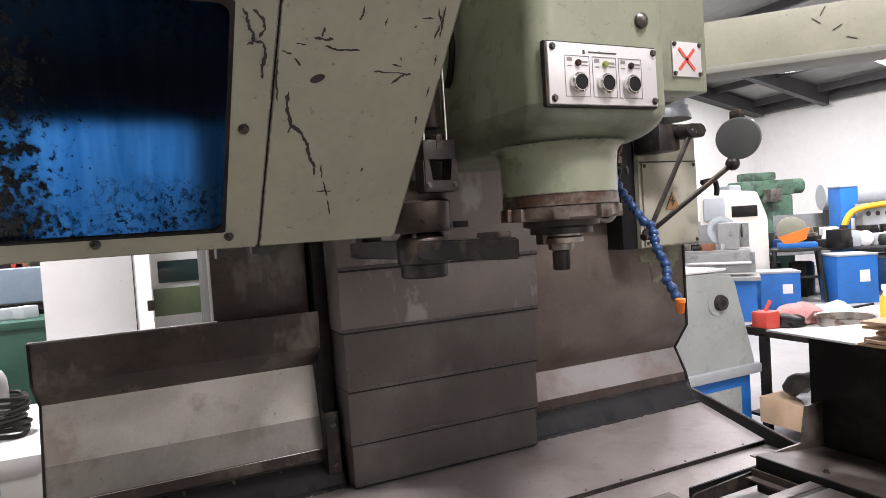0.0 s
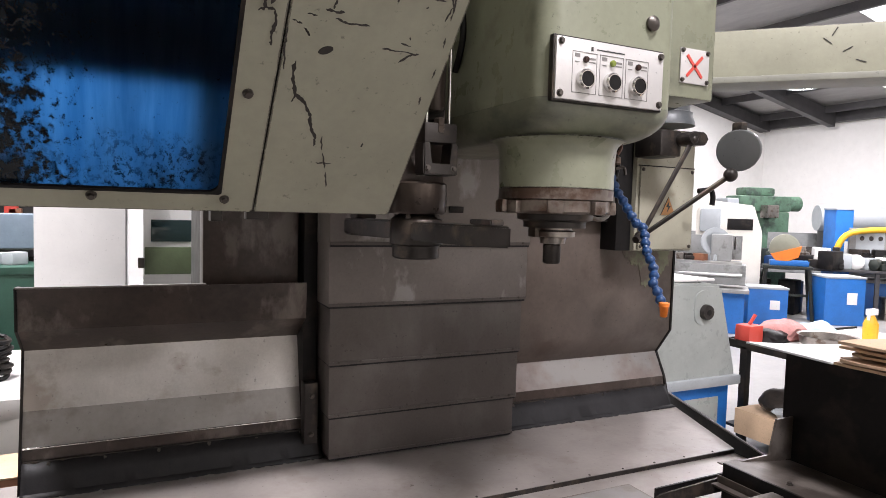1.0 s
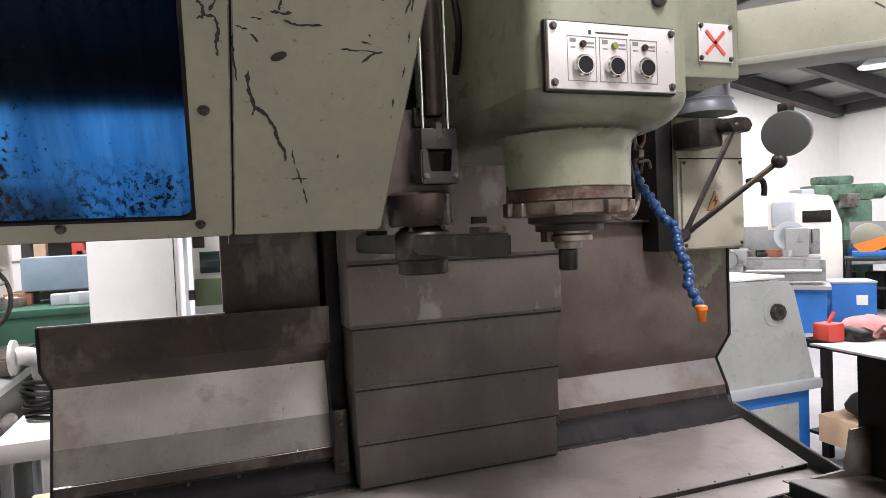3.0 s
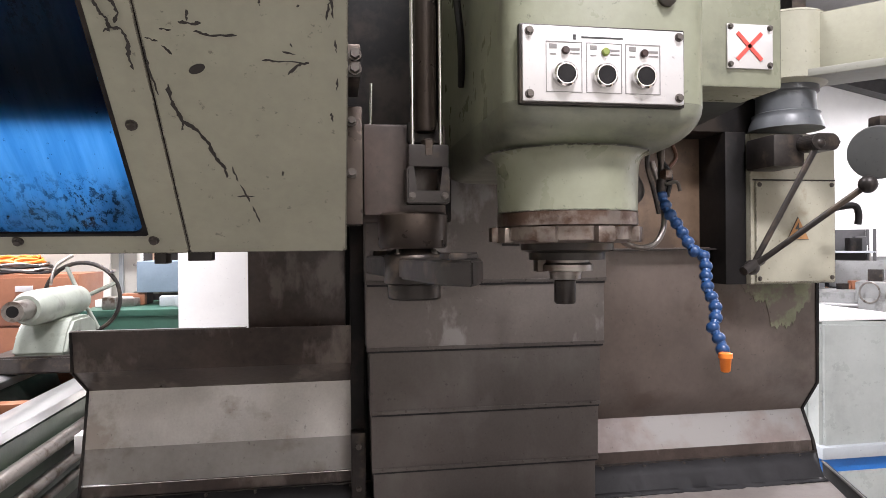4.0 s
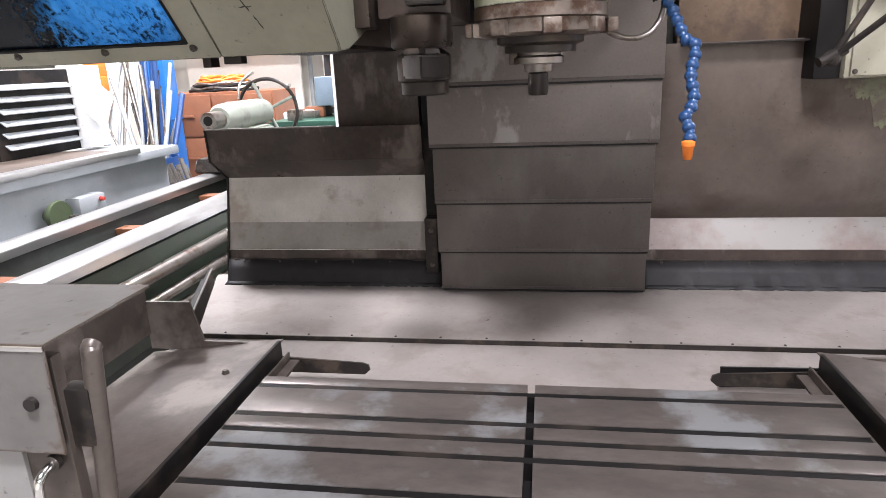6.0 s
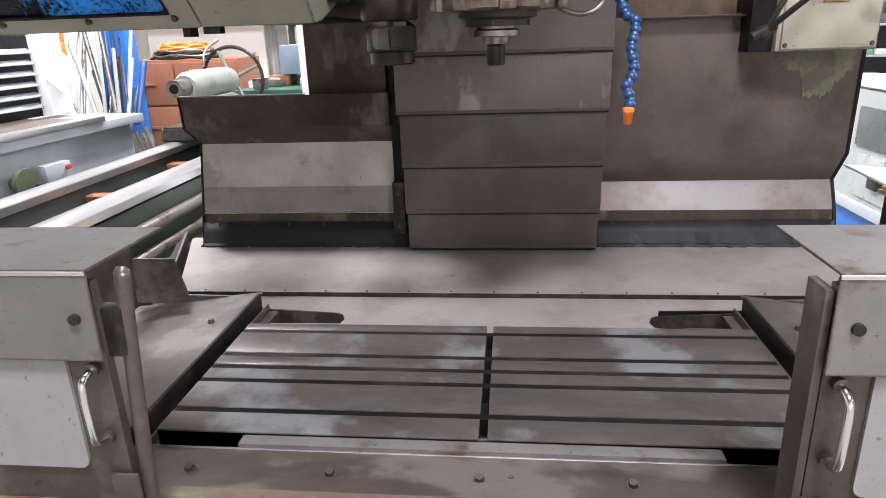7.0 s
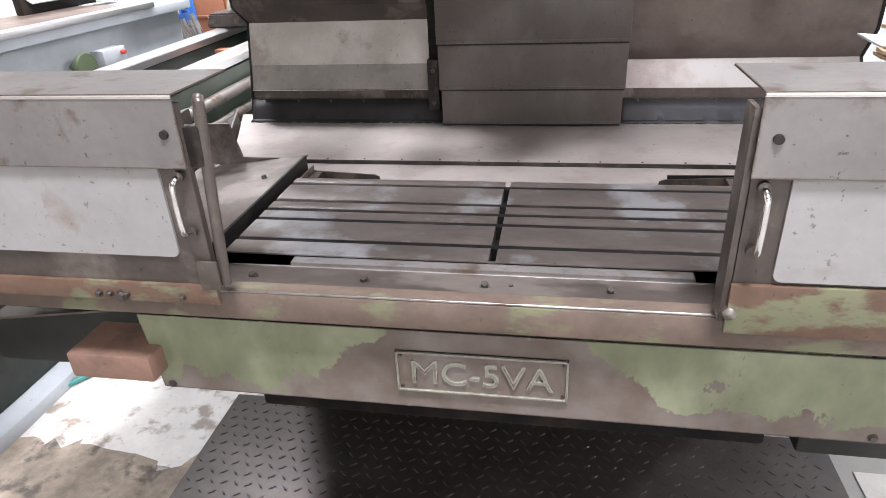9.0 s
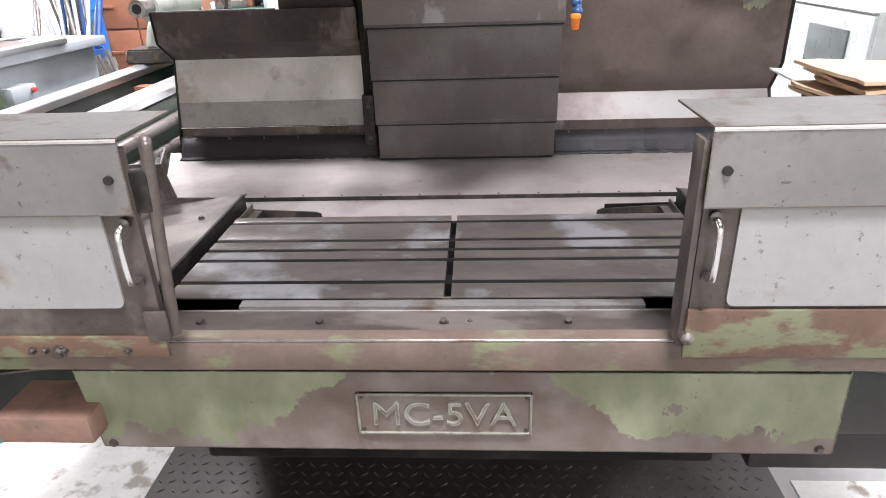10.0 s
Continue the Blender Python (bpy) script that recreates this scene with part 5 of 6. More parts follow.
part("flash_mark", prism([(0.999, 1.620), (0.985, 1.598), (0.996, 1.598), (0.990, 1.578), (1.008, 1.603), (0.998, 1.603)], "y", 1.0213, 1.0228), INK, tri_plate)
part("triangle_border", prism([(0.960, 1.5665), (1.034, 1.5665), (0.997, 1.637)], "y", 1.0235, 1.0262), INK, tri_plate)

t = thing("work_lamp", "grey round work lamp on a dark jointed arm", "work lamp")
piv, low, ball, headc = (0.925, 0.85, 1.834), (0.760, 0.91, 1.488), (0.944, 0.700, 1.706), (0.968, 0.694, 1.788)
part("base_block", box(0.825, 0.925, 0.90, 1.034, 1.775, 1.87, 0.012), DARKSTEEL, t)
part("base_link", prism(rounded(0.895, 0.985, 1.815, 1.862, 0.022), "y", 0.838, 0.905, 0.003), DARKSTEEL, t)
part("upper_arm", rod(piv, low, 0.0085), DARKSTEEL, t)
part("lower_arm", rod(low, ball, 0.0085), DARKSTEEL, t)
for c, r in ((piv, 0.018), (low, 0.022), (ball, 0.023)):
    d = bmesh.new()
    bmesh.ops.create_uvsphere(d, u_segments=16, v_segments=10, radius=r)
    d.transform(Matrix.Translation(c))
    part("joint", d, DARKSTEEL, t)
part("joint_clamp", rod((low[0] - 0.04, low[1] - 0.02, low[2] - 0.01), (low[0] + 0.03, low[1], low[2] + 0.02), 0.013), DARKSTEEL, t)
b = lathe([(0.025, 0.072), (0.059, 0.067), (0.068, 0.050), (0.069, -0.007), (0.066, -0.011), (0.050, -0.013), (0.002, -0.014)], segments=36)
b.transform(Matrix.Translation(headc) @ Vector((0.80, 0.55, 0.15)).normalized().to_track_quat("Z", "Y").to_matrix().to_4x4())
part("lamp_head", b, surface("grey_lamp_enamel", (0.085, 0.088, 0.086), 0.1, 0.4), t, "grey enamelled lamp head")
part("lamp_yoke", box(0.968, 0.998, 0.687, 0.727, 1.848, 1.883, 0.006), DARKSTEEL, t)
part("lamp_grip", tube([(1.05, 0.93, 1.66), (1.10, 0.92, 1.665), (1.115, 0.92, 1.64), (1.112, 0.92, 1.61)], 0.010, 10), BLACK, t)

t = thing("pendant_arm", "olive swing arm carrying the control pendant", "swing arm")
part("bearing", lathe([(0.104, 1.895), (0.102, 1.908), (0.095, 1.926), (0.092, 1.934), (0.094, 1.942), (0.084, 1.946), (0.082, 2.0), (0.09, 2.004), (0.09, 2.03)], at=(0.93, 0.99, 0), segments=40), surface("blue_grey_bearing", (0.10, 0.108, 0.115), 0.2, 0.4), t)
b = box(-0.075, 1.9, -0.06, 0.06, 2.05, 2.215, 0.008)
b.transform(Matrix.Translation((0.93, 0.99, 0)) @ Matrix.Rotation(radians(-46), 4, "Z"))
part("beam", b, OLIVE, t, "scratched olive box beam")
b = box(-0.07, 1.9, -0.09, 0.075, 2.028, 2.05, 0.003)
b.transform(Matrix.Translation((0.93, 0.99, 0)) @ Matrix.Rotation(radians(-46), 4, "Z"))
part("beam_flange", b, surface("grey_beam_underside", (0.26, 0.26, 0.22), 0.1, 0.5), t)
part("pivot_cap", lathe([(0.10, 2.02), (0.115, 2.03), (0.115, 2.22), (0.10, 2.23)], at=(0.93, 0.99, 0), segments=36), OLIVE, t)
part("rear_post", box(1.04, 1.09, 1.10, 1.16, 1.90, 2.6, 0.004), DARKSTEEL, t)
for k, (s, z, a) in enumerate(((0.50, 2.16, 40), (0.56, 2.13, -30), (0.60, 2.09, 20), (0.52, 2.19, -60))):
    b = box(-0.016, 0.016, -0.0012, 0.0, -0.0016, 0.0016, 0)
    b.transform(Matrix.Translation((0.93, 0.99, 0)) @ Matrix.Rotation(radians(-46), 4, "Z") @ pose(s, -0.0604, z, 0, a, 0))
    part("scratch", b, CHIP, t, smooth=False)

# ---- long lathe beside the machine ----
# drawn about the corner of the splash panel, then set off to its true distance
FARTHER = Matrix.Translation((-0.19, -0.79, 1.56)) @ Matrix.Diagonal((1.15, 1.15, 1.15, 1)) @ Matrix.Translation((0.19, 0.79, -1.56))
t = thing("long_lathe", "long grey-green lathe with bright ground ways", "lathe")
t.matrix_basis = FARTHER
for x0, x1 in ((-1.64, -1.50), (-2.06, -1.94)):
    part("way", prism([(x0, 0.90), (x1, 0.90), (x1, 0.935), ((x0 + x1) / 2 + 0.03, 0.95), ((x0 + x1) / 2 - 0.02, 0.95), (x0, 0.935)], "y", -1.2, 3.32, 0.002), WAYBRIGHT, t, "bright ground steel way")
part("bed", prism([(-2.04, 0.25), (-1.52, 0.25), (-1.52, 0.90), (-1.62, 0.90), (-1.66, 0.78), (-1.92, 0.78), (-1.96, 0.90), (-2.04, 0.90)], "y", -1.2, 3.32, 0.004), DARKGREEN, t)
part("bed_face", box(-1.525, -1.505, -1.2, 2.45, 0.52, 0.89, 0.003), surface("dark_green_lathe_paint", (0.035, 0.05, 0.033), 0.25, 0.4), t)
part("lead_screw", rod((-1.47, -1.2, 0.80), (-1.47, 2.45, 0.80), 0.028), MIDSTEEL, t)
part("feed_rod", rod((-1.46, -1.2, 0.70), (-1.46, 2.45, 0.70), 0.022), MIDSTEEL, t)
part("control_rod", rod((-1.46, -1.2, 0.63), (-1.46, 2.45, 0.63), 0.016), MIDSTEEL, t)
part("chip_tray", box(-2.2, -1.44, -1.2, 2.45, 0.20, 0.25, 0.004), MACHGREY, t)
for k in range(6):
    part("web", box(-1.95, -1.63, -0.6 + 0.75 * k, -0.52 + 0.75 * k, 0.78, 0.86, 0.01), RUST, t)

LATHEGREEN = surface("pale_green_lathe_paint", (0.27, 0.295, 0.25), 0.12, 0.4, stain=(0.16, 0.165, 0.14), stain_at=0.60, stain_scale=9, sharp=0.08)
t = thing("tailstock", "pale green-grey lathe tailstock with spoked handwheel", "tailstock")
t.matrix_basis = FARTHER
part("base", prism([(2.62, 0.95), (3.18, 0.95), (3.14, 1.03), (2.66, 1.03)], "x", -2.08, -1.50, 0.01), DARKSTEEL, t)
part("pillar", prism([(2.68, 1.03), (3.12, 1.03), (3.10, 1.16), (3.02, 1.20), (2.80, 1.20), (2.74, 1.14)], "x", -1.97, -1.72, 0.015), LATHEGREEN, t)
part("barrel", lathe([(0.066, 2.58), (0.084, 2.62), (0.088, 2.75), (0.086, 3.10), (0.078, 3.18), (0.06, 3.2)], "y", (-1.85, 0, 1.27), 32), LATHEGREEN, t)
part("quill", lathe([(0.030, 2.45), (0.048, 2.45), (0.048, 2.60)], "y", (-1.85, 0, 1.27), 28), MIDSTEEL, t)
part("quill_bore", lathe([(0.027, 2.4485), (0.027, 2.452)], "y", (-1.85, 0, 1.27), 24), BLACK, t)
ring = bmesh.new()
tube([(-1.85 + 0.205 * math.cos(2 * math.pi * k / 24), 3.27, 1.27 + 0.205 * math.sin(2 * math.pi * k / 24)) for k in range(25)], 0.012, 8, ring, 2)
wheel = part("handwheel", ring, DARKSTEEL, t)
for k in range(4):
    a = radians(25 + 90 * k)
    part("spoke", rod((-1.85, 3.25, 1.27), (-1.85 + 0.20 * math.cos(a), 3.27, 1.27 + 0.20 * math.sin(a)), 0.012), LATHEGREEN, wheel)
part("handle_grip", rod((-1.70, 3.28, 1.41), (-1.66, 3.22, 1.43), 0.010), MIDSTEEL, wheel)
part("clamp_lever", tube([(-1.85, 2.85, 1.37), (-1.84, 2.88, 1.46), (-1.78, 2.95, 1.52)], 0.008, 8), MIDSTEEL, t)

# ---- store area at the back left ----
t = thing("filing_cabinet", "brown steel drawer cabinet with label plates", "drawer cabinet")
part("body", box(-3.72, -2.40, 5.2, 5.8, 0.02, 1.335, 0.006), RUST, t)
for x0, x1 in ((-3.70, -3.07), (-3.05, -2.42)):
    for z0, z1 in ((0.06, 0.46), (0.48, 0.88), (0.90, 1.31)):
        d = part("drawer", box(x0, x1, 5.175, 5.2, z0, z1, 0.006), RUST, t)
        part("label_plate", box((x0 + x1) / 2 - 0.16, (x0 + x1) / 2 - 0.02, 5.168, 5.176, z1 - 0.12, z1 - 0.07, 0.002), PLATEWHITE, d)
        part("pull", box((x0 + x1) / 2 - 0.12, (x0 + x1) / 2 + 0.12, 5.15, 5.176, z1 - 0.22, z1 - 0.195, 0.004), RUST, d)
t.matrix_basis = pose(-0.25, 0.1, 0)
t = thing("cable_coil", "coiled orange and grey cables lying on the cabinet", "cable coil")
for k in range(7):
    r = 0.30 - 0.02 * k
    ring = tube([(-3.05 + 1.25 * r * math.cos(2 * math.pi * j / 16 + k), 5.46 + 0.6 * r * math.sin(2 * math.pi * j / 16 + k), 1.350 + 0.022 * k + 0.01 * math.sin(j * 2.1 + k)) for j in range(17)], 0.014, 6, None, 3)
    part("loop", ring, ORANGE if k > 3 else (MIDSTEEL if k % 2 else BLACK), t)
t.matrix_basis = pose(-0.25, 0.1, 0)
t = thing("blue_cabinet", "bright blue tall steel cabinet", "cabinet")
part("body", box(-3.72, -3.55, 4.9, 5.1, 0.0, 1.66, 0.008), BLUE, t)
part("lid", box(-3.73, -3.54, 4.89, 5.11, 1.10, 1.115, 0.003), BLUE, t)
t = thing("barrel", "dark blue steel drum filled with bar offcuts", "drum")
part("shell", lathe([(0.20, 0.0), (0.21, 0.02), (0.21, 0.30), (0.22, 0.31), (0.21, 0.33), (0.21, 0.60), (0.22, 0.61), (0.21, 0.63), (0.21, 0.86), (0.20, 0.86), (0.20, 0.55)], at=(-3.25, 4.05, 0), segments=32), NAVY, t)
r4 = random.Random(5)
for k in range(26):
    t = thing("steel_bar", "long steel bar leaning against the wall", "metal bar", "leaning bars")
    x, y = -3.30 + r4.uniform(-0.12, 0.17), 4.05 + r4.uniform(-0.12, 0.12)
    part("bar", rod((x, y, 0.58), (x - r4.uniform(0.0, 0.5), y + r4.uniform(0.1, 0.6), r4.uniform(1.2, 1.95)), r4.choice((0.010, 0.015, 0.020, 0.026))), r4.choice((MIDSTEEL, DARKSTEEL, NAVY, MACHGREY, MIDSTEEL)), t)
for k in range(22):
    t = thing("steel_bar", "long steel bar leaning against the wall", "metal bar", "leaning bars")
    x = -4.9 + r4.uniform(0, 0.9)
    part("bar", rod((x, 5.0, 0.01), (x - r4.uniform(-0.1, 0.3), 5.9, r4.uniform(1.3, 2.2)), r4.choice((0.010, 0.015, 0.022))), r4.choice((MIDSTEEL, MACHGREY, WALLWHITE, NAVY)), t)
t = thing("orange_hoist", "orange electric tool hanging on the wall", "power tool")
part("body", box(-4.62, -4.45, 5.2, 5.35, 1.52, 1.72, 0.03), ORANGE, t)
part("grip", box(-4.50, -4.42, 5.2, 5.3, 1.38, 1.54, 0.02), ORANGE, t)
part("hanger", rod((-4.53, 5.28, 1.70), (-4.53, 5.28, 2.2), 0.008), BOLT, t)
t = thing("white_board", "large cream board standing behind the cabinets", "board")
part("board", box(-4.1, -2.72, 6.3, 6.34, 0.0, 1.72, 0.004), WALLCREAM, t)
part("top_rail", box(-4.1, -2.72, 6.26, 6.36, 1.70, 1.74, 0.004), WALLWHITE, t)
t = thing("store_shelf", "steel shelf crowded with workshop parts", "shelf")
part("board", box(-4.6, -0.9, 6.05, 6.55, 1.80, 1.83, 0.004), MACHGREY, t)
for x in (-4.55, -2.7, -0.95):
    part("upright", box(x, x + 0.04, 6.5, 6.55, 0.0, 2.6, 0.004), MACHGREY, t)
for k in range(20):
    t = thing("stored_part", "small metal part or carton stored on the shelf", "stored part", "parts on the shelf")
    x, w, h = -4.5 + 0.18 * k, r4.uniform(0.08, 0.16), r4.uniform(0.08, 0.30)
    part("body", box(x, x + w, 6.12, 6.12 + r4.uniform(0.12, 0.3), 1.831, 1.831 + h, 0.012), r4.choice((CARD, MIDSTEEL, RUST, BLACK, REDINK, MACHGREY, CARD)), t)
t = thing("parts_bin", "grey-blue plastic bin with parts on a green bench", "bin")
part("bin", box(-2.0, -1.50, 4.7, 5.1, 1.20, 1.45, 0.012), surface("grey_blue_plastic", (0.20, 0.26, 0.32), 0.1, 0.5), t)
t = thing("green_bench", "green steel bench crowded with loose parts", "bench")
BENCHGREEN = surface("bench_green", (0.03, 0.085, 0.06), 0.15, 0.4)
part("top", box(-2.3, -1.0, 4.3, 5.2, 1.05, 1.10, 0.006), BENCHGREEN, t)
part("front", box(-2.3, -1.0, 4.32, 4.36, 0.3, 1.05, 0.006), BENCHGREEN, t)
for k in range(4):
    part("leg", box(-2.28 + (k % 2) * 1.2, -2.22 + (k % 2) * 1.2, 4.35 + (k // 2) * 0.75, 4.41 + (k // 2) * 0.75, 0, 1.05, 0.003), MACHGREEN, t)
for k in range(16):
    t = thing("loose_part", "small pale loose part lying on the bench", "loose part", "bench parts")
    x, y = -2.2 + r4.uniform(0, 1.1), 4.4 + r4.uniform(0, 0.6)
    b = box(-r4.uniform(0.05, 0.14), r4.uniform(0.05, 0.14), -0.05, 0.05, 0, r4.uniform(0.03, 0.10), 0.012)
    b.transform(pose(x, y, 1.10, 0, 0, r4.uniform(0, 180)))
    part("body", b, r4.choice((WALLWHITE, MACHGREY, MIDSTEEL, RUST, BLACK)), t)
t = thing("dark_rack", "dark storage rack with hanging tools", "rack")
part("back", box(-2.2, -1.5, 5.6, 5.65, 0.0, 2.0, 0.004), BEAMDARK, t)
for k in range(4):
    part("shelf", box(-2.2, -1.5, 5.3, 5.6, 1.15 + 0.25 * k, 1.17 + 0.25 * k, 0.003), MIDSTEEL, t)
for k in range(14):
    t = thing("stored_part", "small metal part stored on the dark rack", "stored part", "parts on the rack")
    x, z = -2.15 + r4.uniform(0, 0.55), 1.17 + 0.25 * r4.randrange(4)
    part("body", box(x, x + 0.09, 5.35, 5.45, z + 0.001, z + r4.uniform(0.06, 0.2), 0.01), r4.choice((RUST, MIDSTEEL, REDINK, MACHGREY, CARD)), t)

# white control cabinet of the machine
t = thing("control_cabinet", "tall white machine control cabinet", "electrical cabinet")
part("body", box(-1.30, -0.86, 2.70, 3.3, 0.05, 2.3, 0.006), WALLWHITE, t)
part("door_gap", box(-0.872, -0.868, 2.697, 2.701, 0.1, 2.25, 0), BLACK, t)
part("plinth", box(-1.28, -0.88, 2.74, 3.28, 0.0, 0.05, 0.003), BLACK, t)
t.matrix_basis = pose(-0.01, 0.4, 0)
t = thing("machine_enclosure", "white machine enclosure with window and dark green door", "machine enclosure")
part("frame", box(-0.84, -0.30, 2.95, 3.5, 0.0, 1.05, 0.008), WALLWHITE, t)
part("green_door", box(-0.825, -0.50, 2.93, 2.97, 1.14, 1.30, 0.006), OLIVEDARK, t, "dark green sheet door")
part("window_frame", box(-0.83, -0.42, 3.0, 3.04, 1.05, 2.1, 0.006), WALLWHITE, t)
part("window_pane", box(-0.79, -0.56, 2.992, 3.002, 1.33, 1.46, 0.003), GLASS, t)
part("latch", box(-0.86, -0.825, 2.90, 2.94, 1.18, 1.24, 0.006), BOLT, t)
ch = bmesh.new()
for k in range(16):
    tube([(-0.49 + 0.009 * math.cos(2 * math.pi * j / 10) * (k % 2), 2.9 + 0.009 * math.cos(2 * math.pi * j / 10) * (1 - k % 2), 1.16 + 0.026 * k + 0.018 * math.sin(2 * math.pi * j / 10)) for j in range(11)], 0.0035, 6, ch, 2)
part("chain", ch, BLACK, t, "hanging steel chain")
t.matrix_basis = pose(0.04, 0.36, 0)
t = thing("white_bench", "low white steel bench with a folded front edge", "bench")
part("top", box(-1.60, -1.02, 2.40, 2.98, 0.685, 0.705, 0.004), WALLWHITE, t)
part("front_edge", box(-1.60, -1.02, 2.392, 2.40, 0.62, 0.706, 0.003), WALLWHITE, t)
for x in (-1.58, -1.08):
    for y in (2.42, 2.92):
        part("leg", box(x, x + 0.04, y, y + 0.04, 0.0, 0.685, 0.003), MACHGREY, t)
t = thing("cream_cabinet", "low cream machine cabinet with clutter on top", "cabinet")
part("body", box(-1.62, -1.36, 3.2, 3.7, 0.0, 0.66, 0.01), WALLCREAM, t)
part("drawer", box(-1.59, -1.42, 3.185, 3.2, 0.42, 0.60, 0.006), WALLWHITE, t)
t = thing("cable_heap", "heap of black cables coiled on the white bench", "cable heap")
for k in range(8):
    part("loop", tube([(-1.47 + (0.085 + 0.008 * (k % 3)) * math.cos(2 * math.pi * j / 12 + k), 2.80 + 0.09 * math.sin(2 * math.pi * j / 12 + k), 0.722 + 0.024 * k + 0.008 * math.sin(j + k)) for j in range(13)], 0.011, 6, None, 3), BLACK, t)
t = thing("pipe_elbow", "white flanged pipe elbow standing on the bench", "pipe elbow")
part("pipe", tube([(-1.50, 2.88, 0.706), (-1.50, 2.88, 0.90), (-1.51, 2.86, 0.98), (-1.56, 2.83, 1.01), (-1.60, 2.80, 1.01)], 0.045, 14), FITTING, t)
part("flange", lathe([(0.05, 0), (0.085, 0.004), (0.085, 0.02), (0.05, 0.024)], "x", (-1.61, 2.80, 1.01), 22), FITTING, t)

# second machine, pale grey, with louvred guard
t = thing("grey_planer", "pale grey machine bed with handwheel and louvred guard", "machine tool")
M2 = pose(-2.95, 2.65, -0.17, 0, 0, 87)
def put2(name, b, material, parent=None, label=""):
    b.transform(M2)
    return part(name, b, material, parent or t, label)
put2("bed", box(-1.6, 0.75, -0.2, 0.4, 0.25, 1.14, 0.02), MACHGREY)
put2("bed_top", box(-1.6, 0.80, -0.28, 0.45, 1.14, 1.20, 0.01), MACHGREY)
put2("top_way", box(-1.6, 0.35, -0.30, -0.20, 1.20, 1.235, 0.006), WAYBRIGHT)
put2("top_plate", box(-1.6, 0.35, -0.18, 0.40, 1.20, 1.22, 0.006), surface("oily_plate", (0.13, 0.10, 0.08), 0.3, 0.4), label="oily dark machine top")
put2("foot", box(-1.5, 0.6, -0.15, 0.35, 0.171, 0.26, 0.02), DARKGREEN)
wh = put2("handwheel", lathe([(0.03, -0.30), (0.085, -0.30), (0.09, -0.285), (0.085, -0.27), (0.05, -0.262), (0.03, -0.2)], "y", (-0.42, 0, 0.95), 28), OLIVEDARK)
put2("wheel_grip", rod((-0.36, -0.30, 0.93), (-0.34, -0.36, 0.93), 0.012), BOLT, wh)
put2("gear_box", box(-0.27, -0.05, -0.30, -0.2, 0.90, 1.02, 0.015), MACHGREY)
put2("red_knob", lathe([(0.012, -0.33), (0.015, -0.31), (0.008, -0.29)], "y", (-0.10, 0, 0.985), 14), REDINK)
put2("lever", rod((-0.22, -0.32, 0.87), (-0.08, -0.30, 0.90), 0.016), BOLT)
g = put2("louvre_frame", box(-0.15, 0.62, 0.30, 0.36, 1.22, 1.76, 0.008), BLACK, label="dark louvred guard")
for k in range(6):
    b = box(-0.10, 0.50, -0.03, 0.03, -0.004, 0.004, 0.002)
    b.transform(pose(0, 0.285, 1.30 + 0.072 * k, 35, 0, 0))
    put2("louvre", b, MACHGREY, g)
put2("guard_end", box(0.52, 0.74, 0.22, 0.38, 1.22, 1.78, 0.01), WALLWHITE)
b = box(-0.11, 0.11, -0.006, 0.006, -0.13, 0.13, 0.003)
b.transform(pose(0.60, 0.16, 1.52, 0, 38, 0))
put2("tilted_plate", b, WALLWHITE)
for k in range(8):
    t = thing("steel_bar", "short steel offcut leaning on the machine", "metal bar", "leaning bars")
    y = 3.45 + 0.05 * k
    part("bar", rod((-2.55 - r4.uniform(0, 0.12), y, 0.0), (-2.85, y + 0.05, r4.uniform(0.8, 1.0)), 0.018), MIDSTEEL, t)
# clutter on the floor at the left
for k in range(14):
    t = thing("scrap_part", "dark metal scrap part lying on the floor", "scrap part", "floor clutter")
    b = box(-r4.uniform(0.04, 0.12), r4.uniform(0.04, 0.12), -0.06, 0.06, 0, r4.uniform(0.03, 0.10), 0.012)
    b.transform(pose(-1.45 + r4.uniform(-0.2, 0.25), 2.9 + r4.uniform(0, 0.6), 0.0, 0, 0, r4.uniform(0, 180)))
    part("body", b, r4.choice((DARKSTEEL, MIDSTEEL, RUST)), t)

t = thing("floor_carton", "tall dark brown carton on the floor by the splash panel", "carton")
part("body", box(-1.36, -1.20, 1.75, 2.0, 0.0, 0.60, 0.004), RUST, t)
part("flap", prism([(-1.36, 0.60), (-1.20, 0.60), (-1.18, 0.63), (-1.185, 0.632), (-1.205, 0.605), (-1.36, 0.605)], "y", 1.75, 2.0), CARD, t, smooth=False)
for k, col in enumerate((BLACK, ORANGE, BLACK, MIDSTEEL)):
    t = thing("floor_wire", "loose thin wire trailing over the concrete floor", "wire", "wires on the floor")
    part("wire", tube([(-1.55 + 0.09 * j + r4.uniform(-0.04, 0.04), 2.06 + 0.09 * k + r4.uniform(-0.09, 0.09), 0.008) for j in range(7)], 0.006, 6), col, t)
# ---- right side: grey machine end, bench, far machines ----
t = thing("lathe_headstock", "pale grey-green machine housing on a blue base", "machine tool")
prof = [(2.05, 0.455), (2.86, 0.455), (2.86, 0.50), (2.82, 0.52), (2.70, 1.10), (2.62, 1.13), (2.05, 1.15)]
part("housing", prism(prof, "y", 2.2, 3.6, 0.02), MINT, t)
part("ledge", box(2.03, 2.88, 2.17, 3.63, 0.44, 0.505, 0.012), MACHGREY, t)
part("base", box(2.08, 2.82, 2.22, 3.58, 0.0, 0.44, 0.008), BLUE, t, "blue steel base")
part("base_door", box(2.16, 2.72, 2.212, 2.222, 0.05, 0.36, 0.004), MINT, t)
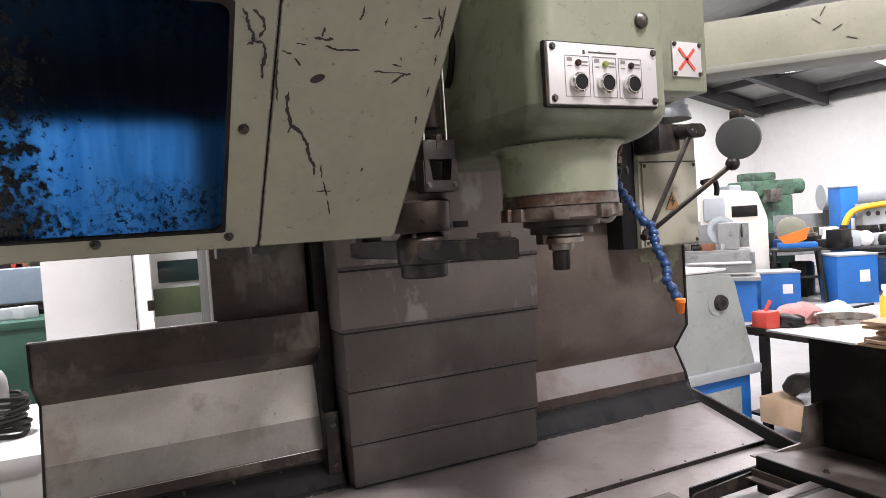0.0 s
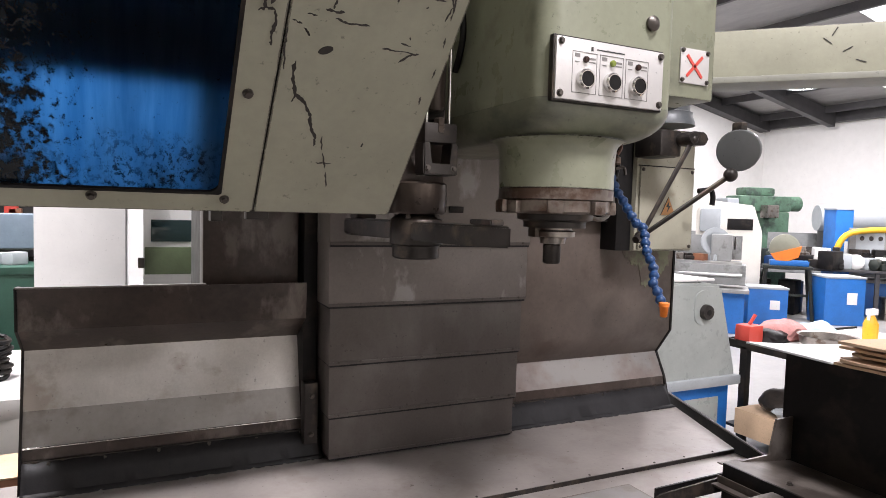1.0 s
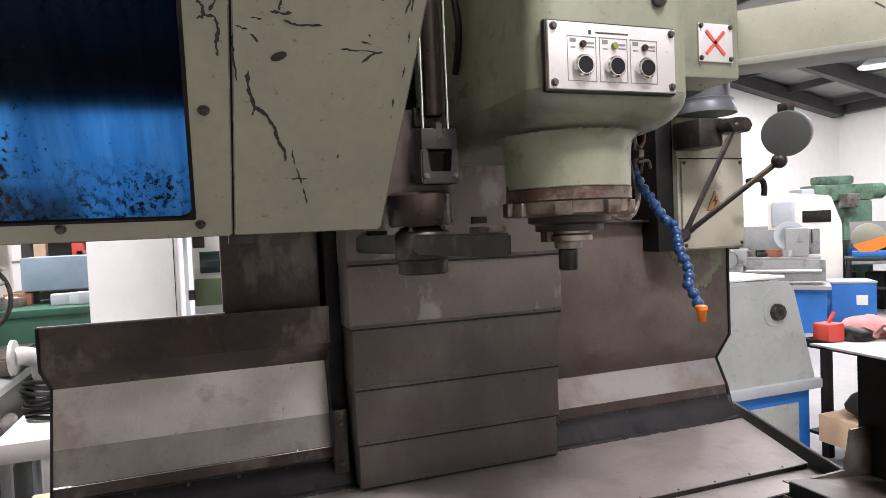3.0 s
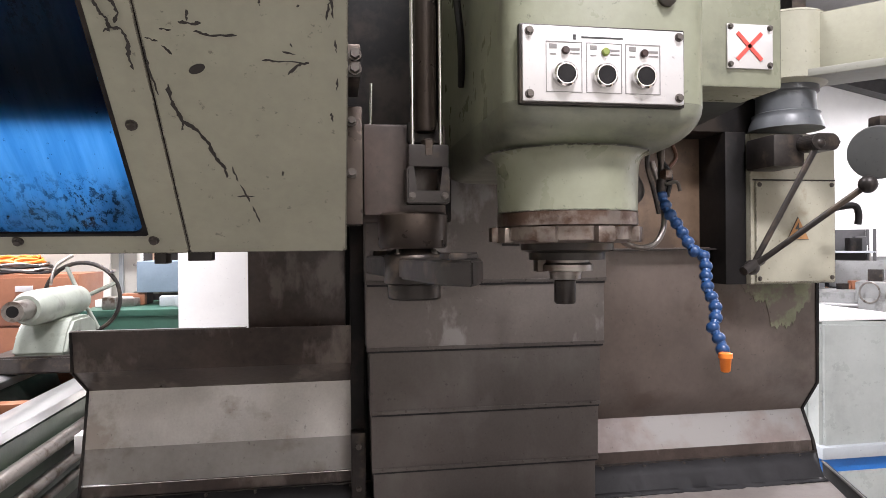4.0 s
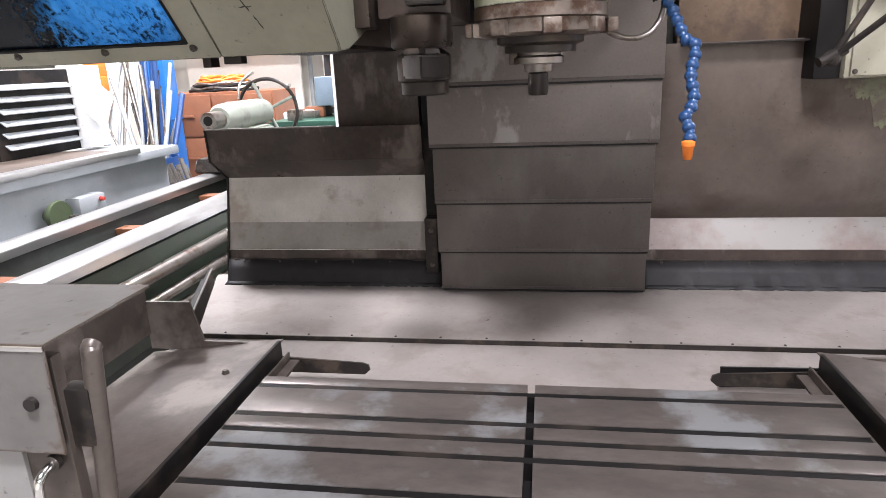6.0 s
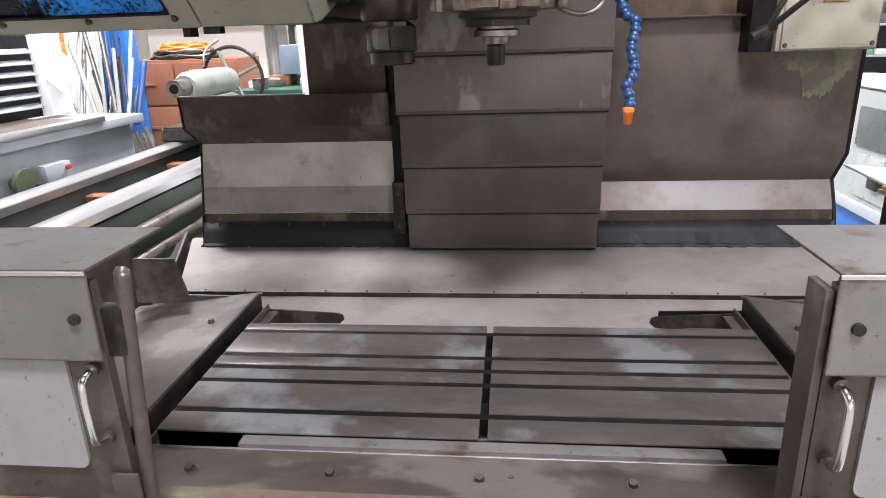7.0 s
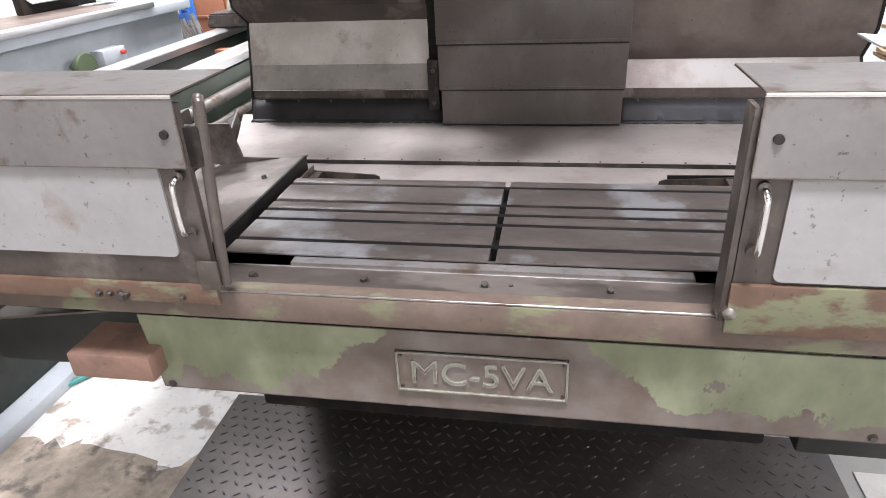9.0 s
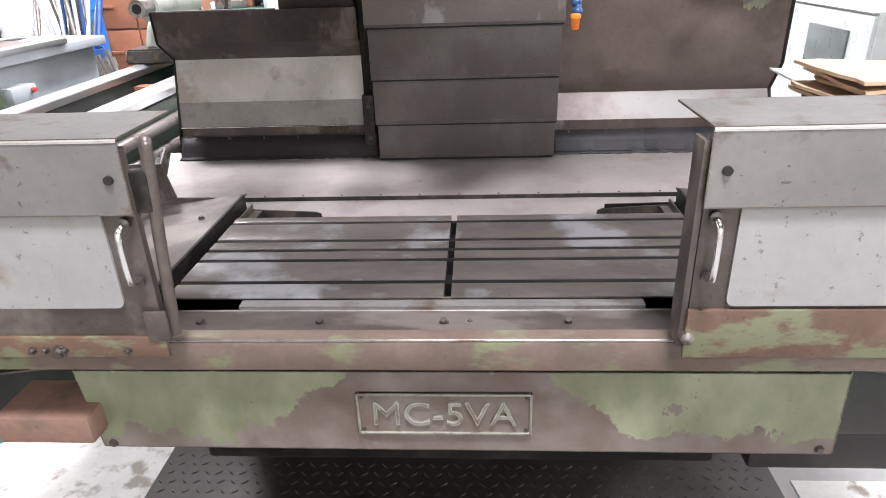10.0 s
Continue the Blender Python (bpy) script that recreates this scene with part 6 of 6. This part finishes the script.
part("port_recess", prism(rounded(2.44, 2.60, 0.86, 1.09, 0.07), "y", 2.192, 2.204, 0.003), MINT, t)
part("spindle_port", lathe([(0.022, 2.16), (0.046, 2.16), (0.052, 2.175), (0.052, 2.2)], "y", (2.535, 0, 0.945), 28), DARKSTEEL, t)
part("port_bore", lathe([(0.020, 2.158), (0.020, 2.163)], "y", (2.535, 0, 0.945), 20), BLACK, t)
part("lid", box(2.04, 2.64, 2.22, 3.58, 1.145, 1.16, 0.006), WALLWHITE, t)

part("hatch", box(2.036, 2.052, 2.42, 2.86, 0.82, 1.04, 0.004), surface("dark_hatch", (0.09, 0.105, 0.10), 0.2, 0.3), t)
part("plug_plate", box(2.036, 2.052, 2.30, 2.80, 0.54, 0.78, 0.004), MINT, t)
part("plug", box(2.0, 2.04, 2.50, 2.60, 0.62, 0.70, 0.01), DARKSTEEL, t)

t = thing("tool_bench", "dark steel frame bench with a lower shelf", "bench")
part("top", box(2.88, 4.3, 1.25, 2.30, 0.70, 0.72, 0.003), WALLWHITE, t, "white topped bench board")
part("top_rim", box(2.86, 4.32, 1.23, 1.25, 0.68, 0.735, 0.003), BLACK, t)
part("top_rim", box(2.86, 4.32, 2.30, 2.32, 0.68, 0.735, 0.003), BLACK, t)
part("top_rim", box(2.86, 2.88, 1.25, 2.30, 0.68, 0.735, 0.003), BLACK, t)
part("shelf", box(2.88, 4.3, 1.25, 2.30, 0.12, 0.14, 0.003), BLACK, t)
for x in (2.86, 4.26):
    for y in (1.23, 2.14):
        part("leg", box(x, x + 0.05, y, y + 0.05, 0.0, 0.70, 0.003), BLACK, t)
t = thing("wooden_box", "brown wooden box on the bench shelf", "box")
part("body", box(2.98, 3.4, 1.45, 1.95, 0.141, 0.31, 0.006), CARD, t)
t = thing("grey_rag", "crumpled grey rag on the wooden box", "rag")
def rag(name, x, y, z, r, material, seed, parent):
    rr = random.Random(seed)
    b = bmesh.new()
    bmesh.ops.create_icosphere(b, subdivisions=3, radius=r)
    for v in b.verts:
        k = 1 + 0.35 * noise.noise(v.co * (3.2 / r) * 0.5 + Vector((seed, 0, 0)))
        v.co = Vector((v.co.x * k * 1.25, v.co.y * k, max(0, v.co.z * k * 0.6 + r * 0.25)))
    b.transform(Matrix.Translation((x, y, z)))
    return part(name, b, material, parent)
rag("cloth", 3.1, 1.6, 0.311, 0.11, MACHGREY, 3, t)
rag("dark_cloth", 3.2, 1.75, 0.34, 0.14, BLACK, 5, t)
t = thing("pink_rags", "crumpled pink rags on the bench", "rag")
rag("cloth", 3.55, 2.05, 0.721, 0.15, PINK, 7, t)
t = thing("dark_rag", "crumpled dark rag on the bench", "rag")
rag("cloth", 3.38, 2.0, 0.721, 0.10, BLACK, 9, t)
t = thing("pale_blue_cloth", "pale blue cloth on the bench", "rag")
rag("cloth", 3.85, 2.0, 0.721, 0.13, PALEBLUE, 11, t)
t = thing("steel_pan", "round steel pan on the bench", "pan")
part("bowl", lathe([(0.12, 0.0), (0.165, 0.02), (0.175, 0.075), (0.185, 0.08), (0.168, 0.075), (0.158, 0.025)], at=(3.55, 1.72, 0.721), segments=36), MIDSTEEL, t)
t = thing("oil_can", "red oil can on the bench", "can")
part("body", box(3.12, 3.26, 1.98, 2.10, 0.721, 0.84, 0.015), REDINK, t)
part("spout", rod((3.19, 2.04, 0.84), (3.22, 2.02, 0.91), 0.012), REDINK, t)
t = thing("spray_bottle", "clear spray bottle with yellow fluid", "spray bottle")
part("bottle", lathe([(0.045, 0), (0.048, 0.01), (0.048, 0.14), (0.025, 0.19), (0.018, 0.20)], at=(3.98, 1.70, 0.721), segments=24), YELLOW, t)
part("trigger_head", box(3.94, 4.03, 1.68, 1.72, 0.921, 0.965, 0.008), WALLWHITE, t)
part("trigger", box(3.945, 3.955, 1.69, 1.71, 0.88, 0.925, 0.003), WALLWHITE, t)

for ob in [o for o in scene.objects if o.parent is None and o.name.split(".")[0] in ("tool_bench", "wooden_box", "grey_rag", "pink_rags", "dark_rag", "pale_blue_cloth", "steel_pan", "oil_can", "spray_bottle")]:
    ob.matrix_basis = pose(0.02, 0, 0) if ob.name.startswith("tool_bench") else pose(-0.22, 0.16, 0)


FARGREY = surface("pale_lathe_grey", (0.27, 0.275, 0.27), 0.12, 0.4, stain=(0.15, 0.15, 0.145), stain_at=0.60, stain_scale=6, sharp=0.06)
def far_lathe(x, y, turn, label):
    t = thing("centre_lathe", label, "lathe", "far lathes")
    part("bed", box(-1.1, 1.1, -0.18, 0.18, 0.55, 0.78, 0.01), FARGREY, t)
    part("slideway", box(-1.05, 1.05, -0.14, 0.14, 0.78, 0.81, 0.004), WAYBRIGHT, t)
    part("headstock", box(-1.15, -0.55, -0.25, 0.25, 0.78, 1.22, 0.02), FARGREY, t)
    part("chuck", lathe([(0.13, -0.55), (0.14, -0.53), (0.14, -0.43), (0.12, -0.42), (0.05, -0.42)], "x", (0, 0, 1.02), 28), MIDSTEEL, t)
    part("carriage", box(-0.15, 0.2, -0.3, 0.25, 0.72, 0.90, 0.012), FARGREY, t)
    part("tool_post", box(-0.05, 0.1, -0.08, 0.08, 0.90, 1.02, 0.008), DARKSTEEL, t)
    part("tailstock", box(0.65, 0.92, -0.12, 0.12, 0.81, 1.12, 0.03), FARGREY, t)
    part("screw", rod((-0.6, -0.20, 0.66), (1.05, -0.20, 0.66), 0.018), WAYBRIGHT, t)
    part("chip_tray", box(-1.15, 1.15, -0.35, 0.3, 0.47, 0.51, 0.004), FARGREY, t)
    part("pedestal", box(-1.12, -0.55, -0.22, 0.22, 0.0, 0.47, 0.01), BLUE, t)
    part("pedestal", box(0.65, 1.1, -0.22, 0.22, 0.0, 0.47, 0.01), BLUE, t)
    part("apron_box", box(-0.12, 0.16, -0.33, -0.19, 0.56, 0.74, 0.012), FARGREY, t)
    part("gear_door", box(-1.05, -0.65, -0.262, -0.25, 0.84, 1.16, 0.006), MACHGREY, t)
    for k in range(3):
        part("selector_knob", lathe([(0.03, 0), (0.034, 0.012), (0.02, 0.03)], "y", (-0.97 + 0.13 * k, -0.295, 1.08), 14), DARKSTEEL, t)
    part("back_splash", box(-0.5, 1.05, 0.22, 0.235, 0.82, 1.10, 0.004), FARGREY, t)
    part("quill_wheel", lathe([(0.02, 0), (0.075, 0.006), (0.08, 0.02), (0.03, 0.03)], "x", (0.94, 0, 1.02), 18), DARKSTEEL, t)
    wb = bmesh.new()
    tube([(0.10 * math.cos(2 * math.pi * k / 16), -0.36, 0.80 + 0.10 * math.sin(2 * math.pi * k / 16)) for k in range(17)], 0.010, 6, wb, 2)
    part("handwheel", wb, MIDSTEEL, t)
    t.matrix_basis = pose(x, y, 0, 0, 0, turn) @ Matrix.Diagonal((1, 1, 1.2, 1))
    return t


lat = far_lathe(6.01, 6.12, -49, "light grey centre lathe on blue pedestals")
copy_thing(lat, pose(8.2, 7.9, 0, 0, 0, -46))
copy_thing(lat, pose(10.9, 5.2, 0.0, 0, 0, -50))
copy_thing(lat, pose(10.6, 7.6, 0.0, 0, 0, -40))
t = thing("steady_rest", "white ring-shaped steady rest standing on the lathe", "steady rest")
b = lathe([(0.13, -0.03), (0.19, -0.03), (0.19, 0.03), (0.13, 0.03), (0.13, -0.03)], "y", (0, 0, 1.24), 32)
b.transform(pose(6.47, 5.59, 0, 0, 0, -39))
part("ring", b, MACHGREY, t)
part("foot", box(6.37, 6.57, 5.49, 5.70, 0.972, 1.06, 0.01), MACHGREY, t)

MILLGREEN = surface("worn_green_enamel", (0.10, 0.19, 0.125), 0.25, 0.45, stain=(0.05, 0.08, 0.06), stain_at=0.56, stain_scale=6)
t = thing("milling_machine", "green milling machine with grey gear head", "milling machine")
MM = pose(10.45, 8.25, 0, 0, 0, -105) @ Matrix.Diagonal((0.84, 0.84, 0.84, 1))
def put3(name, b, material, label=""):
    b.transform(MM)
    return part(name, b, material, t, label)
put3("column", box(-0.35, 0.35, 0.1, 0.8, 0.0, 2.05, 0.05), MILLGREEN)
put3("ram", box(-0.28, 0.28, -0.5, 0.9, 2.05, 2.42, 0.05), MILLGREEN)
put3("motor", lathe([(0.17, 0.8), (0.18, 0.82), (0.18, 1.2), (0.14, 1.22)], "y", (0.1, 0, 2.25), 28), MILLGREEN)
put3("head", box(-0.25, 0.25, -0.8, -0.45, 1.65, 2.35, 0.06), MACHGREY)
put3("gear_cover", lathe([(0.07, -0.93), (0.12, -0.90), (0.12, -0.8)], "y", (0.02, 0, 2.1), 20), DARKSTEEL)
put3("gear_knob", lathe([(0.05, -0.90), (0.08, -0.87), (0.08, -0.8)], "y", (-0.1, 0, 1.82), 20), DARKSTEEL)
put3("belt_cover", box(-0.2, 0.2, -0.3, 0.5, 2.42, 2.62, 0.06), MILLGREEN)
put3("switch_box", box(0.35, 0.62, 0.0, 0.3, 1.9, 2.2, 0.02), MIDSTEEL)
put3("quill", lathe([(0.06, 1.35), (0.08, 1.4), (0.08, 1.66)], at=(0, -0.65, 0), segments=24), MIDSTEEL)
put3("knee", box(-0.3, 0.3, -0.7, 0.1, 0.7, 1.05, 0.03), MILLGREEN)
put3("table", box(-0.9, 0.9, -0.8, -0.4, 1.05, 1.16, 0.01), MIDSTEEL)
put3("readout", box(0.5, 0.85, -0.9, -0.75, 1.45, 1.72, 0.015), WALLWHITE)
put3("base", box(-0.45, 0.45, -0.8, 0.9, 0.0, 0.18, 0.02), MILLGREEN)
for k in range(3):
    put3("hand_lever", rod((-0.25, -0.7, 1.9 + 0.1 * k), (-0.55, -0.8, 1.85 + 0.12 * k), 0.014), BOLT)

t = thing("white_machine_guard", "cream machine with sloping guard and dark opening", "machine tool")
part("body", prism([(-0.5, 0.0), (0.5, 0.0), (0.5, 1.35), (0.36, 1.78), (-0.3, 1.86), (-0.5, 1.7)], "y", 0.0, 0.6, 0.02), WALLCREAM, t)
part("opening", box(-0.02, 0.36, -0.012, 0.004, 1.38, 1.56, 0.004), BLACK, t)
part("hood", box(-0.44, -0.12, -0.10, 0.01, 1.34, 1.72, 0.04), MACHGREY, t)
t.matrix_basis = pose(7.95, 6.64, 0, 0, 0, -50)


def blue_box(x, y, sx, sy, h, a, label, material=BLUE):
    t = thing("blue_crate", label, "steel cabinet", "blue cabinets")
    part("body", box(-sx, sx, -sy, sy, 0.0, h, 0.01), material, t)
    part("lid", box(-sx - 0.01, sx + 0.01, -sy - 0.01, sy + 0.01, h, h + 0.03, 0.006), MACHGREY, t)
    part("label_card", box(sx * 0.1, sx * 0.6, -sy - 0.006, -sy, h * 0.45, h * 0.7, 0.001), WALLWHITE, t)
    t.matrix_basis = pose(x, y, 0, 0, 0, a)
    return t


blue_box(7.7, 5.72, 0.27, 0.22, 0.54, -38, "blue steel tool stand with a white card")
blue_box(8.9, 5.4, 0.29, 0.26, 0.71, -30, "tall blue steel cabinet with grey top")
blue_box(10.05, 6.17, 0.15, 0.17, 1.76, -25, "tall blue steel locker by the white wall")
blue_box(7.62, 6.25, 0.30, 0.25, 0.42, -46, "low blue steel crate below the lathe")
t = thing("saw_stand", "steel stand carrying an abrasive cut-off saw", "stand")
MS = pose(8.58, 6.02, 0, 0, 0, -50)
b = box(-0.35, 0.35, -0.25, 0.25, 0.80, 0.84, 0.006)
b.transform(MS)
part("top", b, DARKGREEN, t)
for x in (-0.3, 0.3):
    for y in (-0.2, 0.2):
        b = rod((x * 1.25, y * 1.2, 0.0), (x, y, 0.80), 0.03, 8)
        b.transform(MS)
        part("leg", b, DARKGREEN, t)
b = box(-0.34, 0.34, -0.02, 0.02, 0.35, 0.39, 0.004)
b.transform(MS)
part("stretcher", b, DARKGREEN, t)
t = thing("cutoff_saw", "round grey abrasive saw with orange guard", "saw")
b = lathe([(0.20, -0.03), (0.22, -0.02), (0.22, 0.02), (0.20, 0.03)], "y", (0, 0, 1.12), 36)
b.transform(MS @ pose(-0.05, -0.1, 0, 0, 0, 0))
part("disc_cover", b, surface("khaki_cover", (0.25, 0.25, 0.19), 0.1, 0.4), t)
b = prism([(-0.20, 1.02), (0.24, 1.16), (0.20, 0.98), (0.02, 0.90), (-0.12, 0.92)], "y", -0.045, 0.045, 0.004)
b.transform(MS @ pose(-0.05, -0.1, 0, 0, 0, 0))
part("guard", b, ORANGE, t)
b = box(-0.25, 0.3, -0.15, 0.2, 0.841, 0.92, 0.012)
b.transform(MS)
part("base", b, BLUE, t)
t = thing("yellow_hoist_arm", "yellow tubular machine arm", "hoist arm")
part("tube", tube([(9.75, 6.0, 1.05), (9.9, 5.85, 1.38), (10.5, 5.35, 1.42), (10.7, 5.2, 1.1)], 0.05, 10), YELLOW, t)
t = thing("steel_cylinder", "large pale steel pipe lying on a rack", "pipe")
b = lathe([(0.17, -0.9), (0.24, -0.9), (0.24, 0.9)], "x", (0, 0, 1.62), 32)
b.transform(pose(11.6, 6.6, 0, 0, 0, -35))
part("shell", b, MACHGREY, t)
b = box(-0.8, 0.8, -0.2, 0.2, 0.0, 1.38, 0.01)
b.transform(pose(11.6, 6.6, 0, 0, 0, -35))
part("cradle", b, BEAMDARK, t)
for k in range(90):
    t = thing("machine_part", "assorted machine part on the crowded far benches", "machine part", "far clutter")
    s = r4.uniform(0, 1)
    x, y = 8.3 + 2.3 * s + r4.uniform(-0.35, 0.35), 7.4 - 2.4 * s + r4.uniform(-0.35, 0.35)
    b = box(-r4.uniform(0.06, 0.22), r4.uniform(0.06, 0.22), -0.12, 0.12, 0, r4.uniform(0.08, 0.32), 0.02)
    b.transform(pose(x, y, 0.80, 0, 0, r4.uniform(0, 180)))
    part("body", b, r4.choice((MACHGREY, WALLWHITE, NAVY, DARKSTEEL, BEAMDARK, MIDSTEEL, BLACK, NAVY, DARKGREEN)), t)
for k in range(26):
    t = thing("stored_machine_part", "dark machine part stored on the floor under the bench", "machine part", "parts under the bench")
    s = r4.uniform(-2.3, 2.3)
    b = box(-r4.uniform(0.08, 0.2), r4.uniform(0.08, 0.2), -0.15, 0.15, 0, r4.uniform(0.2, 0.6), 0.02)
    b.transform(pose(9.5, 6.2, 0, 0, 0, -46) @ pose(s, r4.uniform(-0.3, 0.3), 0.0, 0, 0, r4.uniform(-30, 30)))
    part("body", b, r4.choice((DARKSTEEL, BEAMDARK, BLACK, NAVY, MIDSTEEL, DARKGREEN)), t)
FARBENCH = pose(9.5, 6.2, 0, 0, 0, -46)
for k in range(46):
    t = thing("bench_machine_part", "motor, casting or fitting piled on the long bench", "machine part", "parts piled on the long bench")
    rad, hh = r4.uniform(0.05, 0.15), r4.uniform(0.12, 0.4)
    if k % 3 == 0:
        b = lathe([(rad * 0.8, 0), (rad, 0.02), (rad, hh * 0.7), (rad * 0.6, hh * 0.75), (rad * 0.55, hh)], segments=16)
    elif k % 3 == 1:
        b = lathe([(rad * 0.5, -hh * 0.6), (rad * 0.8, -hh * 0.5), (rad * 0.8, hh * 0.4), (rad * 0.3, hh * 0.42), (rad * 0.3, hh * 0.6)], "x", (0, 0, rad * 0.8), 16)
    else:
        b = box(-rad, rad, -rad * 0.8, rad * 0.8, 0, hh * 0.6, 0.02)
        box(-rad * 0.5, rad * 0.5, -rad * 0.5, rad * 0.5, hh * 0.6, hh * 0.9, 0.01, b)
    part("body", b, r4.choice((NAVY, BLUE, DARKSTEEL, BEAMDARK, MIDSTEEL, BLACK, FARGREY, DARKGREEN, WALLWHITE)), t)
    t.matrix_basis = FARBENCH @ pose(-2.4 + 4.8 * (k + r4.uniform(-0.4, 0.4)) / 46, r4.uniform(-0.42, -0.1), 0.801, 0, 0, r4.uniform(0, 180))
for k in range(18):
    t = thing("lathe_tool", "small steel tool or offcut lying on the lathe", "tool", "tools on the far lathe")
    rad = r4.uniform(0.02, 0.06)
    if k % 2:
        b = lathe([(rad, -0.1), (rad, 0.08), (rad * 0.5, 0.1)], "x", (0, 0, rad), 14)
    else:
        b = box(-rad * 1.6, rad * 1.6, -rad, rad, 0, rad * 1.8, 0.006)
    part("body", b, r4.choice((DARKSTEEL, MIDSTEEL, BLACK, NAVY, RUST)), t)
    t.matrix_basis = pose(6.01, 6.12, 0, 0, 0, -49) @ pose(r4.uniform(-0.4, 0.62), r4.uniform(-0.1, 0.1), 0.973, 0, 0, r4.uniform(0, 180))
# rack with small machine parts beyond the headstock
RK = pose(6.3, 8.6, 0, 0, 0, -32)
t = thing("parts_rack", "grey steel rack crowded with machine parts", "rack")
for z in (0.12, 0.55, 1.0, 1.42):
    b = box(-1.5, 1.5, -0.25, 0.25, z - 0.03, z, 0.004)
    b.transform(RK)
    part("shelf", b, MACHGREY, t)
b = box(-1.46, 1.46, 0.256, 0.27, 0.1, 1.75, 0.003)
b.transform(RK)
part("back_panel", b, BEAMDARK, t)
for x in (-1.5, 0.0, 1.46):
    for y in (-0.25, 0.21):
        b = box(x, x + 0.04, y, y + 0.04, 0, 1.75, 0.003)
        b.transform(RK)
        part("upright", b, BEAMDARK, t)
for k in range(112):
    t = thing("rack_part", "small machine part or tin on the parts rack", "machine part", "parts on the grey rack")
    z = (0.12, 0.55, 1.0, 1.42)[k % 4]
    if k % 3:
        b = box(-r4.uniform(0.04, 0.13), r4.uniform(0.04, 0.13), -0.1, 0.1, 0, r4.uniform(0.06, 0.32), 0.015)
    else:
        rad, hh = r4.uniform(0.04, 0.11), r4.uniform(0.08, 0.3)
        b = lathe([(rad * 0.9, 0), (rad, 0.01), (rad, hh), (rad * 0.5, hh + 0.03)], segments=18)
    b.transform(RK @ pose(r4.uniform(-1.4, 1.4), r4.uniform(-0.12, 0.12), z, 0, 0, r4.uniform(-40, 40)))
    part("body", b, r4.choice((MACHGREY, WALLWHITE, NAVY, DARKSTEEL, BEAMDARK, MIDSTEEL, BLACK, BLUE, RUST, MACHGREEN)), t)
t = thing("long_bench", "long steel workbench under the clutter", "bench")
b = box(-2.6, 2.6, -0.5, 0.5, 0.76, 0.80, 0.006)
b.transform(pose(9.5, 6.2, 0, 0, 0, -46))
part("top", b, BEAMDARK, t)
for x in (-2.4, -0.8, 0.8, 2.4):
    for y in (-0.45, 0.4):
        b = box(x, x + 0.06, y, y + 0.06, 0, 0.76, 0.004)
        b.transform(pose(9.5, 6.2, 0, 0, 0, -46))
        part("leg", b, BEAMDARK, t)
